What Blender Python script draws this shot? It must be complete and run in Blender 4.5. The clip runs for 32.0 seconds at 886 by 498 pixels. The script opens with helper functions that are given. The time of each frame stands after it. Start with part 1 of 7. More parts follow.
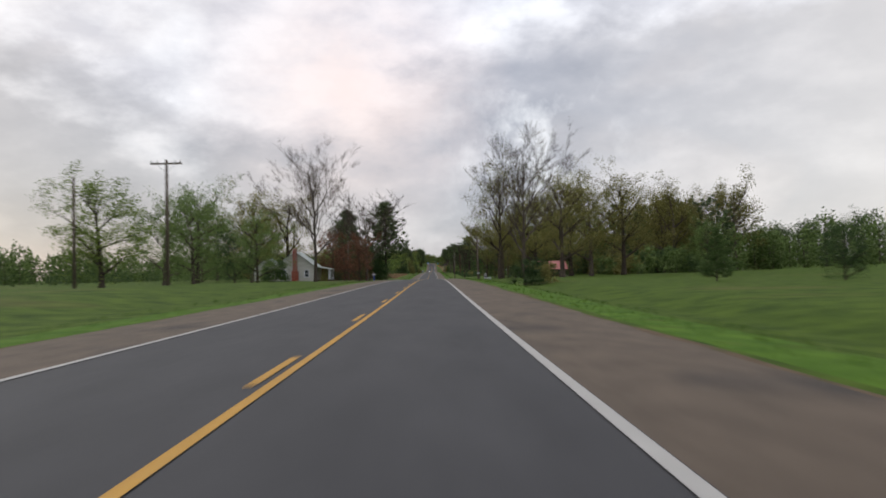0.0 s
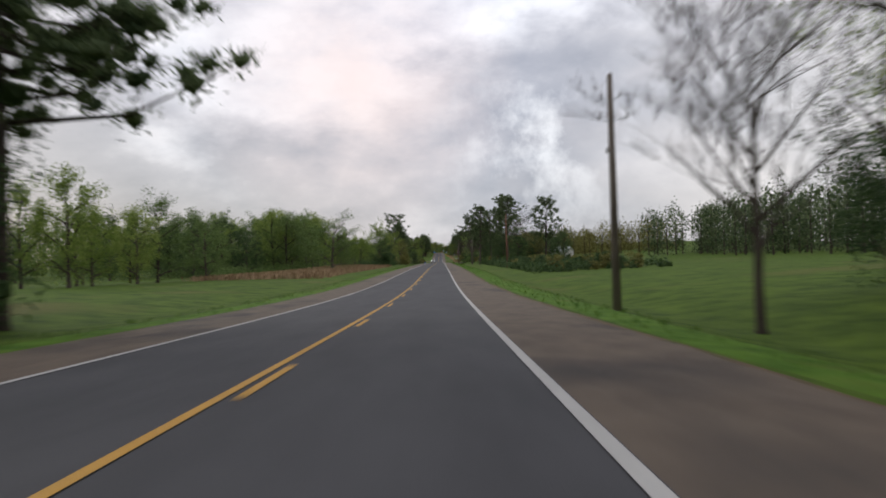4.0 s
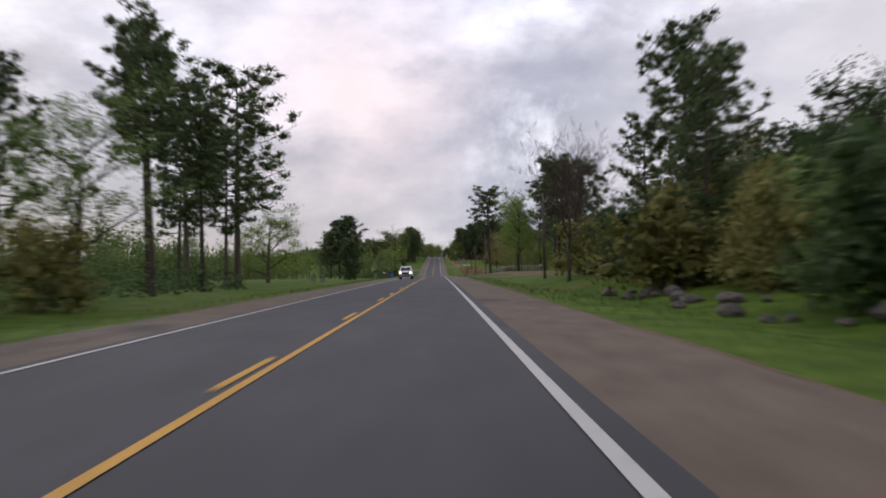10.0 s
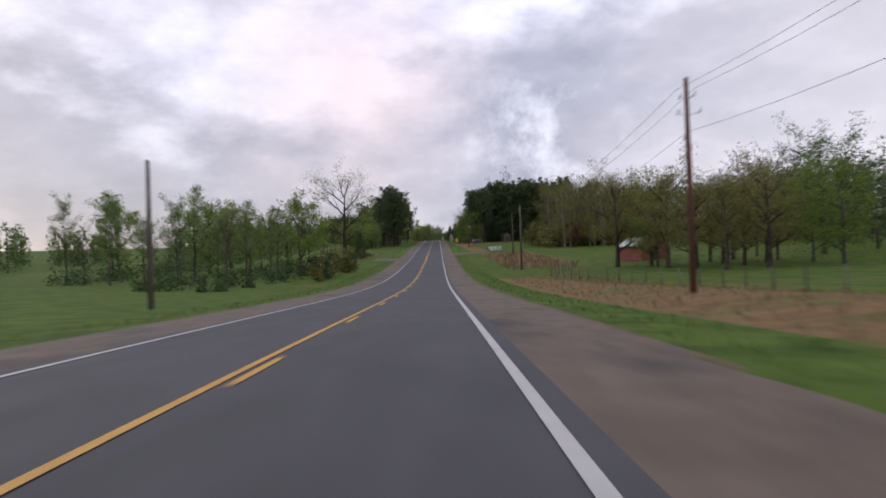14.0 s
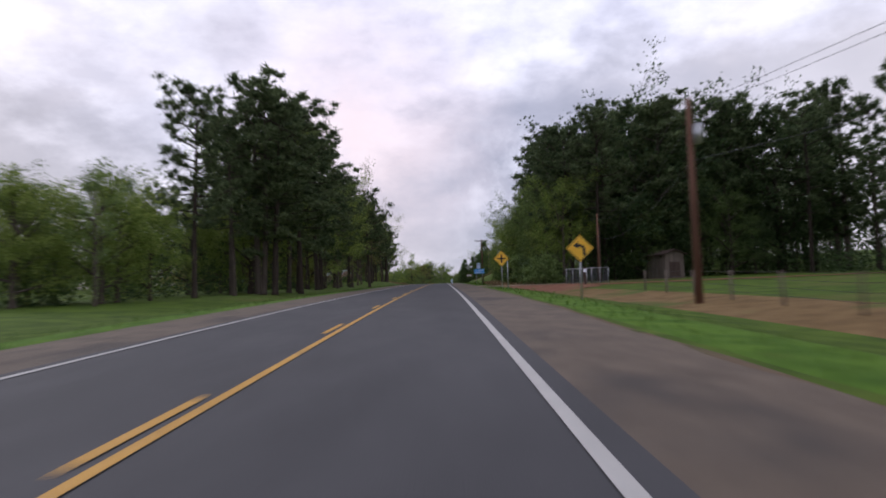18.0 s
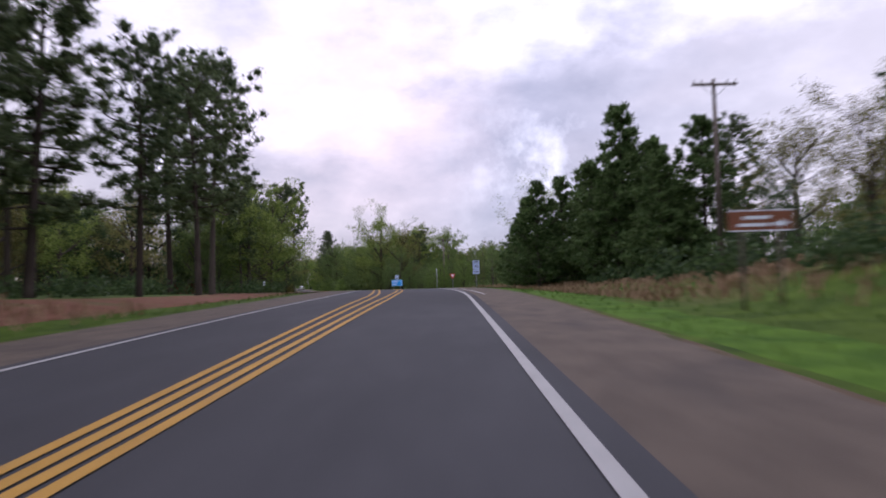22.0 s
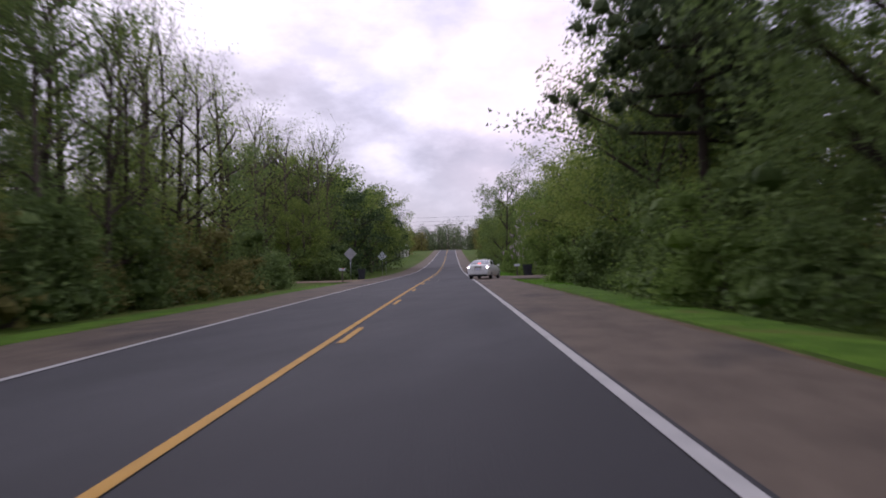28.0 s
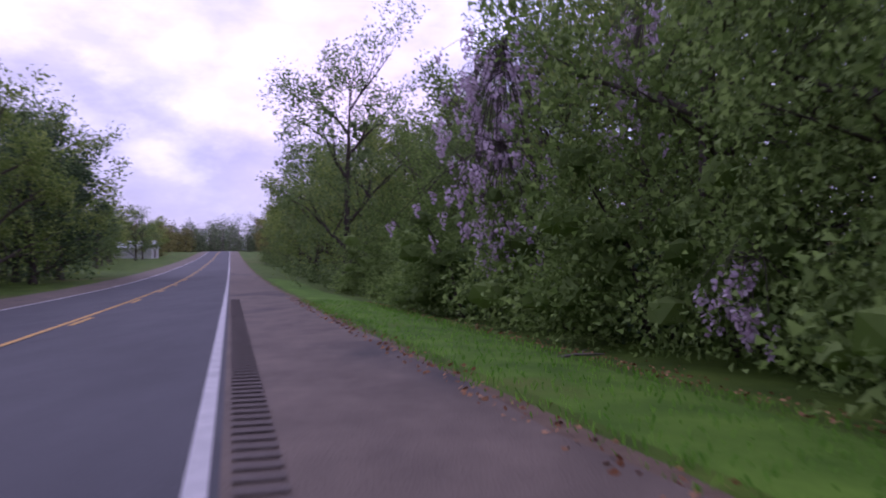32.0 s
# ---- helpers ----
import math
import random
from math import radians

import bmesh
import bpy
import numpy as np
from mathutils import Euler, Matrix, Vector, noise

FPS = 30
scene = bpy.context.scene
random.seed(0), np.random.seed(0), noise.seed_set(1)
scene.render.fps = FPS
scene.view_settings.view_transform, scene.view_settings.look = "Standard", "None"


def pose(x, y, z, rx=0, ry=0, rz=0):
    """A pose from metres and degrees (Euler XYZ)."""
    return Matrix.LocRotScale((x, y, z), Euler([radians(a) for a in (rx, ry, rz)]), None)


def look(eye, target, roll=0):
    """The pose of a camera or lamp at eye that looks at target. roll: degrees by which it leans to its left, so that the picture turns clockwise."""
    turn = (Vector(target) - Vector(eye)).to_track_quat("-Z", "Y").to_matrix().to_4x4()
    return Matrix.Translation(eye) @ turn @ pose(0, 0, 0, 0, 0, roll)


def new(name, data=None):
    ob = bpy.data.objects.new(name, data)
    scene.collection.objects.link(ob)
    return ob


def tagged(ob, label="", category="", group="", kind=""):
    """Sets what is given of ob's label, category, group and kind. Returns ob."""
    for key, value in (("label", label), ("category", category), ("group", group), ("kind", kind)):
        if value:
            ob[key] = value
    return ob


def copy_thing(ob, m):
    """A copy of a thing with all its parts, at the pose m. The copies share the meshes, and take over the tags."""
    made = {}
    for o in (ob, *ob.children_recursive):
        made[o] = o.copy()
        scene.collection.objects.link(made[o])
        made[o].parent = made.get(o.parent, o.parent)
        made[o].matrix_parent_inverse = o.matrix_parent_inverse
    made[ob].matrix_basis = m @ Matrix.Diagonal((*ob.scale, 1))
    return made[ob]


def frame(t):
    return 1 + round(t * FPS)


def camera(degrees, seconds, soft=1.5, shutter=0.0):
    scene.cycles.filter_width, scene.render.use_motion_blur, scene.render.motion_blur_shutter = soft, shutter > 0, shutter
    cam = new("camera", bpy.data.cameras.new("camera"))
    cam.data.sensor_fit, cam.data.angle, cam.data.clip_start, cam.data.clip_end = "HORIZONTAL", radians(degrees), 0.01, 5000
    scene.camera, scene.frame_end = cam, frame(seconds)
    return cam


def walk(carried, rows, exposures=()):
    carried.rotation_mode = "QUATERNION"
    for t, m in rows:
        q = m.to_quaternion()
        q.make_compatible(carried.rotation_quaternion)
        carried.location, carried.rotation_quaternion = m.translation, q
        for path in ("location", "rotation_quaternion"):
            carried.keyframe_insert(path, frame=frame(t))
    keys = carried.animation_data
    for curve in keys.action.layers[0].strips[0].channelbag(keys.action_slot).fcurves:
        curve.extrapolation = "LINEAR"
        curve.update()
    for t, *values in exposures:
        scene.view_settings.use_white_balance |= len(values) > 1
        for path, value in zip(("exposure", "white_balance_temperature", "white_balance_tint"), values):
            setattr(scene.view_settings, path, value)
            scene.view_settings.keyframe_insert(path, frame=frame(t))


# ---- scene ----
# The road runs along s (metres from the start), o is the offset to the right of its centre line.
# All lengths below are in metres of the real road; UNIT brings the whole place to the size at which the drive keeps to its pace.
UNIT = 0.69
EYE = 1.32
LANE = 3.64
HALF_PAVED = 6.4

SLOPES = ((-300, 0.50), (0, -0.02), (56, 0.39), (113, -0.29), (169, -0.46), (240, -0.96), (310, 0.76), (394, 0.43), (507, 0.40), (619, 0.19), (676, 0.06), (732, -0.09), (788, -0.51), (820, -1.10), (860, -0.11), (905, 2.00), (929, 2.12), (957, 2.33), (1013, 3.10), (1070, 2.36), (1125, 2.36), (1180, 2.18), (1234, 2.06), (1265, 1.46), (1290, 0.73), (1330, -0.19), (1378, -0.20), (1440, 0.16), (1495, 1.29), (1549, 1.00), (1579, 0.97), (1620, 1.39), (1660, 2.31), (1830, 3.40), (1910, 2.40), (1960, 0.00), (2060, -1.50), (2600, -1.50))
BEND = (1267.0, 1377.0, 14.7)

TABLE_S = np.arange(-300.0, 2601.0, 2.0)
TURN = np.radians(np.interp(TABLE_S, (-300, BEND[0], BEND[1], 2600), (0, 0, BEND[2], BEND[2])))
TABLE_X = np.concatenate(([0], np.cumsum(-np.sin(TURN[:-1]) * 2.0)))
TABLE_Y = np.concatenate(([0], np.cumsum(np.cos(TURN[:-1]) * 2.0))) - 300.0
GRADE = np.tan(np.radians(np.interp(TABLE_S, [p[0] for p in SLOPES], [p[1] for p in SLOPES])))
GRADE = np.convolve(np.pad(GRADE, 12, mode="edge"), np.ones(25) / 25, mode="valid")
TABLE_Z = np.concatenate(([0], np.cumsum(GRADE[:-1] * 2.0)))
TABLE_Z = TABLE_Z - np.interp(0.0, TABLE_S, TABLE_Z)


def heading(s):
    return float(np.interp(s, TABLE_S, TURN))


def road(s, o, up=0.0):
    """The place at s along the road and o to its right, up metres over the road's surface."""
    a = heading(s)
    return Vector((float(np.interp(s, TABLE_S, TABLE_X)) + o * math.cos(a), float(np.interp(s, TABLE_S, TABLE_Y)) + o * math.sin(a), float(np.interp(s, TABLE_S, TABLE_Z)) + up))


def drive(s, o, yaw, pitch, roll):
    """The camera's pose: its place on the road, its turn against the road's heading and slope."""
    p = road(s, o, EYE) * UNIT
    climb = math.degrees(math.atan(float(np.interp(s, TABLE_S, GRADE))))
    return pose(p.x, p.y, p.z, 90 + pitch + climb, roll, yaw + math.degrees(heading(s)))


cam = camera(58.6, 32.0, soft=1.8, shutter=0.35)
# seconds, s, o, yaw, pitch, roll
PATH = (
    (0, 0, 2.09, -0.7, 1.63, 1.27),
    (1, 56.3, 2.3, -0.66, 1.24, 2.34),
    (2, 112.6, 2.41, -0.44, 1.47, 1.24),
    (3, 168.9, 2.48, -0.33, 1.46, 1.87),
    (4.2, 236.46, 2.39, -0.08, 1.96, 1.66),
    (4.9, 275.87, 2.33, 0.06, 1.77, 1.57),
    (5.5, 309.65, 2.29, 0.19, 1.54, 1.5),
    (6, 337.8, 1.87, -0.2, 1.43, 1.38),
    (7, 394.1, 1.63, -0.79, 1.53, 1.33),
    (8, 450.4, 2.02, -0.78, 1.64, 1.26),
    (9, 506.7, 2.31, -0.58, 1.31, 1.49),
    (10, 563, 2.45, -0.34, 1.36, 1.42),
    (11, 619.3, 2.53, -0.26, 1.62, 1.63),
    (12, 675.6, 2.59, -0.37, 1.46, 1.23),
    (13, 731.9, 2.7, -0.55, 1.48, 1.24),
    (14, 788.2, 2.72, -0.32, 1.55, 1.85),
    (15.2, 855.76, 2.6, -0.39, 1.53, 1.92),
    (15.9, 895.17, 2.52, -0.43, 1.12, 1.97),
    (16.5, 928.95, 2.45, -0.47, 0.92, 2),
    (17, 957.1, 2.41, -0.07, 1.35, 1.91),
    (18, 1013.4, 2.58, 0.05, 1.59, 1.83),
    (19, 1069.6, 2.6, -0.33, 1.3, 1.42),
    (20, 1125.14, 2.74, -0.19, 1.38, 1.47),
    (21, 1179.9, 2.69, -0.5, 1.23, 1.07),
    (22, 1233.62, 2.64, 0.28, 1.11, 1.58),
    (22.5, 1259.5, 2.26, 2.07, 0.95, 1.34),
    (23, 1284.62, 1.62, 1.67, 0.94, 1.07),
    (23.5, 1309, 1.1, 0.69, 0.97, 1),
    (24, 1332.62, 0.8, -0.27, 1.03, 1),
    (24.5, 1355.5, 1, -1.33, 1.01, 1),
    (25, 1377.75, 1.6, -2.43, 0.91, 1),
    (25.5, 1399.5, 2.68, -1.3, 0.78, 1),
    (26.2, 1429.17, 2.72, -0.46, 0.83, 1),
    (26.8, 1453.92, 2.77, 0.26, 0.8, 1.12),
    (27.5, 1482, 2.62, 1.08, 0.71, 1.47),
    (28, 1500.25, 2.05, 0.7, 0.98, 1.68),
    (29, 1529, 1.3, 1.48, 1.03, 1.55),
    (30, 1550.25, 0.78, -0.15, 1.2, 0.45),
    (30.5, 1558.75, 1.24, -2.73, 1.1, 0.6),
    (31, 1566.25, 1.68, -5.97, 0.98, 0.77),
    (31.5, 1572.75, 2.67, -10.35, 1.09, 0.99),
    (32, 1578.25, 3.86, -15.03, 1.18, 1.2),
)
walk(cam, [(t, drive(s, o, yaw, pitch, roll)) for t, s, o, yaw, pitch, roll in PATH],
     ((0, 0.18, 6400, 6), (4, 0.18, 6350, 7), (9, 0.19, 6270, 12), (14, 0.2, 6040, 15), (18, 0.18, 5980, 16), (19, 0.42, 5660, 28), (20, 0.43, 5500, 35), (21, 0.42, 5620, 31), (22, 0.38, 5820, 23), (24, 0.32, 6120, 12), (25, 0.33, 6020, 19), (25.5, 0.3, 5560, 24), (28, 0.36, 5930, 25), (30, 0.32, 5820, 38), (31, 0.34, 5500, 43), (32, 0.4, 5250, 49)))

# ---- sky and sun: a broken overcast, brightest high on the left, low grey banks ahead ----
def build_sky():
    world = bpy.data.worlds.new("overcast_sky")
    scene.world = world
    world.use_nodes = True
    nt = world.node_tree
    n, link = nt.nodes, nt.links
    n.clear()
    out, bg = n.new("ShaderNodeOutputWorld"), n.new("ShaderNodeBackground")
    link.new(bg.outputs[0], out.inputs[0])
    sky = n.new("ShaderNodeTexSky")
    sky.sky_type, sky.sun_disc, sky.sun_elevation, sky.sun_rotation = "NISHITA", False, radians(24), radians(-35)
    dim = n.new("ShaderNodeVectorMath")
    dim.operation = "SCALE"
    dim.inputs[3].default_value = 0.10
    link.new(sky.outputs[0], dim.inputs[0])
    co = n.new("ShaderNodeTexCoord")
    sep = n.new("ShaderNodeSeparateXYZ")
    link.new(co.outputs["Generated"], sep.inputs[0])

    def math_node(op, a, b=None, c=None, clamp=False):
        m = n.new("ShaderNodeMath")
        m.operation, m.use_clamp = op, clamp
        for i, v in enumerate((a, b, c)):
            if v is None:
                continue
            if isinstance(v, (int, float)):
                m.inputs[i].default_value = v
            else:
                link.new(v, m.inputs[i])
        return m.outputs[0]

    def ramp(fac, stops):
        r = n.new("ShaderNodeValToRGB")
        while len(r.color_ramp.elements) < len(stops):
            r.color_ramp.elements.new(0.5)
        for e, (p, c) in zip(r.color_ramp.elements, stops):
            e.position, e.color = p, (*c, 1)
        link.new(fac, r.inputs[0])
        return r.outputs[0]

    def mix(fac, a, b, mode="MIX"):
        m = n.new("ShaderNodeMix")
        m.data_type, m.blend_type = "RGBA", mode
        for sock, v in ((m.inputs[0], fac), (m.inputs[6], a), (m.inputs[7], b)):
            if isinstance(v, (int, float)):
                sock.default_value = v
            elif isinstance(v, tuple):
                sock.default_value = (*v, 1)
            else:
                link.new(v, sock)
        return m.outputs[2]

    def cloud(scale, stretch, detail, shift, rough=0.55, warp=0.4):
        mp = n.new("ShaderNodeMapping")
        mp.inputs["Scale"].default_value, mp.inputs["Location"].default_value = stretch, shift
        link.new(co.outputs["Generated"], mp.inputs[0])
        t = n.new("ShaderNodeTexNoise")
        t.inputs["Scale"].default_value, t.inputs["Detail"].default_value, t.inputs["Roughness"].default_value, t.inputs["Distortion"].default_value = scale, detail, rough, warp
        link.new(mp.outputs[0], t.inputs[0])
        return t.outputs[0]

    x, z = sep.outputs[0], sep.outputs[2]
    big = cloud(3.0, (1.0, 0.6, 2.2), 5, (0.35, 0.1, 0.2), 0.52, 0.0)
    mid = cloud(7.5, (1.0, 0.7, 1.9), 7, (1.3, 0.4, 0.7), 0.56, 0.0)
    fine = cloud(17.0, (1.0, 0.8, 1.6), 6, (0.6, 1.4, 0.3), 0.55, 0.0)
    # grey banks, mottled at three sizes, darkest low down
    grey = math_node("MULTIPLY_ADD", big, 0.9, math_node("MULTIPLY_ADD", mid, 0.85, math_node("MULTIPLY_ADD", fine, 0.38, -0.72)))
    grey = math_node("MULTIPLY_ADD", z, 0.55, math_node("MULTIPLY_ADD", math_node("MINIMUM", x, 0.0), 0.35, grey))
    col = ramp(grey, ((0.18, (0.305, 0.307, 0.365)), (0.40, (0.41, 0.402, 0.455)), (0.60, (0.585, 0.562, 0.607)), (0.85, (0.86, 0.83, 0.88))))
    # warmer and paler towards the right
    col = mix(math_node("MULTIPLY", math_node("MULTIPLY_ADD", x, 2.6, -0.30, clamp=True), 0.6), col, (0.80, 0.735, 0.70))
    # the bright cover above the banks: its lower edge climbs to the right
    climb = math_node("MAXIMUM", math_node("MULTIPLY", math_node("ADD", x, 0.16), 0.50), math_node("MULTIPLY", math_node("ADD", x, 0.30), -0.42))
    rim = math_node("MINIMUM", math_node("ADD", math_node("MAXIMUM", climb, 0.0), 0.160), 0.30)
    rim = math_node("SUBTRACT", z, rim)
    rim = math_node("MULTIPLY_ADD", math_node("SUBTRACT", big, 0.5), 0.08, math_node("MULTIPLY_ADD", math_node("SUBTRACT", mid, 0.5), 0.15, rim))
    bright = math_node("MULTIPLY_ADD", rim, 16.0, 0.35, clamp=True)
    light = ramp(math_node("MULTIPLY_ADD", mid, 0.8, math_node("MULTIPLY", fine, 0.35)), ((0.42, (0.56, 0.545, 0.615)), (0.68, (0.91, 0.885, 0.94))))
    col = mix(bright, col, light)
    tone = cloud(3.4, (1.0, 0.7, 1.8), 4, (2.2, 0.0, 1.1), 0.5, 0.3)
    col = mix(math_node("MULTIPLY", ramp(tone, ((0.54, (0, 0, 0)), (0.66, (1, 1, 1)))), 0.12), col, (1.0, 0.84, 0.76))
    # a flush of pink where the cloud's edge catches the low sun
    near = n.new("ShaderNodeVectorMath")
    near.operation = "DISTANCE"
    link.new(co.outputs["Generated"], near.inputs[0])
    near.inputs[1].default_value = (-0.10, 0.965, 0.225)
    flush = math_node("MULTIPLY_ADD", near.outputs["Value"], -4.9, 1.0, clamp=True)
    flush = math_node("MULTIPLY", flush, math_node("MULTIPLY_ADD", mid, 2.4, -0.3, clamp=True))
    col = mix(math_node("MULTIPLY", flush, 0.85), col, (0.92, 0.73, 0.69))
    # ragged bright breaks in the cover a little to the right, over the road
    gap = n.new("ShaderNodeVectorMath")
    gap.operation = "DISTANCE"
    link.new(co.outputs["Generated"], gap.inputs[0])
    gap.inputs[1].default_value = (0.13, 0.972, 0.15)
    rift = cloud(12.0, (1.0, 0.8, 0.9), 6, (0.2, 0.9, 0.35), 0.6, 0.0)
    glare = math_node("MULTIPLY_ADD", gap.outputs["Value"], -7.5, 1.1, clamp=True)
    glare = math_node("MULTIPLY", glare, math_node("MULTIPLY_ADD", rift, 7.5, -3.75, clamp=True))
    col = mix(math_node("MULTIPLY", glare, 0.6), col, (1.0, 0.975, 1.0))
    # thicker cloud towards the left
    thick = math_node("MULTIPLY_ADD", math_node("MAXIMUM", math_node("MINIMUM", x, 0.0), -0.26), 0.5, 1.0)
    dull = n.new("ShaderNodeVectorMath")
    dull.operation = "SCALE"
    link.new(col, dull.inputs[0])
    link.new(thick, dull.inputs[3])
    both = mix(0.9, dim.outputs[0], dull.outputs[0])
    link.new(both, bg.inputs[0])
    bg.inputs[1].default_value = 1.1
    sun = bpy.data.lights.new("sun", "SUN")
    sun.energy, sun.angle, sun.color = 0.7, radians(20), (1.0, 0.95, 0.9)
    lamp = new("sun", sun)
    lamp.matrix_basis = look((-300, 300, 260), (0, 0, 0))


build_sky()

# ---- materials ----
def material(name, low, high, rough=0.85, scale=1.0, detail=5.0, bump=0.0, bump_scale=20.0, metal=0.0, stretch=(1, 1, 1), stain=None, stain_scale=0.15, stain_from=0.55, island=0.0, per_object=0.0, through_light=0.0, spec=0.3, coat=0.0):
    m = bpy.data.materials.new(name)
    m.use_nodes = True
    nt = m.node_tree
    n, link = nt.nodes, nt.links
    p = n["Principled BSDF"]
    co, mp = n.new("ShaderNodeTexCoord"), n.new("ShaderNodeMapping")
    mp.inputs["Scale"].default_value = stretch
    link.new(co.outputs["Object"], mp.inputs[0])
    tex = n.new("ShaderNodeTexNoise")
    tex.inputs["Scale"].default_value, tex.inputs["Detail"].default_value, tex.inputs["Roughness"].default_value = scale, detail, 0.6
    link.new(mp.outputs[0], tex.inputs[0])
    r = n.new("ShaderNodeValToRGB")
    r.color_ramp.elements[0].position, r.color_ramp.elements[0].color = 0.3, (*low, 1)
    r.color_ramp.elements[1].position, r.color_ramp.elements[1].color = 0.7, (*high, 1)
    fac = tex.outputs[0]
    for amount, node, socket in ((island, "ShaderNodeNewGeometry", "Random Per Island"), (per_object, "ShaderNodeObjectInfo", "Random")):
        if amount:
            g, ma = n.new(node), n.new("ShaderNodeMath")
            ma.operation = "MULTIPLY_ADD"
            ma.inputs[1].default_value = amount
            sub = n.new("ShaderNodeMath")
            sub.operation = "SUBTRACT"
            sub.inputs[1].default_value = 0.5
            link.new(g.outputs[socket], sub.inputs[0])
            link.new(sub.outputs[0], ma.inputs[0])
            link.new(fac, ma.inputs[2])
            fac = ma.outputs[0]
    link.new(fac, r.inputs[0])
    col = r.outputs[0]
    if stain:
        t2, r2, mx = n.new("ShaderNodeTexNoise"), n.new("ShaderNodeValToRGB"), n.new("ShaderNodeMix")
        t2.inputs["Scale"].default_value, t2.inputs["Detail"].default_value = stain_scale, 6
        link.new(mp.outputs[0], t2.inputs[0])
        r2.color_ramp.elements[0].position, r2.color_ramp.elements[1].position = stain_from, stain_from + 0.14
        link.new(t2.outputs[0], r2.inputs[0])
        mx.data_type = "RGBA"
        link.new(r2.outputs[0], mx.inputs[0])
        link.new(col, mx.inputs[6])
        mx.inputs[7].default_value = (*stain, 1)
        col = mx.outputs[2]
    link.new(col, p.inputs["Base Color"])
    p.inputs["Roughness"].default_value, p.inputs["Metallic"].default_value = rough, metal
    p.inputs["Specular IOR Level"].default_value = spec
    p.inputs["Coat Weight"].default_value = coat
    if bump:
        b, t3 = n.new("ShaderNodeBump"), n.new("ShaderNodeTexNoise")
        t3.inputs["Scale"].default_value, t3.inputs["Detail"].default_value = bump_scale, 4
        link.new(mp.outputs[0], t3.inputs[0])
        b.inputs["Strength"].default_value, b.inputs["Distance"].default_value = bump, 0.02
        link.new(t3.outputs[0], b.inputs["Height"])
        link.new(b.outputs[0], p.inputs["Normal"])
    if through_light:
        tr, ms = n.new("ShaderNodeBsdfTranslucent"), n.new("ShaderNodeMixShader")
        link.new(col, tr.inputs[0])
        ms.inputs[0].default_value = through_light
        link.new(p.outputs[0], ms.inputs[1])
        link.new(tr.outputs[0], ms.inputs[2])
        link.new(ms.outputs[0], n["Material Output"].inputs[0])
    return m


def glow(name, colour, strength):
    m = bpy.data.materials.new(name)
    m.use_nodes = True
    p = m.node_tree.nodes["Principled BSDF"]
    p.inputs["Base Color"].default_value = (*colour, 1)
    p.inputs["Emission Color"].default_value = (*colour, 1)
    p.inputs["Emission Strength"].default_value = strength
    return m


ASPHALT = material("asphalt", (0.040, 0.0398, 0.0425), (0.060, 0.0592, 0.0625), 0.8, 0.9, 8, 0.35, 60, stain=(0.034, 0.033, 0.035), stain_scale=0.09, stain_from=0.56, stretch=(1, 0.25, 1), spec=0.22)
SHOULDER = material("shoulder_asphalt", (0.080, 0.060, 0.043), (0.136, 0.103, 0.074), 0.88, 1.6, 9, 0.5, 45, stain=(0.043, 0.036, 0.031), stain_scale=0.35, stain_from=0.56, stretch=(1, 0.5, 1))
GRAVEL = material("gravel_drive", (0.20, 0.15, 0.11), (0.36, 0.28, 0.21), 0.95, 2.5, 9, 0.6, 30, stain=(0.16, 0.12, 0.08), stain_scale=0.4)
YELLOW = material("yellow_road_paint", (0.36, 0.19, 0.024), (0.55, 0.30, 0.042), 0.7, 3, 8, 0.3, 40, stain=(0.25, 0.17, 0.06), stain_scale=1.4, stain_from=0.63)
WHITE_LINE = material("white_road_paint", (0.34, 0.33, 0.31), (0.47, 0.455, 0.425), 0.7, 3, 8, 0.3, 40, stain=(0.3, 0.28, 0.26), stain_scale=1.2, stain_from=0.64)
GRASS = material("verge_grass", (0.027, 0.054, 0.005), (0.086, 0.134, 0.014), 0.95, 0.6, 11, 0.8, 9, stain=(0.10, 0.095, 0.028), stain_scale=0.07, stain_from=0.57, spec=0.1)
SAND = material("sandy_drive", (0.16, 0.122, 0.085), (0.27, 0.205, 0.145), 0.95, 1.6, 8, 0.5, 20, stain=(0.17, 0.11, 0.07), stain_scale=0.35, spec=0.1)
DRY = material("dry_ground", (0.105, 0.066, 0.026), (0.205, 0.135, 0.06), 0.95, 0.9, 9, 0.6, 12, stain=(0.07, 0.10, 0.02), stain_scale=0.25, stain_from=0.55, spec=0.1)
DIRT = material("red_dirt", (0.13, 0.057, 0.035), (0.22, 0.104, 0.063), 0.95, 1.2, 8, 0.6, 14, stain=(0.12, 0.10, 0.04), stain_scale=0.3, spec=0.1)
STRAW = material("dry_grass", (0.20, 0.125, 0.07), (0.36, 0.25, 0.15), 0.95, 0.5, 7, 0.4, 12, spec=0.1, island=0.7)
VERGE = material("verge_blades", (0.045, 0.095, 0.014), (0.11, 0.17, 0.035), 0.9, 0.3, 3, island=0.8, through_light=0.4, spec=0.1)
BLADE = material("grass_blades", (0.09, 0.22, 0.02), (0.17, 0.34, 0.04), 0.9, 0.2, 3, island=0.7, through_light=0.5, spec=0.1)
BARK = material("bark", (0.045, 0.035, 0.028), (0.10, 0.082, 0.066), 0.95, 3, 8, 0.8, 14, stretch=(1, 1, 0.25), per_object=0.5, spec=0.1)
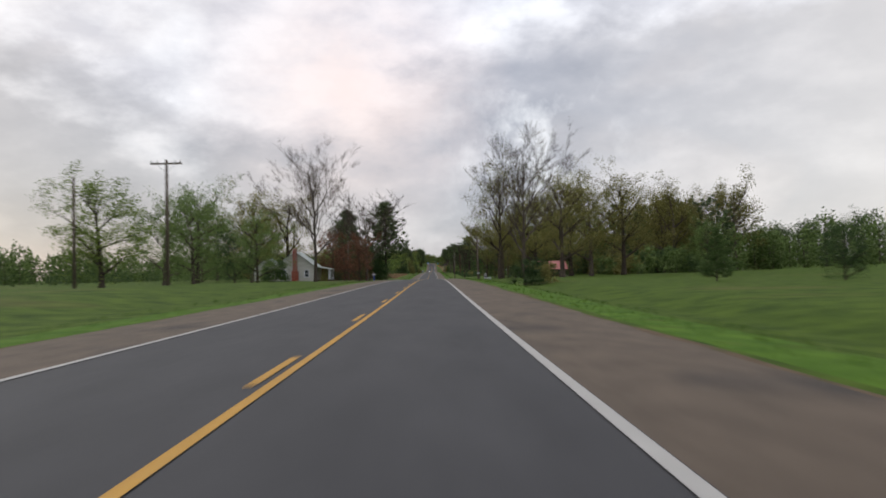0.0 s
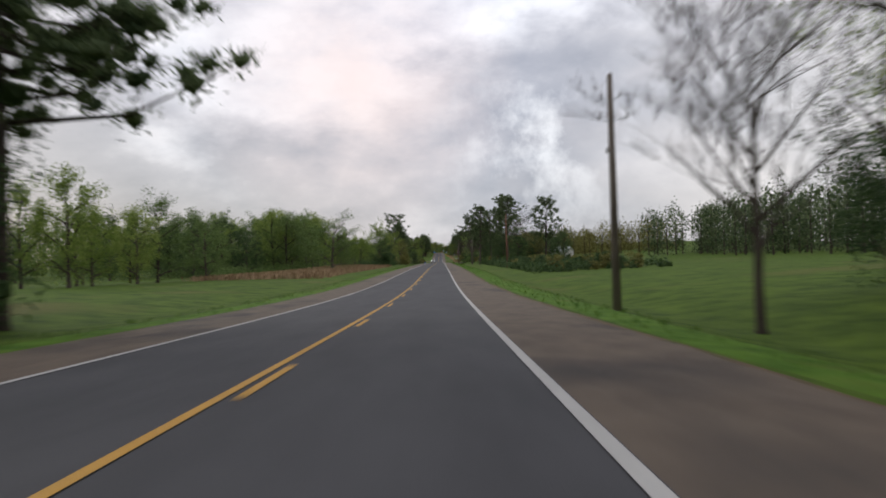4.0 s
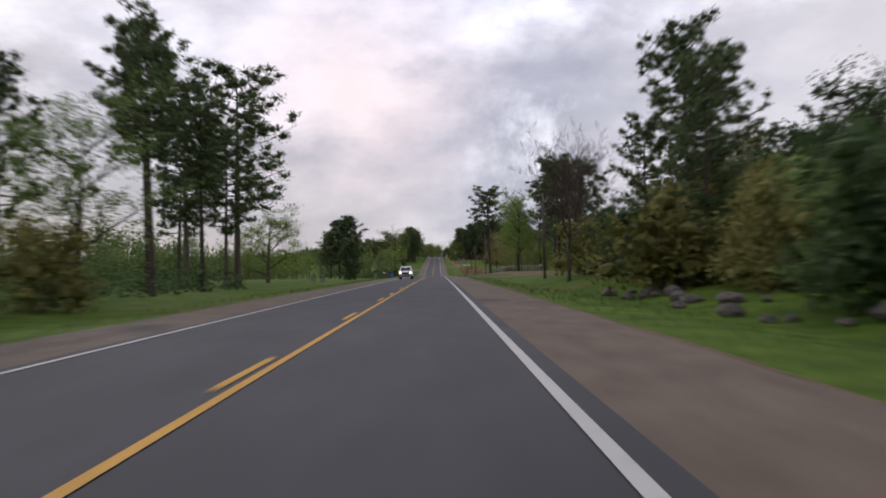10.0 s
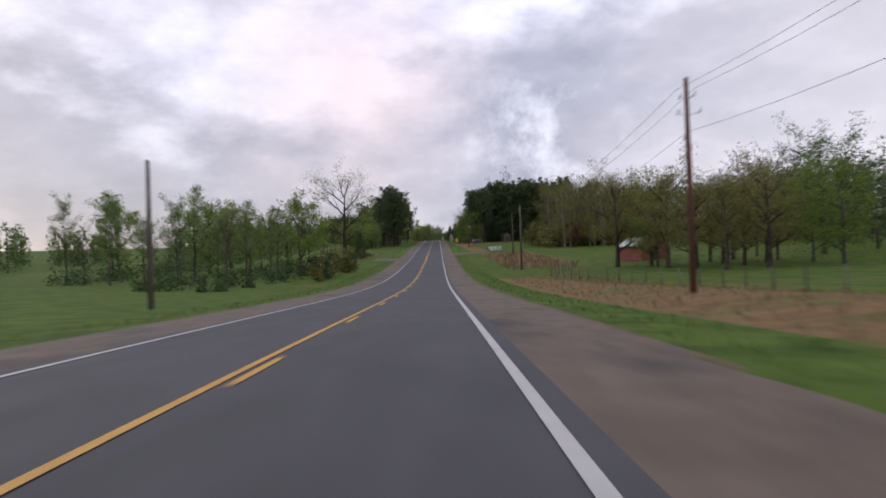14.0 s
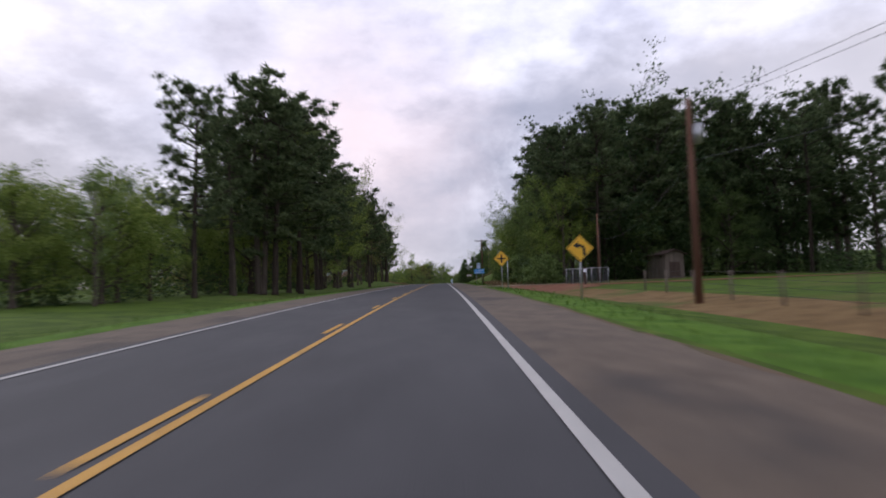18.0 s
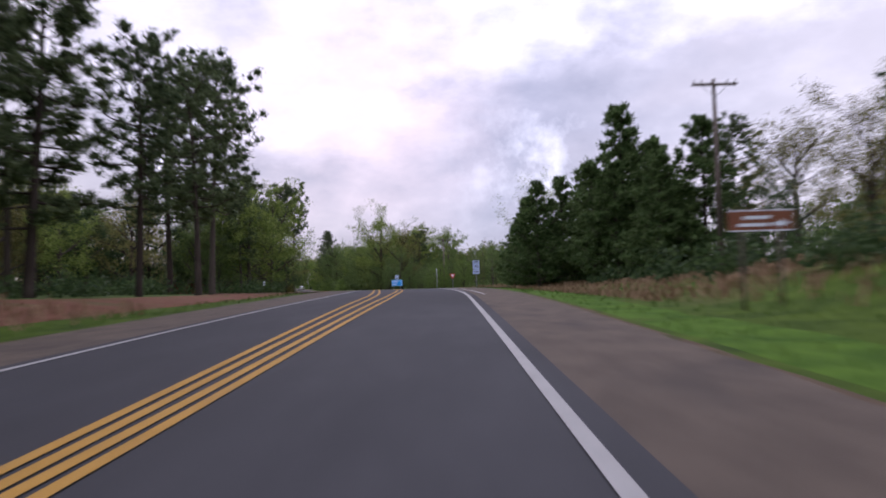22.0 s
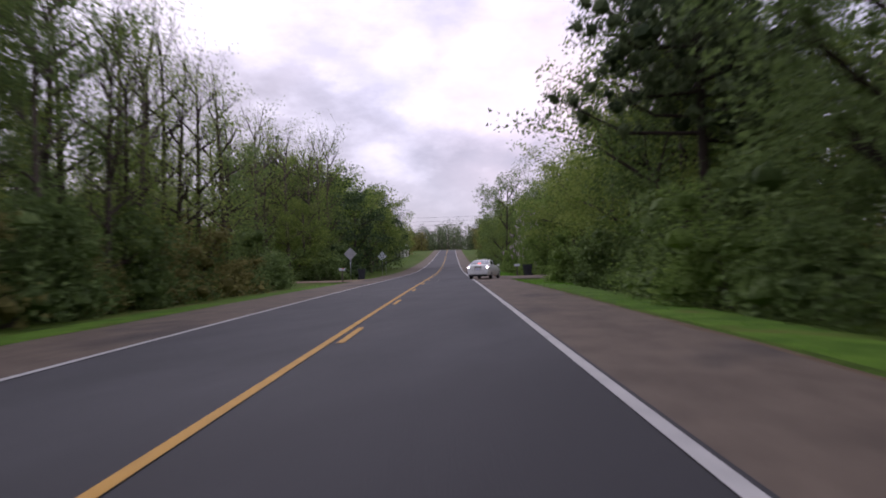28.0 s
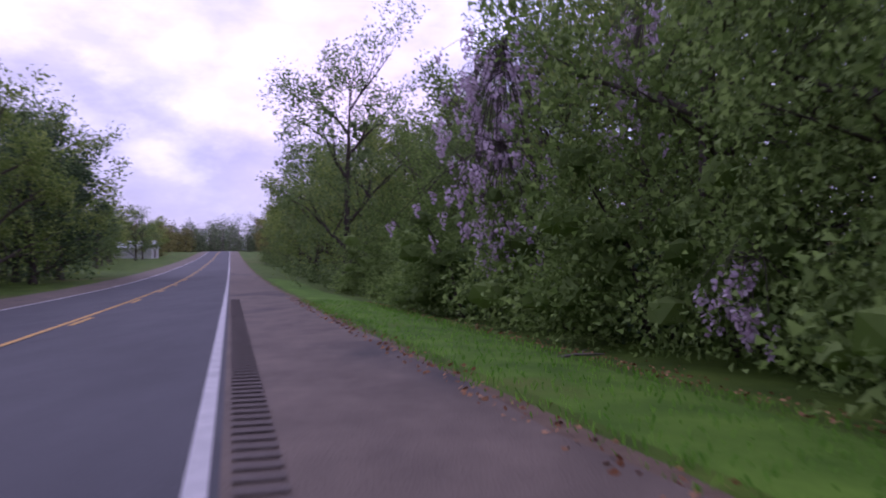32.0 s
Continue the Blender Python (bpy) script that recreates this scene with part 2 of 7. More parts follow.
PALE_BARK = material("pale_bark", (0.12, 0.10, 0.085), (0.24, 0.21, 0.18), 0.95, 3, 8, 0.6, 14, stretch=(1, 1, 0.3), per_object=0.4, spec=0.1)
NEEDLE = material("pine_needles", (0.052, 0.079, 0.033), (0.135, 0.174, 0.076), 0.8, 0.4, 4, island=0.9, per_object=0.4, through_light=0.38, spec=0.2)
YOUNG_NEEDLE = material("young_pine_needles", (0.06, 0.105, 0.03), (0.14, 0.20, 0.07), 0.8, 0.4, 4, island=0.9, per_object=0.4, through_light=0.4, spec=0.2)
LEAF_DARK = material("dark_leaves", (0.034, 0.064, 0.022), (0.085, 0.13, 0.046), 0.7, 0.4, 4, island=0.9, per_object=0.4, through_light=0.42, spec=0.25)
LEAF_GREEN = material("green_leaves", (0.082, 0.125, 0.034), (0.18, 0.25, 0.08), 0.75, 0.4, 4, island=0.9, per_object=0.5, through_light=0.42, spec=0.2)
LEAF_FRESH = material("fresh_small_leaves", (0.105, 0.165, 0.032), (0.235, 0.33, 0.085), 0.75, 0.4, 4, island=0.9, per_object=0.5, through_light=0.5, spec=0.2)
LEAF_SPRING = material("young_leaves", (0.13, 0.19, 0.035), (0.26, 0.32, 0.08), 0.8, 0.4, 4, island=0.8, per_object=0.4, through_light=0.4, spec=0.15)
LEAF_OLIVE = material("olive_leaves", (0.115, 0.11, 0.03), (0.24, 0.225, 0.075), 0.8, 0.4, 4, island=0.8, per_object=0.4, through_light=0.35, spec=0.15)
LEAF_RED = material("russet_buds", (0.125, 0.062, 0.038), (0.25, 0.13, 0.08), 0.85, 0.4, 4, island=0.8, per_object=0.3, through_light=0.25, spec=0.1)
TWIG = material("bare_twigs", (0.055, 0.043, 0.035), (0.115, 0.09, 0.073), 0.95, 0.5, 4, island=0.6, per_object=0.4, spec=0.1)
BLOSSOM = material("wisteria_blossom", (0.42, 0.31, 0.38), (0.66, 0.54, 0.62), 0.8, 0.8, 4, island=0.9, through_light=0.3, spec=0.1)

# ---- helpers for meshes ----
class Build:
    """Collects vertices and faces for one mesh."""

    def __init__(self):
        self.v, self.f = [], []

    def quad(self, a, b, c, d):
        k = len(self.v)
        self.v += [tuple(a), tuple(b), tuple(c), tuple(d)]
        self.f.append((k, k + 1, k + 2, k + 3))

    def box(self, size, at=(0, 0, 0), turn=None):
        k = len(self.v)
        for x in (-0.5, 0.5):
            for y in (-0.5, 0.5):
                for z in (-0.5, 0.5):
                    p = Vector((x * size[0], y * size[1], z * size[2]))
                    if turn is not None:
                        p = turn @ p
                    self.v.append(tuple(p + Vector(at)))
        self.f += [tuple(k + i for i in q) for q in ((0, 1, 3, 2), (4, 6, 7, 5), (0, 4, 5, 1), (2, 3, 7, 6), (0, 2, 6, 4), (1, 5, 7, 3))]

    def tube(self, points, radii, sides=6, close=True):
        """A tapered tube along the points."""
        k = len(self.v)
        pts = [Vector(p) for p in points]
        ref = Vector((0.31, 0.95, 0.05))
        for i, p in enumerate(pts):
            d = (pts[min(i + 1, len(pts) - 1)] - pts[max(i - 1, 0)]).normalized()
            a = d.cross(ref)
            if a.length < 0.05:
                a = d.cross(Vector((1, 0, 0)))
            a.normalize()
            b = d.cross(a)
            for j in range(sides):
                w = 2 * math.pi * j / sides
                self.v.append(tuple(p + (a * math.cos(w) + b * math.sin(w)) * radii[i]))
        for i in range(len(pts) - 1):
            for j in range(sides):
                q, r = k + i * sides, k + (i + 1) * sides
                self.f.append((q + j, q + (j + 1) % sides, r + (j + 1) % sides, r + j))
        if close:
            self.f.append(tuple(k + j for j in range(sides))[::-1])
            self.f.append(tuple(k + (len(pts) - 1) * sides + j for j in range(sides)))

    def mesh(self, name, mat, smooth=False):
        me = bpy.data.meshes.new(name)
        me.from_pydata(self.v, [], self.f)
        me.materials.append(mat)
        if smooth:
            me.polygons.foreach_set("use_smooth", [True] * len(me.polygons))
        me.update()
        return me


def array_mesh(name, verts, faces, mat):
    me = bpy.data.meshes.new(name)
    me.from_pydata(verts.tolist() if hasattr(verts, "tolist") else verts, [], faces.tolist() if hasattr(faces, "tolist") else faces)
    me.materials.append(mat)
    me.update()
    return me


def part(name, me, parent, label=""):
    """Links a mesh as one part under a thing or under a part."""
    ob = new(name, me)
    ob.parent = parent
    if label:
        tagged(ob, label)
    return ob


def thing(name, label, category, group="", kind=""):
    return tagged(new(name), label, category, group, kind)


def sheet(name, rows, mat, label, smooth=True):
    """A surface through rows of points."""
    b = Build()
    w = len(rows[0])
    for r in rows:
        b.v += [tuple(p) for p in r]
    for i in range(len(rows) - 1):
        for j in range(w - 1):
            k = i * w + j
            b.f.append((k, k + 1, k + w + 1, k + w))
    return tagged(new(name, b.mesh(name, mat, smooth)), label, name.replace("_", " "), kind="structure")


# ---- ground: one sheet along the road, with ditches, banks and rolling fields ----
# drives and forecourts, where the ditch is filled
LEVEL = ((126, 160, -1), (150, 224, 1), (676, 693, 1), (704, 718, 1), (768, 796, 1), (960, 980, -1), (984, 1004, 1), (1095, 1106, 1), (1206, 1220, 1), (1298, 1318, -1), (1316, 1352, 1), (1316, 1390, -1), (1566, 1578, -1), (1558, 1578, 1))


def terrain(s, o):
    """The ground's height over the road's level at s, o."""
    a = abs(o)
    if a < HALF_PAVED - 0.3:
        return -0.30
    z = -0.03 - 0.05 * min(1, max(0, a - HALF_PAVED))
    wave = noise.noise((s * 0.013, o * 0.02, 3.0))
    ditch = math.exp(-((a - 11.5) / 2.2) ** 2) * (0.35 + 0.2 * wave)
    for s0, s1, side in LEVEL:
        if side * o > 0:
            ditch *= min(1, max(0, max(s0 - s, s - s1) / 4))
    z -= ditch * (0.5 if o < 0 else 1.0)
    z += min(1, max(0, (a - 13) / 30)) * (0.5 + 1.6 * noise.noise((s * 0.006, o * 0.008, 9.0)))
    if o > 0:
        z += 2.6 * math.exp(-((s - 1225) / 42) ** 2) * min(1, max(0, (o - 8.5) / 9))
        z += 1.2 * math.exp(-((s - 620) / 30) ** 2) * min(1, max(0, (o - 12) / 8))
        z += 0.8 * math.exp(-((s - 745) / 45) ** 2) * min(1, max(0, (o - 9) / 9))
        z += min(3, max(0, (o - 60) * 0.03))
        z -= 0.85 * math.exp(-((s - 208) / 48) ** 4) * min(1, max(0, (o - 6.8) / 8))
    else:
        z += 1.1 * math.exp(-((s - 1238) / 30) ** 2) * min(1, max(0, (-o - 8) / 5))
        z += 0.7 * math.exp(-((s - 60) / 60) ** 2) * min(1, max(0, (-o - 8) / 12))
    return z


def on_drive(s, o):
    return any(s0 - 1 <= s <= s1 + 1 and side * o > 0 for s0, s1, side in LEVEL)


def ground_at(s, o, up=0.0):
    return road(s, o, terrain(s, o) + up)


def build_ground():
    offsets = [-420, -300, -220, -160, -120, -90, -70, -55, -45, -36, -29, -24, -20, -17, -14.5, -13, -12, -11, -10, -9, -8, -7.2, -6.55, -6.2, -5.9, 0,
               5.9, 6.2, 6.55, 7.2, 8, 9, 10, 11, 12, 13, 14.5, 17, 20, 24, 29, 36, 45, 55, 70, 90, 120, 160, 220, 300, 420]
    stations = list(range(-290, 2590, 4))
    g = sheet("ground", [[road(s, o, terrain(s, o)) for o in offsets] for s in stations], GRASS, "green mown grass verges, fields and shallow roadside ditches")
    return g


def ribbon(name, s0, s1, left, right, up, mat, label, step=4.0, cat="road"):
    """A strip of the road between two offsets, which may be functions of s."""
    count = max(2, int((s1 - s0) / step) + 1)
    rows = []
    for i in range(count):
        s = s0 + (s1 - s0) * i / (count - 1)
        l = left(s) if callable(left) else left
        r = right(s) if callable(right) else right
        rows.append([road(s, l + (r - l) * k / 3, up) for k in range(4)])
    ob = sheet(name, rows, mat, label)
    return tagged(ob, category=cat)


def edge_wave(s, side):
    return 0.16 * noise.noise((s * 0.35, side * 7.0, 0)) + 0.12 * noise.noise((s * 1.7, side * 3.0, 4))


build_ground()
def lane_edge(s):
    """Where the lane's asphalt gives way to the shoulder's."""
    return LANE + float(np.interp(s, (-280, 480, 560, 1380, 1420, 2560), (0.10, 0.10, 0.35, 0.35, 0.14, 0.14)))


ribbon("road", -280, 2560, lambda s: -lane_edge(s), lane_edge, 0.0, ASPHALT, "two-lane highway of dark grey worn asphalt")
ribbon("shoulder_right", -280, 2560, lane_edge, lambda s: HALF_PAVED + edge_wave(s, 1), -0.004, SHOULDER, "paved shoulder of brownish chip-sealed asphalt with a ragged edge", 1.2, "shoulder")
ribbon("shoulder_left", -280, 2560, lambda s: -HALF_PAVED + edge_wave(s, -1), lambda s: -lane_edge(s), -0.004, SHOULDER, "paved shoulder of brownish chip-sealed asphalt with a ragged edge", 1.2, "shoulder")


def dirt_fringe(side):
    """Bare soil and grit where the pavement's ragged edge meets the grass."""
    rows = []
    s = -280.0
    while s < 2300:
        sunk = 0.06 if on_drive(s, side) else 0.0
        w = 0.30 + 0.26 * noise.noise((s * 0.11, side * 5.0, 1.0)) + 0.16 * noise.noise((s * 0.9, side * 9.0, 2.0))
        rows.append([road(s, side * (HALF_PAVED - 0.22), -0.012 - sunk)] + [road(s, side * (HALF_PAVED + max(0.02, w) * k), terrain(s, side * (HALF_PAVED + max(0.02, w) * k)) + (0.012 if k < 1 else -0.01) - sunk) for k in (0.3, 0.7, 1.0)])
        s += 1.5
    return tagged(sheet("dirt_fringe", rows if side > 0 else [r[::-1] for r in rows], FRINGE, "narrow fringe of brown soil and grit along the pavement"), category="soil")


FRINGE = material("grit_and_soil", (0.085, 0.06, 0.04), (0.16, 0.115, 0.075), 0.95, 3.0, 9, 0.6, 30, stain=(0.05, 0.07, 0.018), stain_scale=0.6, stain_from=0.55, spec=0.1)
dirt_fringe(1)
dirt_fringe(-1)


MOWN = material("fresh_mown_grass", (0.036, 0.086, 0.006), (0.10, 0.185, 0.018), 0.95, 0.8, 11, 0.8, 12, stain=(0.10, 0.10, 0.025), stain_scale=0.35, stain_from=0.6, spec=0.1)


def mown_strip(s0, s1, side, inner, outer):
    """The brighter mown strip of grass beside the shoulder, with a wandering outer edge."""
    rows = []
    s = s0
    while s <= s1:
        w = outer + 0.5 * noise.noise((s * 0.06, side * 3.0, 6.0)) + 0.25 * noise.noise((s * 0.4, side, 8.0))
        fade = min(1.0, (s - s0) / 3.0, (s1 - s) / 3.0)
        a = inner + 0.12 * noise.noise((s * 0.9, side * 2.0, 3.0))
        offs = [a + (max(w - a, 0.3) * max(fade, 0.05)) * k / 5 for k in range(6)]
        row = [ground_at(s, side * o, (0.03 if 0 < k < 5 else -0.02)) for k, o in enumerate(offs)]
        rows.append(row if side > 0 else row[::-1])
        s += 2.0
    return tagged(sheet("mown_verge", rows, MOWN, "bright green mown strip of grass along the shoulder"), category="grass")


for s0, s1 in ((-10, 152), (222, 560), (694, 704), (1006, 1094), (1107, 1204), (1222, 1306), (1358, 1556), (1580, 1650)):
    mown_strip(s0, s1, 1, 6.75, 9.3)
for s0, s1 in ((-10, 124), (164, 480), (986, 1240), (1398, 1562)):
    mown_strip(s0, s1, -1, 6.75, 8.4)


# ---- road markings ----
def stripe(name, s0, s1, o, width, mat, label, step=4.0):
    mid = o if callable(o) else (lambda s: o)
    return ribbon(name, s0, s1, lambda s: mid(s) - width / 2, lambda s: mid(s) + width / 2, 0.012, mat, label, step, "road marking")


stripe("edge_line_right", -200, 1278, LANE, 0.15, WHITE_LINE, "solid white edge line, worn road paint")
stripe("edge_line_right", 1371.5, 2400, LANE, 0.15, WHITE_LINE, "solid white edge line, worn road paint")
stripe("edge_line_left", -200, 1300, -LANE, 0.13, WHITE_LINE, "solid white edge line, worn road paint")
stripe("edge_line_left", 1300, 1322, -LANE, 0.13, WHITE_LINE, "solid white edge line, worn road paint")
stripe("edge_line_left", 1346, 2400, lambda s: -float(np.interp(s, (1346, 1355, 1372, 1400, 1440, 2400), (9.2, 8.4, 6.85, 5.0, LANE, LANE))), 0.13, WHITE_LINE, "solid white edge line, worn road paint")


def yellow(s0, s1, o, dashed=False, phase=0.0):
    if not dashed:
        stripe("centre_line", s0, s1, o, 0.13, YELLOW, "solid yellow centre line, worn road paint")
        return
    first = build_dash()
    s = s0 + phase
    while s < s1:
        d = copy_thing(first, Matrix.Translation(road(s, o, 0.012)) @ pose(0, 0, 0, math.degrees(math.atan(float(np.interp(s, TABLE_S, GRADE)))), 0, math.degrees(heading(s))))
        s += 12.19


DASH = []


def build_dash():
    if not DASH:
        b = Build()
        for i in range(4):
            b.quad((-0.065, -0.78 * (i + 1) + 0.0, 0), (0.065, -0.78 * (i + 1), 0), (0.065, -0.78 * i, 0), (-0.065, -0.78 * i, 0))
        DASH.append(tagged(new("centre_dash", b.mesh("centre_dash", YELLOW)), "short yellow dash of the broken centre line", "road marking", "centre line dashes", "structure"))
        DASH[0].matrix_basis = Matrix.Translation(road(-150, 0.12, 0.006))
    return DASH[0]


yellow(-200, 165, 0.12)
yellow(-200, 165, -0.12, True, 12.6 + 200 - 17 * 12.19 + 12.19)
yellow(165, 420, -0.12)
yellow(165, 420, 0.12, True, 322.5 - 165 - 12 * 12.19)
yellow(424, 470, -0.05, True, 4.8)
yellow(470, 717.5, 0.12)
yellow(470, 600, -0.12, True, 7.6)
yellow(600, 735, -0.12, True, 631.7 - 600 - 24.38)
yellow(747, 985, -0.12)
yellow(747, 940, 0.12, True, 5.3)
yellow(943, 1222, 0.12)
yellow(985, 1060, -0.12, True, 0.6)
yellow(1060, 1222, -0.12, True, 1143.7 - 1060 - 73.14)
yellow(960, 990, -0.12)
yellow(1440, 2400, -0.12)
yellow(1440, 1900, 0.12, True, 3.58)
CRACK = material("sealed_crack", (0.025, 0.024, 0.024), (0.04, 0.038, 0.036), 0.8, 3, 4)
CONCRETE_PAVE = material("concrete_paving", (0.17, 0.15, 0.125), (0.26, 0.23, 0.19), 0.95, 1.2, 8, 0.4, 25, stain=(0.16, 0.14, 0.12), stain_scale=0.5)
# the flared yellow lines and the stop-line curve at the junction
def path_stripe(name, points, width, mat, label):
    """A painted line along (s, o) points, smoothed."""
    ss, oo = [p[0] for p in points], [p[1] for p in points]
    run = np.concatenate(([0], np.cumsum([math.hypot(ss[i + 1] - ss[i], oo[i + 1] - oo[i]) for i in range(len(ss) - 1)])))
    n = max(8, int(run[-1] / 0.9))
    t = np.linspace(0, run[-1], n)
    s, o = np.interp(t, run, ss), np.interp(t, run, oo)
    if n > 12:
        k = np.ones(5) / 5
        s[2:-2], o[2:-2] = np.convolve(s, k, "valid"), np.convolve(o, k, "valid")
    rows = []
    for i in range(n):
        a, b = max(0, i - 1), min(n - 1, i + 1)
        d = Vector((o[b] - o[a], s[b] - s[a]))
        d.normalize()
        rows.append([road(s[i] - d.x * -w, o[i] + d.y * w, 0.013) for w in (-width / 2, 0, width / 2)])
    return tagged(sheet(name, rows, mat, label), category="road marking")


for shift in (0.0, 0.34):
    path_stripe("centre_line", ((1222, -0.12 + shift * 0.7), (1241, -0.44 + shift * 0.6), (1267, -1.2 + shift * 1.3), (1275, -1.4 + shift * 1.3), (1292, -2.1 + shift * 1.2), (1320, -2.6 + shift)), 0.13, YELLOW, "solid yellow centre line, worn road paint")
    path_stripe("turn_lane_line", ((1232, -0.05 + shift * 0.6), (1241, 0.0 + shift * 0.6), (1267, -0.28 + shift * 1.1), (1275, -0.34 + shift), (1292, -0.33 + shift * 1.1), (1298, -0.4 + shift), (1306, -0.55 + shift), (1312, -0.9 + shift), (1316, -1.5 + shift), (1319, -2.2 + shift)), 0.13, YELLOW, "yellow line that curves back to the centre before the junction")
    path_stripe("centre_line", ((1354, 0.22 + shift * 1.1), (1374, 0.06 + shift * 1.2), (1385.3, -0.13 + shift * 1.25), (1392, -0.42 + shift * 1.1), (1440, -0.29 + shift * 0.71)), 0.13, YELLOW, "solid yellow centre line, worn road paint")
    path_stripe("turn_lane_line", ((1378, -0.3 + shift * 1.2), (1385.3, -1.05 + shift * 1.3), (1389, -1.75 + shift * 1.2), (1392, -2.4 + shift), (1396, -2.65 + shift), (1408, -2.05 + shift), (1430, -1.2 + shift), (1455, -0.5 + shift)), 0.13, YELLOW, "yellow line that curves away from the centre past the junction")
path_stripe("edge_line_right", ((1276, 3.64), (1293, 3.5), (1302, 3.42), (1307, 3.7), (1311, 4.2), (1316, 5.2), (1321, 6.9)), 0.2, WHITE_LINE, "white edge line curving into the side road")
path_stripe("side_line", ((1272, 4.5), (1290, 4.25), (1299, 4.1), (1304, 3.85)), 0.13, WHITE_LINE, "thin white line along the paved shoulder")
path_stripe("lane_mark", ((1321.5, 0.3), (1338, 0.45)), 0.16, WHITE_LINE, "single white lane line across the junction")
path_stripe("lane_mark", ((1352.5, -3.4), (1374, -2.0)), 0.12, WHITE_LINE, "single white lane line past the junction")
path_stripe("edge_line_right", ((1351, 6.8), (1356, 5.1), (1364, 3.9), (1372, 3.64)), 0.15, WHITE_LINE, "white edge line curving out of the side road")
path_stripe("shoulder_crack", ((1597.9, 4.1), (1597.4, 4.6), (1597.6, 5.1), (1597.2, 5.6), (1597.3, 6.1)), 0.035, CRACK, "narrow dark crack across the paved shoulder")
path_stripe("lane_crack", ((1542, -0.9), (1556, -0.75), (1568, -0.85)), 0.014, CRACK, "thin sealed crack along the lane")
path_stripe("scratch_line", ((1559, 0.99), (1561, 0.98), (1563, 0.965)), 0.012, WHITE_LINE, "thin white scratch along the lane")


def patch(name, points, mat, label, up=0.03, cols=7, rows=8, cat="driveway"):
    """A paved or gravel patch between two (s, o) edges, draped on the ground: points are near-left, near-right, far-right, far-left."""
    (s0, o0), (s1, o1), (s2, o2), (s3, o3) = points
    grid = []
    for j in range(rows + 1):
        v = (j / rows) ** 1.6
        line = []
        for i in range(cols + 1):
            u = i / cols
            s = (s0 * (1 - u) + s1 * u) * (1 - v) + (s3 * (1 - u) + s2 * u) * v
            o = (o0 * (1 - u) + o1 * u) * (1 - v) + (o3 * (1 - u) + o2 * u) * v
            if i in (0, cols):
                s += 0.35 * noise.noise((s * 0.5, o * 0.6, 2.0))
            w = min(1, max(0, (abs(o) - HALF_PAVED) / 2.0))
            z = (terrain(s, o) + up) * w + 0.006 * (1 - w)
            line.append(road(s, o, (-0.012 if abs(o) < HALF_PAVED else terrain(s, o) - 0.02) if j == 0 else (max(z, 0.006) if w < 0.6 else z)))
        grid.append(line)
    ob = sheet(name, grid, mat, label)
    return tagged(ob, category=cat)


patch("dirt_drive", ((130, -5.9), (147, -5.9), (163, -18), (156, -20)), SAND, "pale dirt driveway to the white house", 0.05)
patch("store_lot", ((155, 5.9), (216, 5.9), (213, 38), (168, 36)), SHOULDER, "worn asphalt forecourt of the roadside store", 0.05, 12, 12)
patch("store_lot_paving", ((176, 9.5), (206, 8.8), (206, 37), (182, 36)), ASPHALT, "worn grey asphalt before the store", 0.06, 12, 12, "forecourt")
patch("concrete_apron", ((186.8, 9.6), (191.8, 9.3), (190, 30), (182, 30)), CONCRETE_PAVE, "pale concrete apron round the fuel pumps", 0.075, 6, 10, "forecourt")
patch("paved_drive", ((677, 5.9), (692, 5.9), (690, 30), (681, 30)), SHOULDER, "brown asphalt driveway beside the road", 0.05)
patch("paved_drive", ((706, 5.9), (717, 5.9), (717, 30), (712, 30)), SHOULDER, "brown worn drive into the yard", 0.05)
patch("field_drive", ((768, 5.9), (786, 5.9), (812, 34), (806, 34)), GRAVEL, "pale gravel drive to the fields", 0.05, 6, 12)
patch("field_drive", ((806, 34), (812, 34), (846, 70), (838, 70)), GRAVEL, "pale gravel track across the fields", 0.05)
patch("field_drive", ((960, -5.9), (974, -5.9), (980, -12), (966, -12)), SHOULDER, "short paved field entrance", 0.05)
patch("gate_drive", ((986, 5.9), (997, 5.9), (1000, 14.5), (995, 14.5)), SHOULDER, "worn entrance to the field gate", 0.05)
patch("wood_drive", ((1096, 5.9), (1105, 5.9), (1104.5, 30), (1102, 30)), SAND, "pale worn drive into the pine woods", 0.05)
patch("red_bank", ((1077, 9.6), (1096.5, 8.6), (1096.5, 17.5), (1077, 15.5)), DIRT, "bare red clay yard beside the drive", 0.04, 12, 6, "bank")
patch("red_track", ((1084, 15.5), (1091, 16.2), (1080, 40), (1076, 40)), DIRT, "red dirt track across the yard", 0.05, 5, 10, "dirt track")
patch("gravel_lane", ((1300, -5.9), (1313, -5.9), (1318, -32), (1313, -34)), DIRT, "red dirt lane at the junction", 0.06)
patch("dry_strip", ((788, 11.0), (884, 9.6), (884, 13.5), (788, 20)), DRY, "strip of dry brown grass along the field fence", 0.04, 24, 5, "dry grass")
patch("junction_paving", ((1321, 3.8), (1352, 3.8), (1350, 9), (1322, 9)), ASPHALT, "grey asphalt widening into the side road", 0.03, 8, 6, "road")
patch("junction_paving", ((1318, -3.8), (1425, -3.8), (1392, -6.6), (1320, -10.5)), ASPHALT, "grey asphalt widening into the side road", 0.03, 14, 6, "road")
patch("dry_strip", ((1002, 12.5), (1078, 10.2), (1078, 13.6), (1002, 17)), DRY, "strip of dry brown grass along the field fence", 0.04, 24, 5, "dry grass")
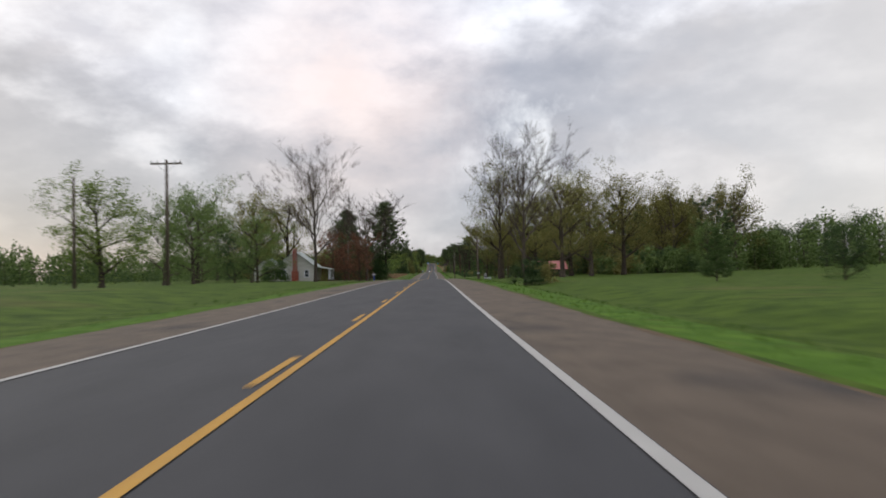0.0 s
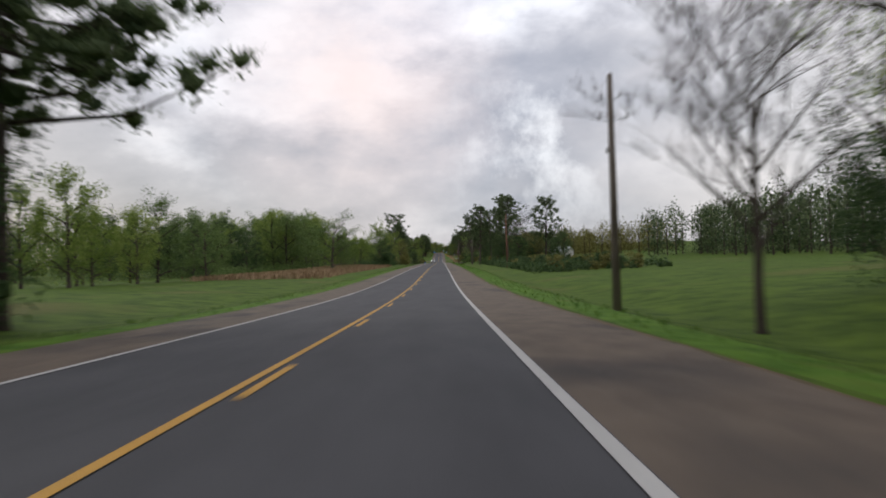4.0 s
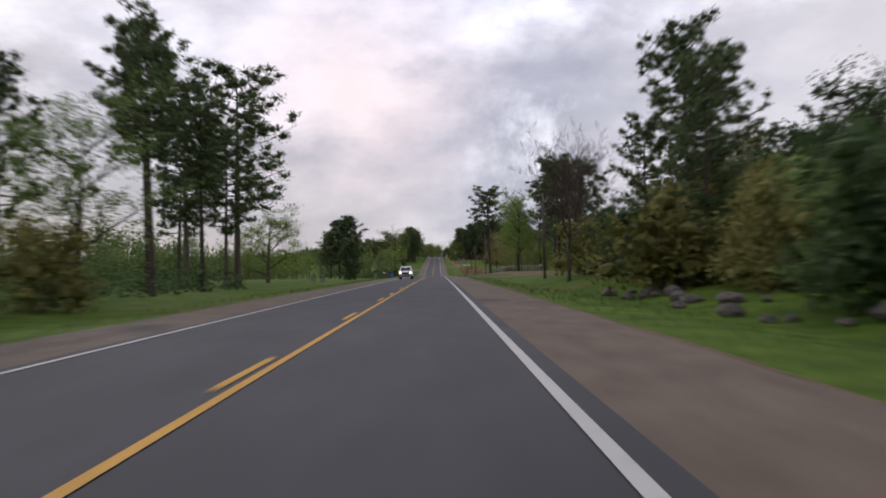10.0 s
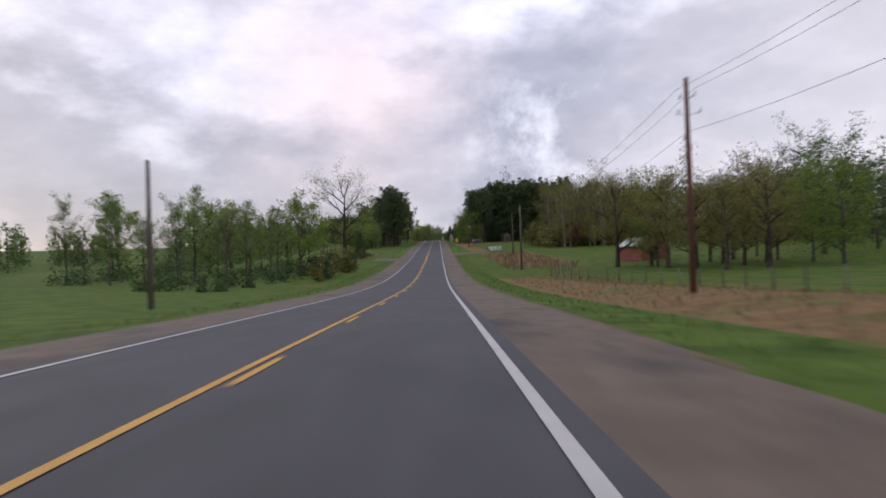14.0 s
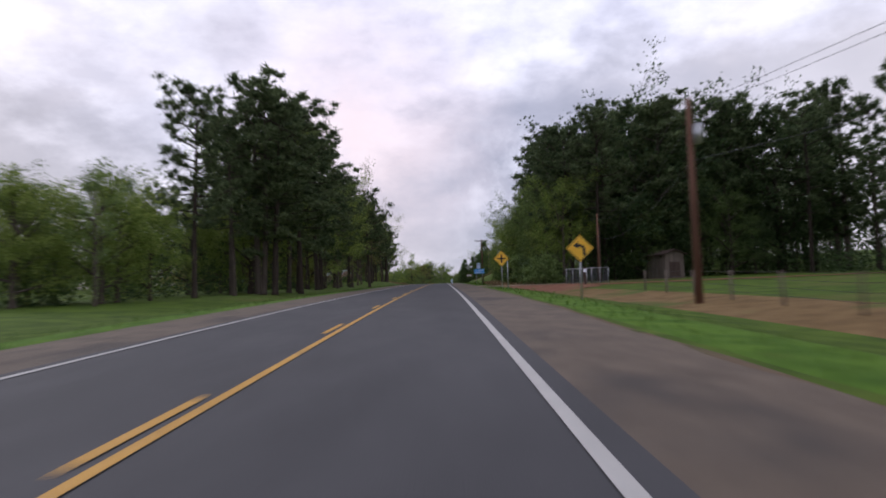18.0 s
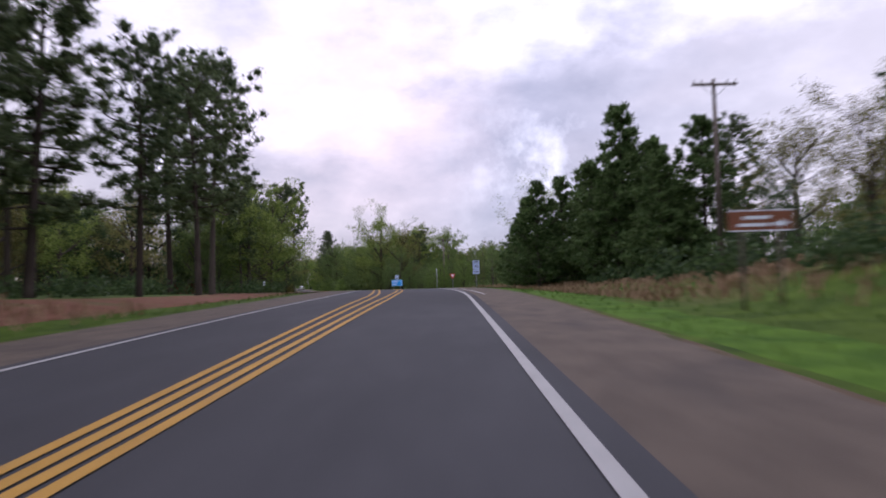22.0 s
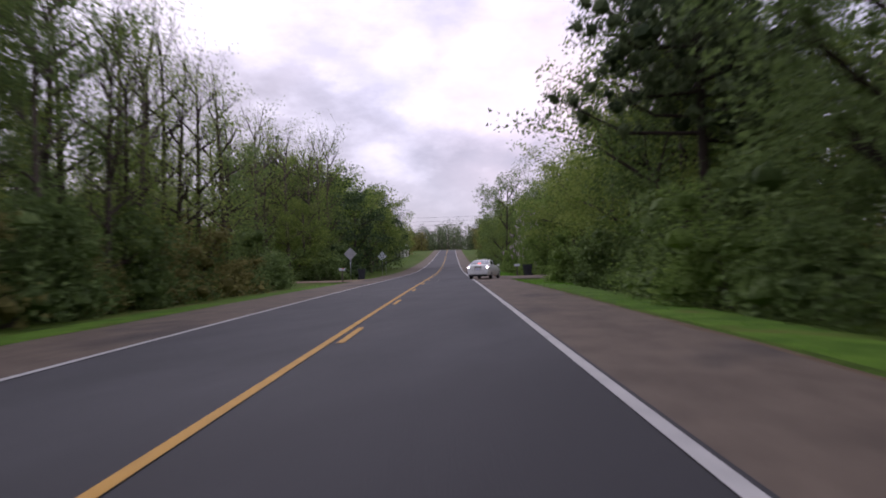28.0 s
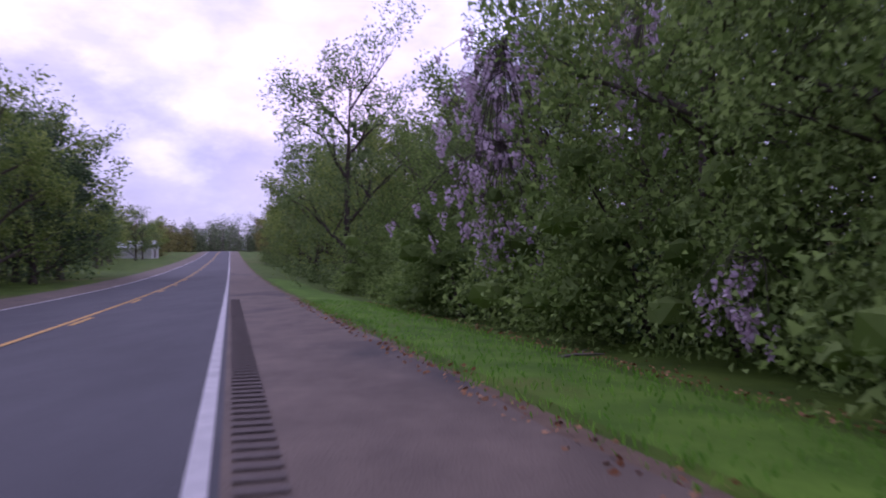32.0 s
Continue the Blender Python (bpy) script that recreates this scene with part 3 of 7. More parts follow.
patch("needle_bed", ((698, 15.5), (768, 13.5), (768, 40), (700, 40)), DRY, "bed of brown pine needles below the pines", 0.04, 14, 6, "pine needles")
patch("side_road", ((1318, 6.0), (1350, 6.0), (1344, 60), (1334, 60)), ASPHALT, "side road of grey asphalt leaving the junction", 0.05, 8, 16, "road")
patch("side_road_left", ((1318, -6.0), (1340, -6.0), (1336, -40), (1328, -40)), ASPHALT, "narrow asphalt side road across the junction", 0.05, 8, 10, "road")
patch("dirt_drive", ((1567.3, -5.9), (1577, -5.9), (1577.5, -22), (1572, -22)), SAND, "sandy driveway into the woods", 0.05)
patch("dirt_drive", ((1560, 5.9), (1575, 5.9), (1577, 22), (1570, 22)), SHOULDER, "brown dirt driveway beside the mailbox", 0.05)
patch("red_bank", ((1246, -9.0), (1298, -9.2), (1300, -15), (1246, -15)), DIRT, "bare red clay bank below the pines", 0.06, 10, 4, "bank")
patch("red_bank", ((1108, 10.5), (1130, 10.5), (1128, 15), (1108, 15.5)), DIRT, "strip of bare red clay by the woods", 0.05, 8, 4, "bank")
patch("needle_litter", ((1390, -7), (1480, -7), (1480, -12), (1390, -13)), DIRT, "red-brown leaf litter below the trees", 0.04, 20, 4, "bank")
patch("needle_litter", ((1420, 9.0), (1450, 9.0), (1450, 12.0), (1421, 12.8)), DIRT, "red-brown leaf litter below the trees", 0.04, 14, 4, "bank")
patch("washed_gully", ((512, 9.6), (556, 8.7), (556, 9.4), (512, 10.6)), DIRT, "washed-out red clay ditch bottom", 0.02, 24, 3, "bank")


def rumble():
    root = thing("rumble_strip", "row of milled grooves in the paved shoulder", "rumble strip", kind="structure")
    b = Build()
    for x in (0, 1):
        b.quad((-0.17, -0.085, 0.004), (0.17, -0.085, 0.004), (0.17, 0.0, -0.008), (-0.17, 0.0, -0.008)) if x == 0 else b.quad((-0.17, 0.0, -0.008), (0.17, 0.0, -0.008), (0.17, 0.085, 0.004), (-0.17, 0.085, 0.004))
    me = b.mesh("groove", GROOVE)
    s = 1582.5
    while s < 1612:
        g = part("groove", me, root)
        g.matrix_basis = Matrix.Translation(road(s, 4.02, 0.010)) @ pose(0, 0, 0, math.degrees(math.atan(float(np.interp(s, TABLE_S, GRADE)))), 0, math.degrees(heading(s)))
        s += 0.30


GROOVE = material("milled_groove", (0.085, 0.068, 0.056), (0.115, 0.093, 0.077), 0.95, 3, 6, 0.4, 30)
rumble()

# ---- trees and shrubs: tapered trunks and limbs, crowns of many small leaves ----
def card_mesh(name, centres, along, length, width, mat, rng, scale=None, tri=False):
    """Small pointed leaves or needle sprays, one face each, at the centres."""
    c = np.asarray(centres, float)
    count = len(c)
    d = np.asarray(along, float) + rng.normal(0, 0.55, (count, 3))
    d /= np.linalg.norm(d, axis=1)[:, None] + 1e-9
    side = np.cross(d, rng.normal(0, 1, (count, 3)))
    side /= np.linalg.norm(side, axis=1)[:, None] + 1e-9
    size = rng.uniform(0.65, 1.35, (count, 1))
    if scale is not None:
        size = size * np.asarray(scale)[:, None]
    if tri:
        v = np.stack((c - d * length * size * 0.4 - side * width * size / 2, c - d * length * size * 0.3 + side * width * size / 2, c + d * length * size * 0.6), 1).reshape(-1, 3)
        return array_mesh(name, v, np.arange(count * 3).reshape(-1, 3), mat)
    v = np.stack((c - d * length * size / 2, c + side * width * size / 2 + d * length * size * 0.08, c + d * length * size / 2, c - side * width * size / 2 + d * length * size * 0.08), 1).reshape(-1, 3)
    f = np.arange(count * 4).reshape(-1, 4)
    return array_mesh(name, v, f, mat)


def grow(b, tips, r, p, d, length, rad, depth, top, spread, kids):
    pts, rads = [p], [rad]
    q = p.copy()
    for i in range(3):
        d = (d + Vector((r.uniform(-1, 1), r.uniform(-1, 1), r.uniform(-0.5, 0.9))) * 0.17).normalized()
        q = q + d * length / 3
        pts.append(q.copy())
        rads.append(rad * (1 - 0.24 * (i + 1)))
    b.tube(pts, rads, 6 if rad > 0.08 else (4 if rad > 0.03 else 3), False)
    if depth == 0:
        tips += [(pts[2], d), (pts[3], d)]
        return
    tips.append((pts[3], d))
    for i in range(kids):
        k = 1 + (i % 3)
        base = pts[k]
        away = Vector((r.uniform(-1, 1), r.uniform(-1, 1), r.uniform(-0.25, 0.65)))
        nd = (d * 0.75 + away * spread).normalized()
        grow(b, tips, r, base, nd, length * r.uniform(0.5, 0.72), rads[k] * 0.62, depth - 1, top, spread, kids - 1 if kids > 3 else 3)


ICO = bmesh.new()
bmesh.ops.create_icosphere(ICO, subdivisions=1, radius=1.0)
ICO_V = np.array([tuple(v.co) for v in ICO.verts])
ICO_F = np.array([[v.index for v in f.verts] for f in ICO.faces])
ICO.free()


def crown_mesh(name, centres, along, length, width, mat, rng, lumps):
    """A crown of small pointed leaves or needle sprays round the dense, uneven hearts of its clumps: lumps are (centre, radii)."""
    c = np.asarray(centres, float)
    count = len(c)
    d = np.asarray(along, float) + rng.normal(0, 0.5, (count, 3))
    d /= np.linalg.norm(d, axis=1)[:, None] + 1e-9
    side = np.cross(d, rng.normal(0, 1, (count, 3)))
    side /= np.linalg.norm(side, axis=1)[:, None] + 1e-9
    size = rng.uniform(0.6, 1.4, (count, 1))
    v = [np.stack((c - d * length * size * 0.4 - side * width * size / 2, c - d * length * size * 0.3 + side * width * size / 2, c + d * length * size * 0.6), 1).reshape(-1, 3)]
    f = [np.arange(count * 3).reshape(-1, 3)]
    k = count * 3
    for centre, radii in lumps:
        v.append(ICO_V * rng.uniform(0.6, 1.15, (len(ICO_V), 1)) * np.asarray(radii) + np.asarray(centre))
        f.append(ICO_F + k)
        k += len(ICO_V)
    return array_mesh(name, np.concatenate(v), np.concatenate(f), mat)


def broadleaf(seed, h, width, mat, leaves, leaf=0.20, clear=0.28, limbs=6, bark=None, bare=False, fine=True, low=0.0, core=0.3, lump=0.085, girth=1.0, full=0.0):
    r, rng = random.Random(seed), np.random.default_rng(seed)
    b, tips = Build(), []
    depth = 2 if fine else 1
    lean = Vector((r.uniform(-0.04, 0.04), r.uniform(-0.04, 0.04), 1))
    rad = (0.017 * h + 0.05) * girth
    pts = [Vector((0, 0, -0.3))] + [Vector((lean.x * z + 0.004 * h * math.sin(z + seed), lean.y * z + 0.004 * h * math.cos(z * 0.8 + seed), z)) for z in (0.35, h * clear * 0.6, h * clear, h * 0.5, h * 0.74)]
    b.tube(pts, [rad * 1.7, rad * 1.15, rad, rad * 0.9, rad * 0.6, rad * 0.25], 8 if fine else 6)
    for i in range(limbs):
        z = h * (clear + (0.72 - clear) * i / max(1, limbs - 1))
        w = i * 2.4 + r.uniform(-0.5, 0.5)
        up = 0.30 + 0.8 * (z / h) + r.uniform(-0.1, 0.25) + (0.45 if bare else 0)
        d = Vector((math.cos(w), math.sin(w), up)).normalized()
        reach = width * 0.42 * (1.0 - 0.35 * abs(z / h - 0.45)) * r.uniform(0.75, 1.1)
        grow(b, tips, r, Vector((lean.x * z, lean.y * z, z)), d, reach, rad * (0.62 - 0.35 * z / h), depth + (1 if bare else 0), h, 0.6 if bare else 0.75, 4)
    for i in range(3 if bare else 2):
        grow(b, tips, r, pts[-1], Vector((r.uniform(-0.4, 0.4), r.uniform(-0.4, 0.4), 1)).normalized(), h * 0.2, rad * 0.25, max(1, depth - 1), h, 0.7, 4)
    trunk = b.mesh("trunk", bark or BARK, True)
    t = np.array([tuple(p) for p, d in tips])
    dd = np.array([tuple(d) for p, d in tips])
    if bare:
        tw = Build()
        for p, d in tips[:: 1 if fine else 2]:
            for k in range(4):
                e = (d + Vector((r.uniform(-1, 1), r.uniform(-1, 1), r.uniform(-0.2, 1))) * 0.7).normalized() * r.uniform(0.03, 0.07) * h
                tw.tube([p, p + e], [0.011, 0.004], 3, False)
                f = (e + Vector((r.uniform(-1, 1), r.uniform(-1, 1), r.uniform(-0.4, 0.8))) * e.length * 0.7) * 0.55
                tw.tube([p + e * 0.55, p + e * 0.55 + f], [0.007, 0.003], 3, False)
        return trunk, tw.mesh("crown", TWIG)
    count = leaves if fine else int(leaves * 0.62)
    size = leaf if fine else leaf * 1.3
    pick = rng.integers(0, len(t), count)
    ball = rng.normal(0, 1, (count, 3))
    ball /= np.linalg.norm(ball, axis=1)[:, None]
    ball *= rng.uniform(0.1, 1.0, (count, 1)) ** 0.6
    reach = width * lump * (1.0 if fine else 1.2) * rng.uniform(0.7, 1.3, len(t))
    c = t[pick] + ball * np.array((1, 1, 0.75)) * reach[pick][:, None]
    hearts = []
    if core:
        for k in rng.permutation(len(t))[: int(min(len(t), 150 if fine else 60) * min(1.0, core * 2))]:
            q = reach[k] * core * rng.uniform(0.8, 1.3) * (1.0 if fine else 0.7)
            hearts.append((t[k], (q, q, q * 0.7)))
    if full:
        # clumps that round the crown out between its limbs
        spots = int(60 if fine else 36)
        a, e = rng.uniform(0, 6.283, spots), rng.uniform(-0.75, 1.0, spots)
        ring, far = np.sqrt(1 - e * e), rng.uniform(0.68, 1.02, spots)
        spot = np.stack((np.cos(a) * ring * far * width * 0.42, np.sin(a) * ring * far * width * 0.42, h * (0.5 + clear * 0.35) + e * far * h * (0.46 - clear * 0.35)), 1)
        some = rng.permutation(count)[: int(count * full)]
        which = rng.integers(0, spots, len(some))
        wide = rng.uniform(0.07, 0.125, spots) * width
        c[some] = spot[which] + ball[some] * np.array((1, 1, 0.75)) * wide[which][:, None]
        if core:
            for k in range(spots):
                q = wide[k] * core * (1.3 if fine else 0.9)
                hearts.append((spot[k], (q, q, q * 0.7)))
    mid_z, tall = h * (0.5 + clear * 0.35), h * (0.46 - clear * 0.35)
    hearts = [(p, q) for p, q in hearts if math.hypot(p[0] / (width * 0.42), p[1] / (width * 0.42), (p[2] - mid_z) / tall) < 0.66]
    if low:
        more = int(count * low)
        a, q = rng.uniform(0, 6.283, more), np.sqrt(rng.uniform(0, 1, more)) * width * 0.4
        c[:more] = np.stack((np.cos(a) * q, np.sin(a) * q, h * rng.uniform(0.03, 0.5, more)), 1)
    return trunk, crown_mesh("crown", c, dd[pick] * 0.4 + ball * 0.4, size, size * 0.75, mat, rng, hearts)


def pine(seed, h, width, clear=0.42, mat=None, cone=False, fine=True, airy=False, rich=1.0, dome=False):
    """A trunk with rising limbs that carry dense, flattened clumps of needles."""
    r, rng = random.Random(seed), np.random.default_rng(seed)
    b = Build()
    bend = Vector((r.uniform(-0.025, 0.025), r.uniform(-0.025, 0.025), 1))
    rad = 0.0105 * h + 0.05
    sway = lambda z: Vector((bend.x * z + 0.15 * math.sin(z * 0.2 + seed), bend.y * z, z))
    b.tube([sway(z) for z in (-0.3, 0.4, h * 0.3, h * 0.6, h * 0.85, h * 0.97)], [rad * 1.5, rad * 1.1, rad * 0.85, rad * 0.62, rad * 0.33, 0.03], 8 if fine else 6)
    cs, ds, hearts = [], [], []
    count = (44 if cone else 32 if airy else 38) if fine else (28 if cone else 20)
    count = int(count * rich)
    needles = 54 if fine else 30
    length, thick = (0.36, 0.11) if fine else (0.58, 0.20)
    for i in range(count + 2):
        u = min(1.0, (i + r.random() * 0.8) / count)
        z = h * (clear + (0.955 - clear) * u)
        if cone:
            reach = width * 0.5 * (1.04 - u) ** 0.7 * r.uniform(0.6, 1.15)
        elif dome:
            reach = width * 0.5 * (1.06 - u * u) ** 0.8 * r.uniform(0.45, 1.1)
        else:
            reach = width * 0.5 * math.sin(math.pi * (0.22 + 0.62 * u)) ** 0.7 * r.uniform(0.45, 1.12)
        w = i * 2.39996 + r.uniform(-0.6, 0.6)
        rise = -0.12 + 0.75 * u * u + r.uniform(-0.1, 0.22)
        d = Vector((math.cos(w), math.sin(w), rise)).normalized()
        across = Vector((-math.sin(w), math.cos(w), 0))
        o = sway(z)
        end = o + d * reach + Vector((0, 0, 0.2 * reach))
        mid = o + d * reach * 0.5
        b.tube([o, mid, end], [0.0042 * h, 0.0028 * h, 0.014], 4 if fine else 3, False)
        spots = (7 if fine else 5) if reach > 0.22 * width else 4
        for k in range(spots):
            q = min(1.02, 0.34 + 0.66 * (k + r.random() * 0.8) / (spots - 0.4))
            base = o.lerp(mid, q * 2) if q < 0.5 else mid.lerp(end, q * 2 - 1)
            pad = (0.060 if airy else 0.066) * width * r.uniform(0.6, 1.4) * (1.25 - 0.7 * u if cone else 1.0)
            centre = base + across * r.uniform(-1, 1) * (pad + 0.13 * reach) + Vector((0, 0, r.uniform(-0.5, 1.5) * pad))
            if fine:
                b.tube([base, centre], [0.02, 0.01], 3, False)
            m = int(needles * r.uniform(0.7, 1.3))
            v = rng.normal(0, 1, (m, 3))
            v /= np.linalg.norm(v, axis=1)[:, None]
            v *= rng.uniform(0.3, 1.1, (m, 1))
            at = np.array(tuple(centre))
            cs.append(at + v * np.array((pad, pad, pad * 0.78)))
            ds.append(v * np.array((1, 1, 0.7)) + np.array((0, 0, 0.4)))
            hearts.append((at, (pad * 0.5, pad * 0.5, pad * 0.36)))
    return b.mesh("trunk", BARK, True), crown_mesh("crown", np.concatenate(cs), np.concatenate(ds) * 1.1, length, thick, mat or NEEDLE, rng, hearts)


def shrub(seed, h, width, mat, leaves, leaf=0.16, stems=7, fine=True):
    r, rng = random.Random(seed), np.random.default_rng(seed)
    b = Build()
    lumps = []
    for i in range(stems):
        w, q = r.uniform(0, 6.28), r.uniform(0.1, 0.42) * width
        top = Vector((math.cos(w) * q, math.sin(w) * q, h * r.uniform(0.45, 0.95)))
        b.tube([Vector((top.x * 0.2, top.y * 0.2, -0.15)), top * 0.5 + Vector((0.1, 0, 0)), top], [0.05, 0.03, 0.01], 4, False)
        lumps += [(top, r.uniform(0.12, 0.22) * width), (top * 0.6, r.uniform(0.16, 0.26) * width), (Vector((top.x * 1.2, top.y * 1.2, h * 0.22)), 0.2 * width)]
    leaves, leaf = (leaves, leaf) if fine else (int(leaves * 0.6), leaf * 1.35)
    which = rng.integers(0, len(lumps), leaves)
    v = rng.normal(0, 1, (leaves, 3))
    v /= np.linalg.norm(v, axis=1)[:, None]
    c = np.array([tuple(lumps[k][0]) for k in which]) + v * np.array([lumps[k][1] for k in which])[:, None] * rng.uniform(0.5, 1.1, (leaves, 1)) * np.array((1, 1, 0.85))
    c[:, 2] = np.abs(c[:, 2])
    hearts = [(tuple(p), (q * 0.45, q * 0.45, q * 0.36)) for p, q in lumps]
    return b.mesh("branchwork", BARK), crown_mesh("foliage", c, v * 0.7, leaf, leaf * 0.7, mat, rng, hearts)


KINDS = {
    "oak": (lambda k, q: broadleaf(11 + k, 18, 16, LEAF_OLIVE, 12500, 0.21, 0.17, 8, fine=q, low=0.04, core=0.0, girth=1.25, full=0.4), "tall roadside oak with thin olive-brown spring leaves", "oak_tree", 18, 2),
    "tall_oak": (lambda k, q: broadleaf(21 + k, 18, 10, LEAF_OLIVE, 7500, 0.20, 0.42, 8, fine=q, core=0.0), "tall slim oak with a high olive-green crown", "oak_tree", 18, 3),
    "spring": (lambda k, q: broadleaf(31 + k, 15, 12, LEAF_SPRING, 12500, 0.21, 0.12, 8, fine=q, low=0.06, core=0.2, full=0.45), "broadleaf tree in pale yellow-green young leaf", "broadleaf_tree", 15, 3),
    "green": (lambda k, q: broadleaf(51 + k, 15, 12.5, LEAF_GREEN, 12000, 0.20, 0.08, 8, fine=q, low=0.12, core=0.26, full=0.5), "full broadleaf tree in fresh green leaf", "hardwood_tree", 15, 3),
    "dark": (lambda k, q: broadleaf(71 + k, 11, 10.5, LEAF_DARK, 11500, 0.19, 0.06, 9, fine=q, low=0.2, core=0.4, full=0.5), "dense dark evergreen tree with low branches", "evergreen_tree", 11, 2),
    "russet": (lambda k, q: broadleaf(81 + k, 9.5, 8, LEAF_RED, 11000, 0.16, 0.14, fine=q, low=0.16, core=0.2, full=0.4), "small tree covered in russet buds", "budding_tree", 9.5, 1),
    "bare": (lambda k, q: broadleaf(91 + k, 17, 15, None, 0, 0.2, 0.24, 11, BARK, True, q, girth=0.72), "leafless tree with ascending branches and fine grey twigs", "bare_tree", 21, 2),
    "sparse": (lambda k, q: broadleaf(101 + k, 19, 16, LEAF_SPRING, 6500, 0.17, 0.2, 8, fine=q, core=0.0), "large open tree with sparse new leaves and dark limbs", "broadleaf_tree", 19, 2),
    "pine": (lambda k, q: pine(111 + k, 21, 10.5, 0.34, fine=q, airy=True), "tall pine with a bare trunk and dark tufted crown", "pine_tree", 21, 4),
    "broad_pine": (lambda k, q: pine(261 + k, 24, 14.5, 0.28, fine=q, rich=1.9, dome=True), "large old pine with long level branches and a heavy dark crown", "pine_tree", 24, 1),
    "maple": (lambda k, q: broadleaf(281 + k, 16, 8.5, LEAF_FRESH, 17000, 0.17, 0.24, 10, fine=q, low=0.08, core=0.3, girth=0.8, full=0.45), "shade tree in bright green new leaf with a clear trunk", "shade_tree", 16, 2),
    "tall_pine": (lambda k, q: pine(221 + k, 22, 8.5, 0.56, fine=q, airy=True), "very tall pine with a long bare trunk and a high crown", "pine_tree", 22, 3),
    "wood_pine": (lambda k, q: pine(121 + k, 19, 8.5, 0.2, fine=q), "woodland pine with dark needles down most of its trunk", "pine_tree", 19, 3),
    "young_pine": (lambda k, q: pine(131 + k, 12, 8.0, 0.06, YOUNG_NEEDLE, True, q), "dense conical young pine with branches to the ground", "pine_tree", 12, 2),
    "cedar": (lambda k, q: pine(241 + k, 7, 5.8, 0.05, NEEDLE, fine=q), "bushy dark evergreen with needles down to the ground", "cedar_tree", 7, 1),
    "poplar": (lambda k, q: broadleaf(141 + k, 18, 7, LEAF_OLIVE, 4200, 0.15, 0.1, 9, PALE_BARK, fine=q, low=0.1, core=0.0, lump=0.13, girth=0.5), "slender upright tree with bare twigs and a haze of buds", "slender_tree", 18, 2),
    "thin": (lambda k, q: broadleaf(151 + k, 16, 7, LEAF_GREEN, 4600, 0.18, 0.3, 7, fine=q, low=0.1, core=0.0, lump=0.12, girth=0.6), "slim woodland tree with light green leaves", "woodland_tree", 16, 3),
    "leafy": (lambda k, q: broadleaf(201 + k, 10, 8.5, LEAF_FRESH, 17000, 0.125, 0.08, 9, fine=q, low=0.16, core=0.26, full=0.4), "bushy roadside tree dense with small fresh green leaves", "broadleaf_tree", 10, 2),
    "small_leaf_shrub": (lambda k, q: shrub(211 + k, 3.2, 4.4, LEAF_FRESH, 5200, 0.11, 8, fine=q), "dense shrub of small bright green leaves on the verge", "shrub", 3.2, 2),
    "slim": (lambda k, q: broadleaf(191 + k, 17, 5.6, LEAF_SPRING, 3000, 0.13, 0.12, 13, fine=q, low=0.25, core=0.0, lump=0.16, girth=0.6), "slim upright sapling with sparse pale spring leaves", "woodland_tree", 17, 3),
    "shrub": (lambda k, q: shrub(161 + k, 3.2, 4.4, LEAF_GREEN, 3200, 0.15, fine=q), "leafy light green shrub beside the road", "shrub", 3.2, 3),
    "dark_shrub": (lambda k, q: shrub(171 + k, 3.0, 4.2, LEAF_DARK, 3200, 0.15, fine=q), "dense dark green shrub beside the road", "shrub", 3.0, 2),
    "brush": (lambda k, q: shrub(181 + k, 2.6, 3.8, LEAF_OLIVE, 2600, 0.14, fine=q), "scrubby olive-brown brush beside the road", "brush", 2.6, 2),
}
MADE = {}


def plant(kind, s, o, h, turn=None, variant=None, wide=1.0, fine=True):
    """One tree or shrub of that kind, h metres high, at s, o."""
    make, label, name, full, variants = KINDS[kind]
    k = (int(abs(s) * 7 + abs(o) * 3) if variant is None else variant) % variants
    a = (s * 1.7 + o * 0.9) % 6.283 if turn is None else turn
    f = h / full
    m = Matrix.LocRotScale(ground_at(s, o, -0.05), Euler((0, 0, a)), Vector((f * wide, f * wide, f)))
    if (kind, k, fine) not in MADE:
        woody, leafy = make(k, fine)
        root = thing(name, label, "shrub" if "shrub" in kind or kind == "brush" else "tree", group=label)
        part(woody.name, woody, root)
        if woody.name.startswith("branchwork"):
            tagged(root.children[0], kind="stuff")
        part(leafy.name, leafy, root)
        root.matrix_basis = m
        MADE[kind, k, fine] = root
        return root
    root = copy_thing(MADE[kind, k, fine], Matrix.Identity(4))
    root.matrix_basis = m
    return root


def fill(kinds, s0, s1, o0, o1, gap, low, high, seed, wide=1.0, fine=False):
    """A loose stand of trees, drawn from kinds, between two stations and two offsets."""
    r = random.Random(seed)
    rows = max(1, round(abs(o1 - o0) / gap))
    for j in range(rows):
        s = s0 + r.uniform(0, gap)
        while s < s1:
            o = o0 + (o1 - o0) * (j + r.uniform(0.1, 0.9)) / rows
            plant(r.choice(kinds), s, o, r.uniform(low, high), r.uniform(0, 6.28), r.randrange(100), wide * r.uniform(0.85, 1.15), fine)
            s += gap * r.uniform(0.7, 1.35)


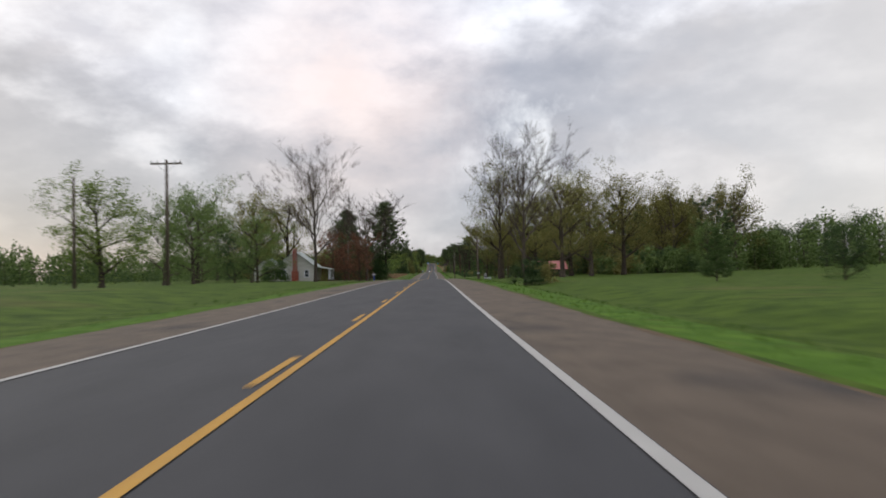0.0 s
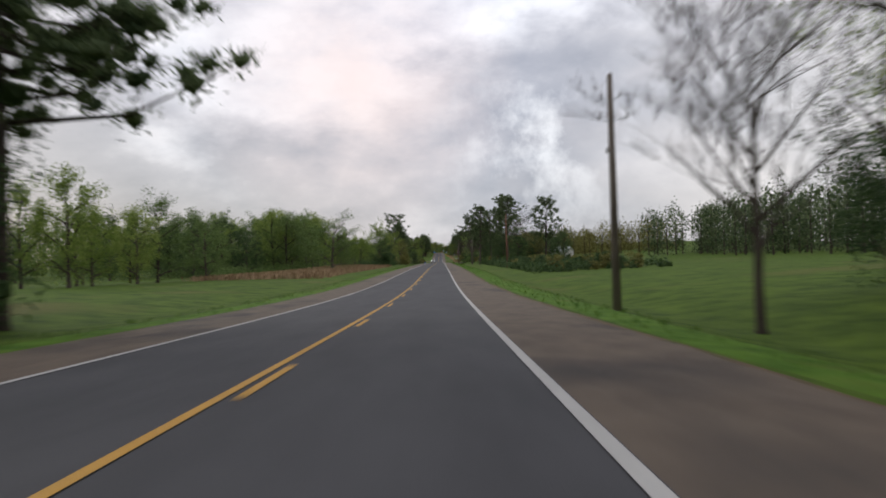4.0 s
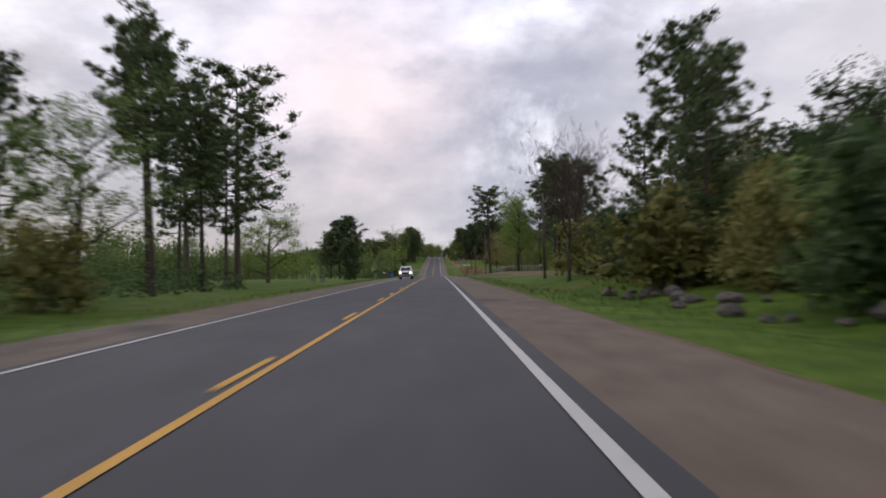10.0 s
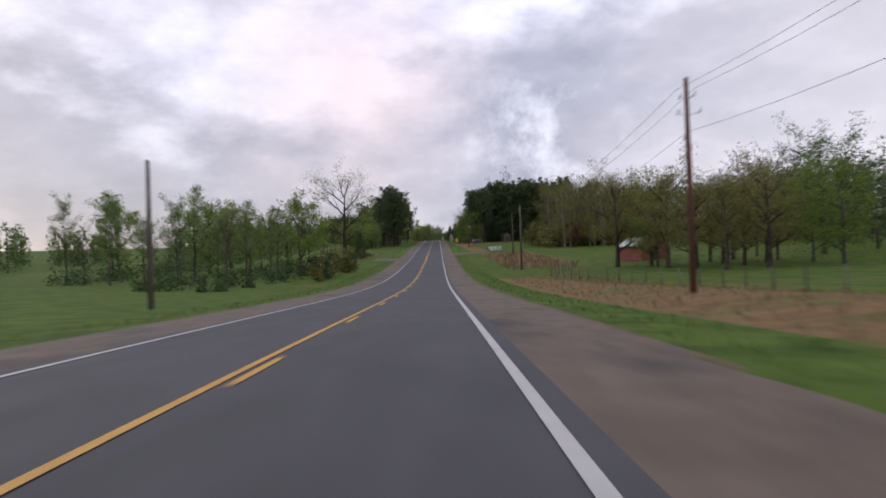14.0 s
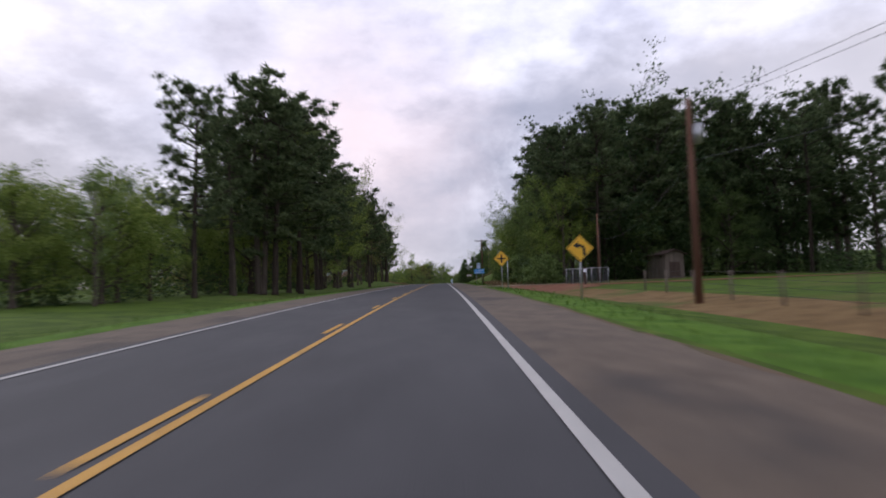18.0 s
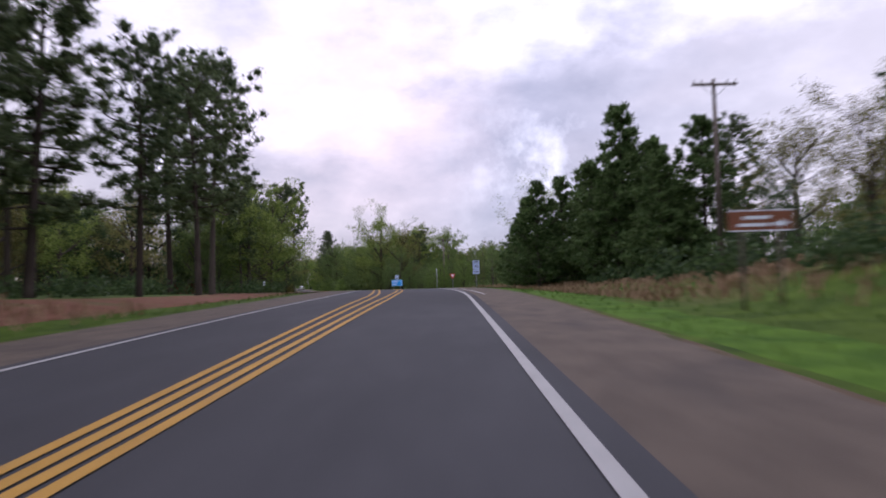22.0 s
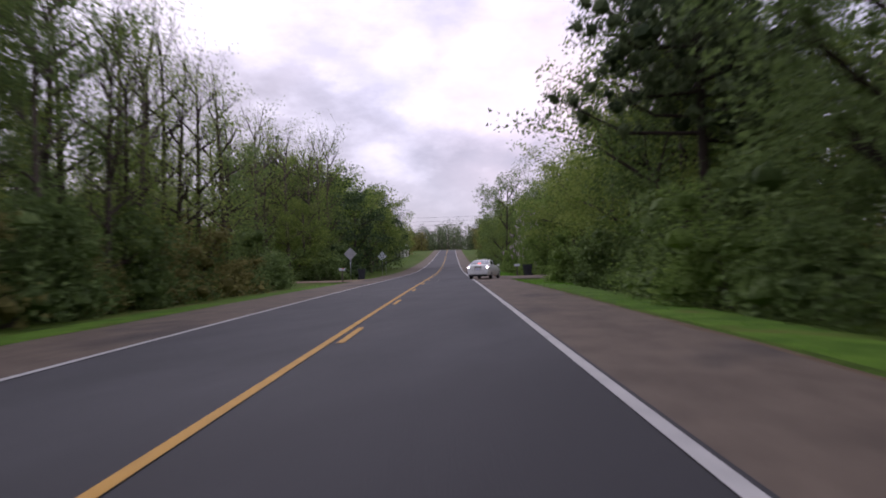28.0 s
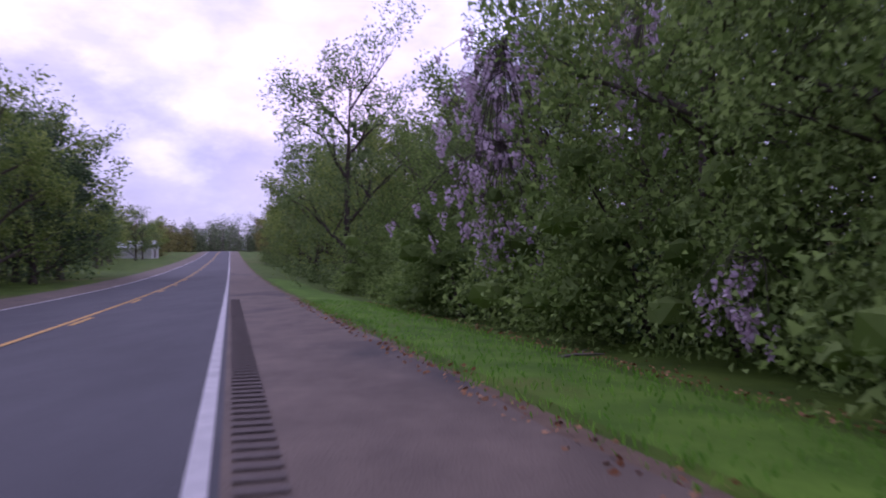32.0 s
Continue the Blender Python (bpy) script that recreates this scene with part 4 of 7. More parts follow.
def woods(mat, zones, seed, pines=False, size=0.62, leaves=430):
    """Far woods as one mass: trunks and crowns too distant to tell apart."""
    r, rng = random.Random(seed), np.random.default_rng(seed)
    b, cs, ds = Build(), [], []
    for s0, s1, o0, o1, gap, low, high in zones:
        for i in range(int((s1 - s0) * abs(o1 - o0) / gap ** 2)):
            s, o = r.uniform(s0, s1), r.uniform(min(o0, o1), max(o0, o1))
            h = r.uniform(low, high)
            p = ground_at(s, o)
            b.tube([p - Vector((0, 0, 0.3)), p + Vector((r.uniform(-0.4, 0.4), r.uniform(-0.4, 0.4), h * 0.85))], [0.012 * h + 0.03, 0.04], 5, False)
            q = rng.normal(0, 1, (leaves, 3))
            q /= np.linalg.norm(q, axis=1)[:, None]
            q *= rng.uniform(0.45, 1, (leaves, 1)) ** 0.5
            lump = 1 + 0.28 * np.sin(q[:, 0] * 5 + i) * np.cos(q[:, 1] * 4 + 2 * i)
            z0, zr = (0.56, 0.44) if pines else (0.5, 0.5)
            w = h * (0.19 if pines else 0.27)
            c = q * lump[:, None] * np.array((w, w, h * zr)) + np.array((p.x, p.y, p.z + h * z0))
            foot = int(leaves * 0.2)
            c[:foot, 2] = p.z + h * rng.uniform(0.02, 0.32, foot)
            cs.append(c)
            ds.append(q)
    name = "far_pine_woods" if pines else "far_woods"
    root = thing(name, "distant dark pine woods" if pines else "distant mixed broadleaf woods", "woods", kind="stuff")
    part("trunks", b.mesh("trunks", BARK), root)
    part("crowns", card_mesh("crowns", np.concatenate(cs), np.concatenate(ds) * 0.4, size, size * 0.7, mat, rng, None, True), root)
    return root


def undergrowth(mat, zones, seed, name="undergrowth", label="tangled undergrowth and saplings below the trees", size=0.30, cards=84):
    """Low brush along a wood's edge, as one mass."""
    r, rng = random.Random(seed), np.random.default_rng(seed)
    cs, ds = [], []
    for s0, s1, o0, o1, gap, low, high in zones:
        for i in range(int((s1 - s0) * abs(o1 - o0) / gap ** 2)):
            h = r.uniform(low, high)
            p = ground_at(r.uniform(s0, s1), r.uniform(min(o0, o1), max(o0, o1)))
            v = rng.normal(0, 1, (cards, 3))
            v /= np.linalg.norm(v, axis=1)[:, None]
            v[:, 2] = np.abs(v[:, 2])
            cs.append(v * rng.uniform(0.3, 1, (cards, 1)) * np.array((0.62 * h, 0.62 * h, h)) + np.array(tuple(p)))
            ds.append(v)
    return tagged(new(name, card_mesh(name, np.concatenate(cs), np.concatenate(ds) * 0.6, size, size * 0.7, mat, rng, None, size > 0.3)), label, name.replace("_", " "), kind="stuff")


def tufts(mat, zones, seed, name, label):
    """Standing grass, as one mass of narrow blades."""
    r, rng = random.Random(seed), np.random.default_rng(seed)
    cs, hs = [], []
    for s0, s1, o0, o1, per, low, high in zones:
        for i in range(int((s1 - s0) * abs(o1 - o0) * per)):
            s, o, tall = r.uniform(s0, s1), r.uniform(min(o0, o1), max(o0, o1)), r.uniform(low, high)
            if on_drive(s, o) and abs(o) < 24:
                continue
            cs.append(tuple(ground_at(s, o, -0.02)))
            hs.append(tall)
    c, h = np.array(cs), np.array(hs)[:, None]
    count = len(c)
    a = rng.uniform(0, 6.283, count)
    side = np.stack((np.cos(a), np.sin(a), np.zeros(count)), 1) * h * 0.07
    lean = rng.normal(0, 0.3, (count, 3)) * h
    lean[:, 2] = 0
    v = np.stack((c - side, c + side, c + lean + side * 1.5 + np.array((0, 0, 1)) * h, c + lean - side * 1.3 + np.array((0, 0, 0.85)) * h), 1).reshape(-1, 3)
    return tagged(new(name, array_mesh(name, v, np.arange(count * 4).reshape(-1, 4), mat)), label, name.replace("_", " "), kind="stuff")

# ---- first stretch: yards, oaks and pines round the crossroads store ----
for row in (("green", 145, -41, 17.5), ("spring", 84, -33, 11, None, None, 1.35), ("green", 112, -36, 12), ("dark", 120, -28, 8), ("green", 158, -44, 15), ("dark_shrub", 128, -24, 3.5), ("shrub", 164, -33, 3.0), ("brush", 165, -21, 1.6), ("oak", 192, -33, 19.5), ("oak", 196, -42, 20.5), ("dark_shrub", 190, -15, 2.2), ("dark_shrub", 194, -19, 3), ("dark_shrub", 200, -23, 5), ("dark_shrub", 182, -20, 2.0), ("oak", 184, -48, 14), ("russet", 190, -22, 11), ("dark", 196, -17, 9), ("russet", 180, -18, 8), ("green", 96, -27, 10, None, None, 1.2), ("green", 104, -21, 8.5, None, None, 1.2), ("bare", 123, -16.2, 21), ("oak", 140, -30, 12), ("spring", 205, -40, 15), ("sparse", 238, -50, 18), ("bare", 185, -13.4, 20, None, None, 1.4), ("russet", 172, -14, 9.5),
            ("broad_pine", 253, -13.2, 25), ("dark", 247, -19, 11.5), ("dark", 243, -25, 12.5), ("dark", 251, -16.5, 9.5), ("broad_pine", 241, -23.5, 21, 2.2, None, 0.95), ("dark", 254, -18.5, 8.5, None, 0, 1.3), ("dark_shrub", 252, -15.5, 5.5), ("dark_shrub", 250, -21.5, 5.0), ("dark_shrub", 246, -27, 5.0), ("shrub", 240, -29, 5), ("bare", 252, -23.5, 9), ("pine", 225, -24, 16), ("dark", 215, -19, 8)):
    plant(*row)
for row in (("bare", 75, 10.8, 15, 2.0, 1, 1.0), ("oak", 148, 14.8, 20.5, None, 0, 0.72), ("dark_shrub", 150, 17.5, 2.2), ("dark_shrub", 152, 24, 3.0), ("oak", 152, 22, 16), ("oak", 128, 23, 16), ("oak", 176, 22, 16), ("oak", 134, 29, 15), ("oak", 222, 21, 15), ("oak", 160, 30, 19), ("oak", 140, 36, 17), ("green", 120, 44, 8.5), ("pine", 135, 52, 10), ("dark_shrub", 75, 11.2, 2.4), ("brush", 77, 12.8, 2.0), ("dark", 241, 37, 15), ("dark", 229, 35, 15.5), ("green", 224, 46, 17), ("oak", 219, 38, 19), ("tall_oak", 216, 20, 13), ("tall_oak", 243, 16, 17.5), ("sparse", 250, 19, 18.5), ("tall_oak", 247, 24, 18.5), ("green", 252, 30, 13), ("thin", 246, 33, 15), ("green", 246, 38, 12), ("dark", 255, 27, 11), ("dark", 258, 34, 12), ("dark", 256, 22, 9),
            ("tall_oak", 232, 24, 19), ("thin", 236, 29, 20), ("tall_oak", 232, 35, 19), ("thin", 240, 38, 19), ("tall_oak", 228, 42, 19), ("bare", 249, 12, 12.5), ("young_pine", 70, 27.3, 4.8), ("dark", 68, 37.8, 5)):
    plant(*row)
fill(("green", "dark", "spring"), 300, 340, -30, -45, 8, 8, 12, 5)
fill(("dark_shrub", "shrub", "brush"), 215, 262, -32, -55, 5, 3, 6, 105)
fill(("shrub", "brush", "dark_shrub"), 150, 262, 44, 56, 5, 3, 6, 106)
fill(("pine", "oak"), 175, 250, 52, 75, 8, 15, 20, 6)

# ---- second stretch: broom sedge, brush and tall pines ----
for row in (("green", 408, -23, 11.8, None, 1, 1.5), ("young_pine", 376, -44, 11), ("dark", 478.6, -16.7, 8.8, None, 0, 0.95), ("dark_shrub", 478, -16.3, 4.0), ("tall_pine", 620, -18.5, 19.5, None, 0, 1.0), ("tall_pine", 614, -16, 16.0, None, 1, 1.0), ("tall_pine", 625, -16, 14.5, None, 2, 1.0), ("green", 600, -14.5, 10), ("spring", 590, -26, 18), ("spring", 584, -20, 14), ("oak", 558, -14.5, 9.5), ("brush", 550, -12, 5),
            ("pine", 462, 14.2, 16.5, None, 0, 1.25), ("pine", 474, 23.5, 19.5, None, 1, 1.25), ("pine", 489, 37.5, 20.5, None, 2, 1.25), ("pine", 470, 18, 16), ("tall_pine", 503, 13.2, 16.5, None, 0, 1.3), ("bare", 552, 16, 11.5, None, 0, 1.1), ("bare", 520, 31, 20, None, 1, 1.0), ("dark", 551, 26, 9.5, None, 1, 1.0), ("tall_pine", 496, 25, 22, None, 1, 1.2), ("dark", 535, 27, 12), ("green", 560, 27, 12)):
    plant(*row)
fill(("green", "spring", "dark"), 365, 430, -40, -60, 8, 9, 13, 7)
fill(("green", "spring", "green"), 432, 500, -34, -58, 7.5, 12, 16, 107)
fill(("spring", "thin", "spring", "pine", "slim"), 502, 575, -25, -44, 5.8, 7.5, 12, 8)
fill(("brush", "green", "dark_shrub"), 515, 545, -16, -24, 5.0, 2.5, 4.5, 508)
fill(("dark_shrub", "dark_shrub", "brush"), 325, 470, 17, 30, 4, 1.2, 2.3, 9)
fill(("dark", "pine", "green", "oak"), 510, 640, 28, 48, 7, 8, 11.5, 10)
fill(("dark_shrub", "brush", "shrub"), 576, 614, 13.8, 20, 3.2, 2.0, 4.6, 611)
for row in (("pine", 604, 16.5, 11), ("pine", 609, 18.5, 12.5), ("bare", 630, 13.5, 12)):
    plant(*row)
fill(("brush", "brush", "shrub"), 540, 600, -12.5, -19, 4.5, 2.2, 4.0, 11)

# ---- third stretch: pasture, pine clumps and the dip ----
for row in (("pine", 662, -22.5, 26, None, 0, 1.25), ("pine", 637, -21, 18.5), ("pine", 641, -18.5, 15.5), ("pine", 650, -26, 16), ("pine", 618, -28, 16), ("spring", 671, -20.8, 9.2, None, 1, 1.5), ("broad_pine", 760, -19.8, 15.5, 0.4, None, 1.25), ("broad_pine", 762.5, -22.4, 14.5, 2.0, None, 1.25), ("broad_pine", 757, -24, 11.5, 4.0, None, 1.25), ("cedar", 708, -13.6, 6.6, None, 0, 0.85), ("tall_pine", 763.2, 15.7, 21, None, 0, 1.3), ("maple", 743, 20.6, 18, None, 0, 1.0), ("maple", 757, 23, 15, None, 1, 0.9), ("maple", 735, 20, 15, 2.0, 0, 0.95), ("green", 752, 27, 10),
            ("pine", 746, 30.8, 25, None, 1, 1.25), ("pine", 738, 28.5, 23, None, 2, 1.15), ("pine", 731, 33, 22, None, 3, 1.4), ("pine", 722, 28, 21, None, 0, 1.4), ("oak", 895, 27, 12), ("spring", 890, 31, 10), ("green", 903, 59, 18), ("bare", 905, 50, 16), ("bare", 655, 19, 16), ("pine", 640, 23, 14), ("pine", 617, 20, 16)):
    plant(*row)
fill(("pine", "dark"), 600, 650, 24, 40, 6, 8, 11, 12)
fill(("dark_shrub", "brush", "dark"), 596, 650, 15, 24, 4, 2.6, 5.5, 13)
fill(("spring", "thin", "bare"), 880, 945, -17, -48, 7.5, 8, 12.5, 14)
fill(("spring", "thin", "green"), 800, 880, -46, -62, 6.5, 7, 9, 115)
fill(("brush", "dark_shrub"), 885, 945, -12, -18, 5, 2, 3.4, 15)
fill(("green", "oak", "spring"), 745, 800, 44, 70, 8, 9, 13, 116)
fill(("oak", "oak", "spring"), 868, 900, 30, 48, 7, 8, 12, 16)
fill(("oak", "dark"), 690, 722, 44, 62, 8, 7, 10, 216)

# ---- fourth stretch: the climb between pine woods ----
plant("sparse", 985, -20.5, 21, 0.5, 0, 1.1)
plant("pine", 1040, -40, 10)
plant("bare", 1047, -31, 10)
plant("young_pine", 973, -15.5, 6.5)
fill(("poplar",), 1000, 1028, 34, 60, 4.0, 17, 21, 17, fine=True)
fill(("brush", "russet", "brush"), 1004, 1032, 32, 58, 4.6, 4.5, 7, 517)
fill(("spring", "green", "spring", "thin"), 1058, 1078, -18, -31, 5.0, 6, 9.5, 318, 1.1)
fill(("wood_pine", "pine"), 1090, 1136, -14, -21, 6, 19, 24, 418, 1.1)
fill(("green", "spring", "dark"), 1082, 1120, -21, -29, 6, 8, 12, 419)
fill(("pine", "tall_pine", "pine", "spring"), 1080, 1160, -13, -22, 6.8, 16, 23, 18, 1.0, True)
for row in (("pine", 1172, -12.2, 18.5, None, 1, 1.2), ("pine", 1167, -15, 17, None, 2), ("pine", 1100, -13, 20, None, 0, 1.2), ("pine", 1092, -14, 19, None, 3, 1.2)):
    plant(*row)
fill(("pine", "tall_pine", "spring", "pine", "oak"), 1160, 1236, -13, -22, 6.8, 16, 21, 118, fine=True)
fill(("wood_pine", "pine", "pine"), 1240, 1311, -13, -24, 7.4, 17, 22, 218, 1.1, True)
plant("sparse", 1252, -14.5, 19)
fill(("wood_pine", "pine"), 1238, 1296, -26, -44, 9, 17, 21, 219)
fill(("oak", "dark", "spring"), 1180, 1236, -31, -54, 6.0, 9, 13, 520)
fill(("brush", "dark", "oak"), 1134, 1178, -25, -38, 5.0, 5, 9, 519)
fill(("pine", "wood_pine", "oak"), 1136, 1236, -24, -32, 9, 13, 17, 19)
fill(("wood_pine", "pine", "pine", "tall_pine"), 1107, 1122, 16, 25, 6.0, 18, 22.5, 20, 1.0, True)
fill(("wood_pine", "pine", "tall_pine"), 1122, 1176, 17.5, 25, 6.4, 18, 22, 120, 1.0, True)
fill(("green", "spring", "green"), 1110, 1174, 15, 19.5, 5.2, 9.5, 14, 121, 1.0, True)
fill(("wood_pine", "wood_pine", "pine"), 1116, 1190, 26, 60, 8, 21, 25, 21, 1.1)
fill(("wood_pine", "pine"), 1084, 1116, 46, 64, 8, 18, 22, 321)
fill(("wood_pine", "dark", "wood_pine"), 1114, 1126, 25, 58, 6, 20, 25, 322, 1.0, True)
fill(("dark", "green", "dark"), 1113, 1120, 22, 50, 5, 7, 11, 323, 1.0, True)
fill(("shrub", "dark_shrub"), 1100, 1175, 13.5, 16, 4, 2.2, 4.5, 22)
fill(("green", "oak"), 1180, 1222, 24, 44, 7, 11, 16, 23)
fill(("shrub", "brush"), 1195, 1265, 17, 24, 5, 2, 3.2, 24)
for row in (("young_pine", 1316, 12.8, 6.6), ("young_pine", 1312.5, 12.6, 7.6, 1.0, 1), ("young_pine", 1308.5, 12.4, 8.8), ("young_pine", 1304, 12.6, 9.8, 2.0, 1), ("young_pine", 1315, 17, 7), ("young_pine", 1301, 19.5, 15.5), ("young_pine", 1305, 21.5, 13, 2.0, 1)):
    plant(*row)
fill(("young_pine",), 1286, 1317, 13.5, 25, 6.3, 8, 13.5, 25, 1.05, True)
fill(("green", "oak", "spring"), 1262, 1290, 28, 44, 6.5, 6, 9, 125)
for row in (("spring", 1230, 25.5, 16, None, 0, 1.2), ("oak", 1223, 31, 16), ("pine", 1228, 37, 16), ("green", 1222, 23, 9), ("green", 1229, 29, 10), ("dark", 1217, 27, 8), ("pine", 1290, 24.5, 11), ("oak", 1284, 26, 9.5), ("dark", 1276, 20, 5), ("oak", 1270, 22.5, 7.5), ("pine", 1278, 30, 11)):
    plant(*row)

# ---- fifth stretch: the junction ----
fill(("oak", "spring", "dark"), 1346, 1380, -32, -48, 7.5, 12, 15, 26)
plant("spring", 1359.5, -18.4, 14, None, 1, 1.3)
plant("spring", 1362, -25, 15, None, 2)
for row in (("spring", 1363, -15, 16), ("pine", 1357, -19.5, 15), ("pine", 1368, -19, 19)):
    plant(*row)
plant("tall_pine", 1367, -25, 17)
plant("sparse", 1350, 24.6, 15.5, 2.0, 0)
for row in (("tall_pine", 1410, -23, 22, None, 0, 0.78), ("tall_pine", 1411, -18, 23, None, 1, 0.75), ("tall_pine", 1406, -11.6, 23, None, 2, 0.8), ("tall_pine", 1414, -8.6, 23.5, None, 0, 0.8), ("dark", 1402, -10.8, 9), ("oak", 1409, -10.6, 12), ("dark", 1404, -15, 9), ("oak", 1398, -17, 10), ("spring", 1402, -22, 11)):
    plant(*row)
fill(("oak", "green", "dark"), 1352, 1376, -19, -30, 6, 9, 12, 27, 1.0, True)
fill(("dark", "green", "oak"), 1376, 1406, -22, -34, 7, 9, 12, 227)
fill(("wood_pine", "oak"), 1346, 1420, -48, -62, 7, 15, 19, 127)
fill(("green", "thin", "slim", "thin"), 1385, 1450, 28, 56, 5.0, 7.5, 10.5, 28)
fill(("green", "thin", "green", "leafy"), 1390, 1442, 17.5, 26, 4.4, 4.2, 6.4, 428, 1.0, True)
fill(("green", "dark", "leafy", "green"), 1414, 1444, 12.5, 18, 4.4, 5, 8.5, 429, 1.0, True)
plant("spring", 1432, 14.5, 19, 1.0, 1, 1.05)
fill(("pine", "tall_pine", "green", "dark", "tall_pine"), 1420, 1482, -11, -19, 7, 15, 20, 427, 1.1, True)
plant("dark", 1434, 16, 10)
for row in (("tall_pine", 1463, -14, 20, None, 0, 1.2), ("tall_pine", 1461, -15.4, 19.5, None, 2, 1.2), ("pine", 1447, -15, 20, None, 1, 1.2), ("pine", 1433, -14.5, 21, None, 3, 1.2), ("oak", 1428, 19, 15), ("green", 1421, 17, 10)):
    plant(*row)
plant("broad_pine", 1530, 11.8, 22, 0.3, None, 0.75)
for row in (("green", 1519, 13.5, 15), ("thin", 1514, 13, 16), ("green", 1537, 13.2, 15), ("spring", 1543, 14, 15)):
    plant(*row)

# ---- last stretch: close woods on both sides, wisteria ----
fill(("slim", "slim", "thin", "slim", "spring"), 1482, 1548, -12.5, -22, 4.6, 17, 24, 29, 1.0, True)
fill(("slim", "slim", "thin"), 1526, 1551, -10.4, -12.8, 3.6, 12.5, 16, 629, 1.0, True)
fill(("thin", "slim", "slim", "spring"), 1549, 1562, -12.5, -22, 5.2, 9, 15, 630, 1.0, True)
fill(("slim",), 1580, 1600, -12, -24, 4.0, 16, 21, 129, 1.0, True)
fill(("green", "spring"), 1580, 1600, -12.5, -16, 5.0, 7, 9, 229, 1.0, True)
fill(("slim", "thin"), 1560, 1580, -24, -34, 5.0, 13, 18, 329, 1.0, True)
fill(("slim", "thin", "spring"), 1400, 1548, -22, -36, 8, 11, 15, 30)
fill(("slim",), 1552, 1600, -26, -40, 6, 10, 14, 330)
fill(("green", "spring", "thin"), 1560, 1602, -25, -40, 5.0, 7, 10.5, 331, 1.1)
fill(("shrub", "brush", "shrub"), 1400, 1562, -9.6, -11.8, 3.8, 2.0, 4.2, 31, 1.0, True)
fill(("shrub", "dark_shrub"), 1580, 1600, -9.5, -12, 3.6, 2.5, 4.5, 131, 1.0, True)
fill(("green", "spring", "thin", "spring", "thin"), 1440, 1578, 13, 20, 5.2, 10, 15, 32, 1.0, True)
fill(("leafy", "spring", "thin", "leafy"), 1579, 1625, 12.6, 21, 4.8, 8, 12.5, 132, fine=True)
fill(("green", "pine", "spring"), 1440, 1620, 22, 40, 10, 13, 18, 33)
fill(("shrub", "small_leaf_shrub", "shrub"), 1440, 1556, 9.6, 12, 3.6, 2.5, 4.5, 34, 1.0, True)
fill(("small_leaf_shrub",), 1579, 1625, 11.0, 13.5, 3.4, 1.6, 4.8, 134, fine=True)
fill(("green", "spring", "dark"), 1598, 1690, -11, -26, 6.0, 12, 17, 35)
fill(("green", "spring", "oak"), 1625, 1760, 11, 26, 6.5, 8, 13, 36)
fill(("spring", "bare", "green"), 1700, 1800, -14, -40, 9, 8, 12, 37)

# ---- distant woods ----
woods(LEAF_GREEN, ((-20, 330, -85, -140, 10, 7, 10), (150, 262, 62, 110, 9, 8, 12), (480, 700, -80, -150, 13, 10, 14), (720, 900, -58, -130, 8.5, 9, 13), (930, 1040, -90, -150, 12, 8, 12), (1270, 1480, 62, 120, 10, 11, 15), (330, 480, -66, -110, 10, 9, 14), (1290, 1400, -55, -90, 9, 10, 14), (1060, 1240, -50, -90, 9, 8, 11)), 41)
woods(NEEDLE, ((90, 330, 115, 160, 10, 12, 16), (330, 520, 75, 125, 8.5, 14, 18), (860, 1080, 70, 135, 8.5, 15, 20), (1040, 1200, 58, 90, 8, 16, 21), (1420, 1700, -45, -75, 8, 9, 12)), 42, True)
woods(LEAF_OLIVE, ((-20, 150, 80, 130, 11, 4.5, 7), (560, 720, 55, 110, 10, 11, 16), (1480, 1700, 44, 75, 8, 12, 17), (1760, 1960, 14, 60, 9, 8, 12), (1800, 1990, -14, -60, 10, 8, 12)), 43)
woods(NEEDLE, ((1950, 2120, -70, -9, 8, 13, 17), (1950, 2120, 9, 70, 8, 13, 17), (1990, 2100, -9, 9, 7, 19, 23)), 44, True)
undergrowth(LEAF_DARK, ((490, 640, -15, -26, 2.6, 1.4, 3.2), (1250, 1316, 14, 26, 2.4, 0.8, 2.6), (1346, 1404, -14, -24, 2.4, 1.2, 3.0), (1060, 1235, -22, -26, 3.0, 1.5, 3.5), (1240, 1310, -20, -28, 2.6, 1.0, 2.6), (1114, 1180, 24, 28, 2.6, 1.5, 4.0), (1115, 1126, 24, 64, 3.0, 2.0, 5.5), (1082, 1116, 46, 52, 3.0, 2.0, 5.0), (885, 945, -40, -48, 3.0, 2.0, 4.0), (1350, 1400, -30, -36, 3.0, 1.5, 4.0), (1398, 1460, 32, 40, 2.6, 3.0, 6.5), (860, 960, -16, -30, 3.4, 1.0, 2.4)), 61)
undergrowth(LEAF_DARK, ((325, 470, 14.5, 34, 2.4, 0.8, 1.8), (960, 1060, -42, -60, 3.2, 2.5, 5.0), (60, 330, -60, -95, 7.0, 3, 6), (150, 262, 50, 62, 4.0, 2.5, 5), (225, 262, 28, 48, 4.0, 1.5, 3.5), (365, 500, -44, -60, 4.0, 2.5, 5.0), (730, 800, 48, 60, 4, 2, 4)), 69)
undergrowth(LEAF_GREEN, ((510, 640, 24, 34, 3.0, 1.2, 2.6), (1108, 1180, 13.5, 18, 2.2, 1.0, 3.2), (1625, 1760, 10.6, 14, 2.6, 1.2, 2.8), (1385, 1440, 26, 34, 2.6, 1.2, 2.8), (365, 470, -36, -46, 3.0, 1.2, 2.6)), 62)
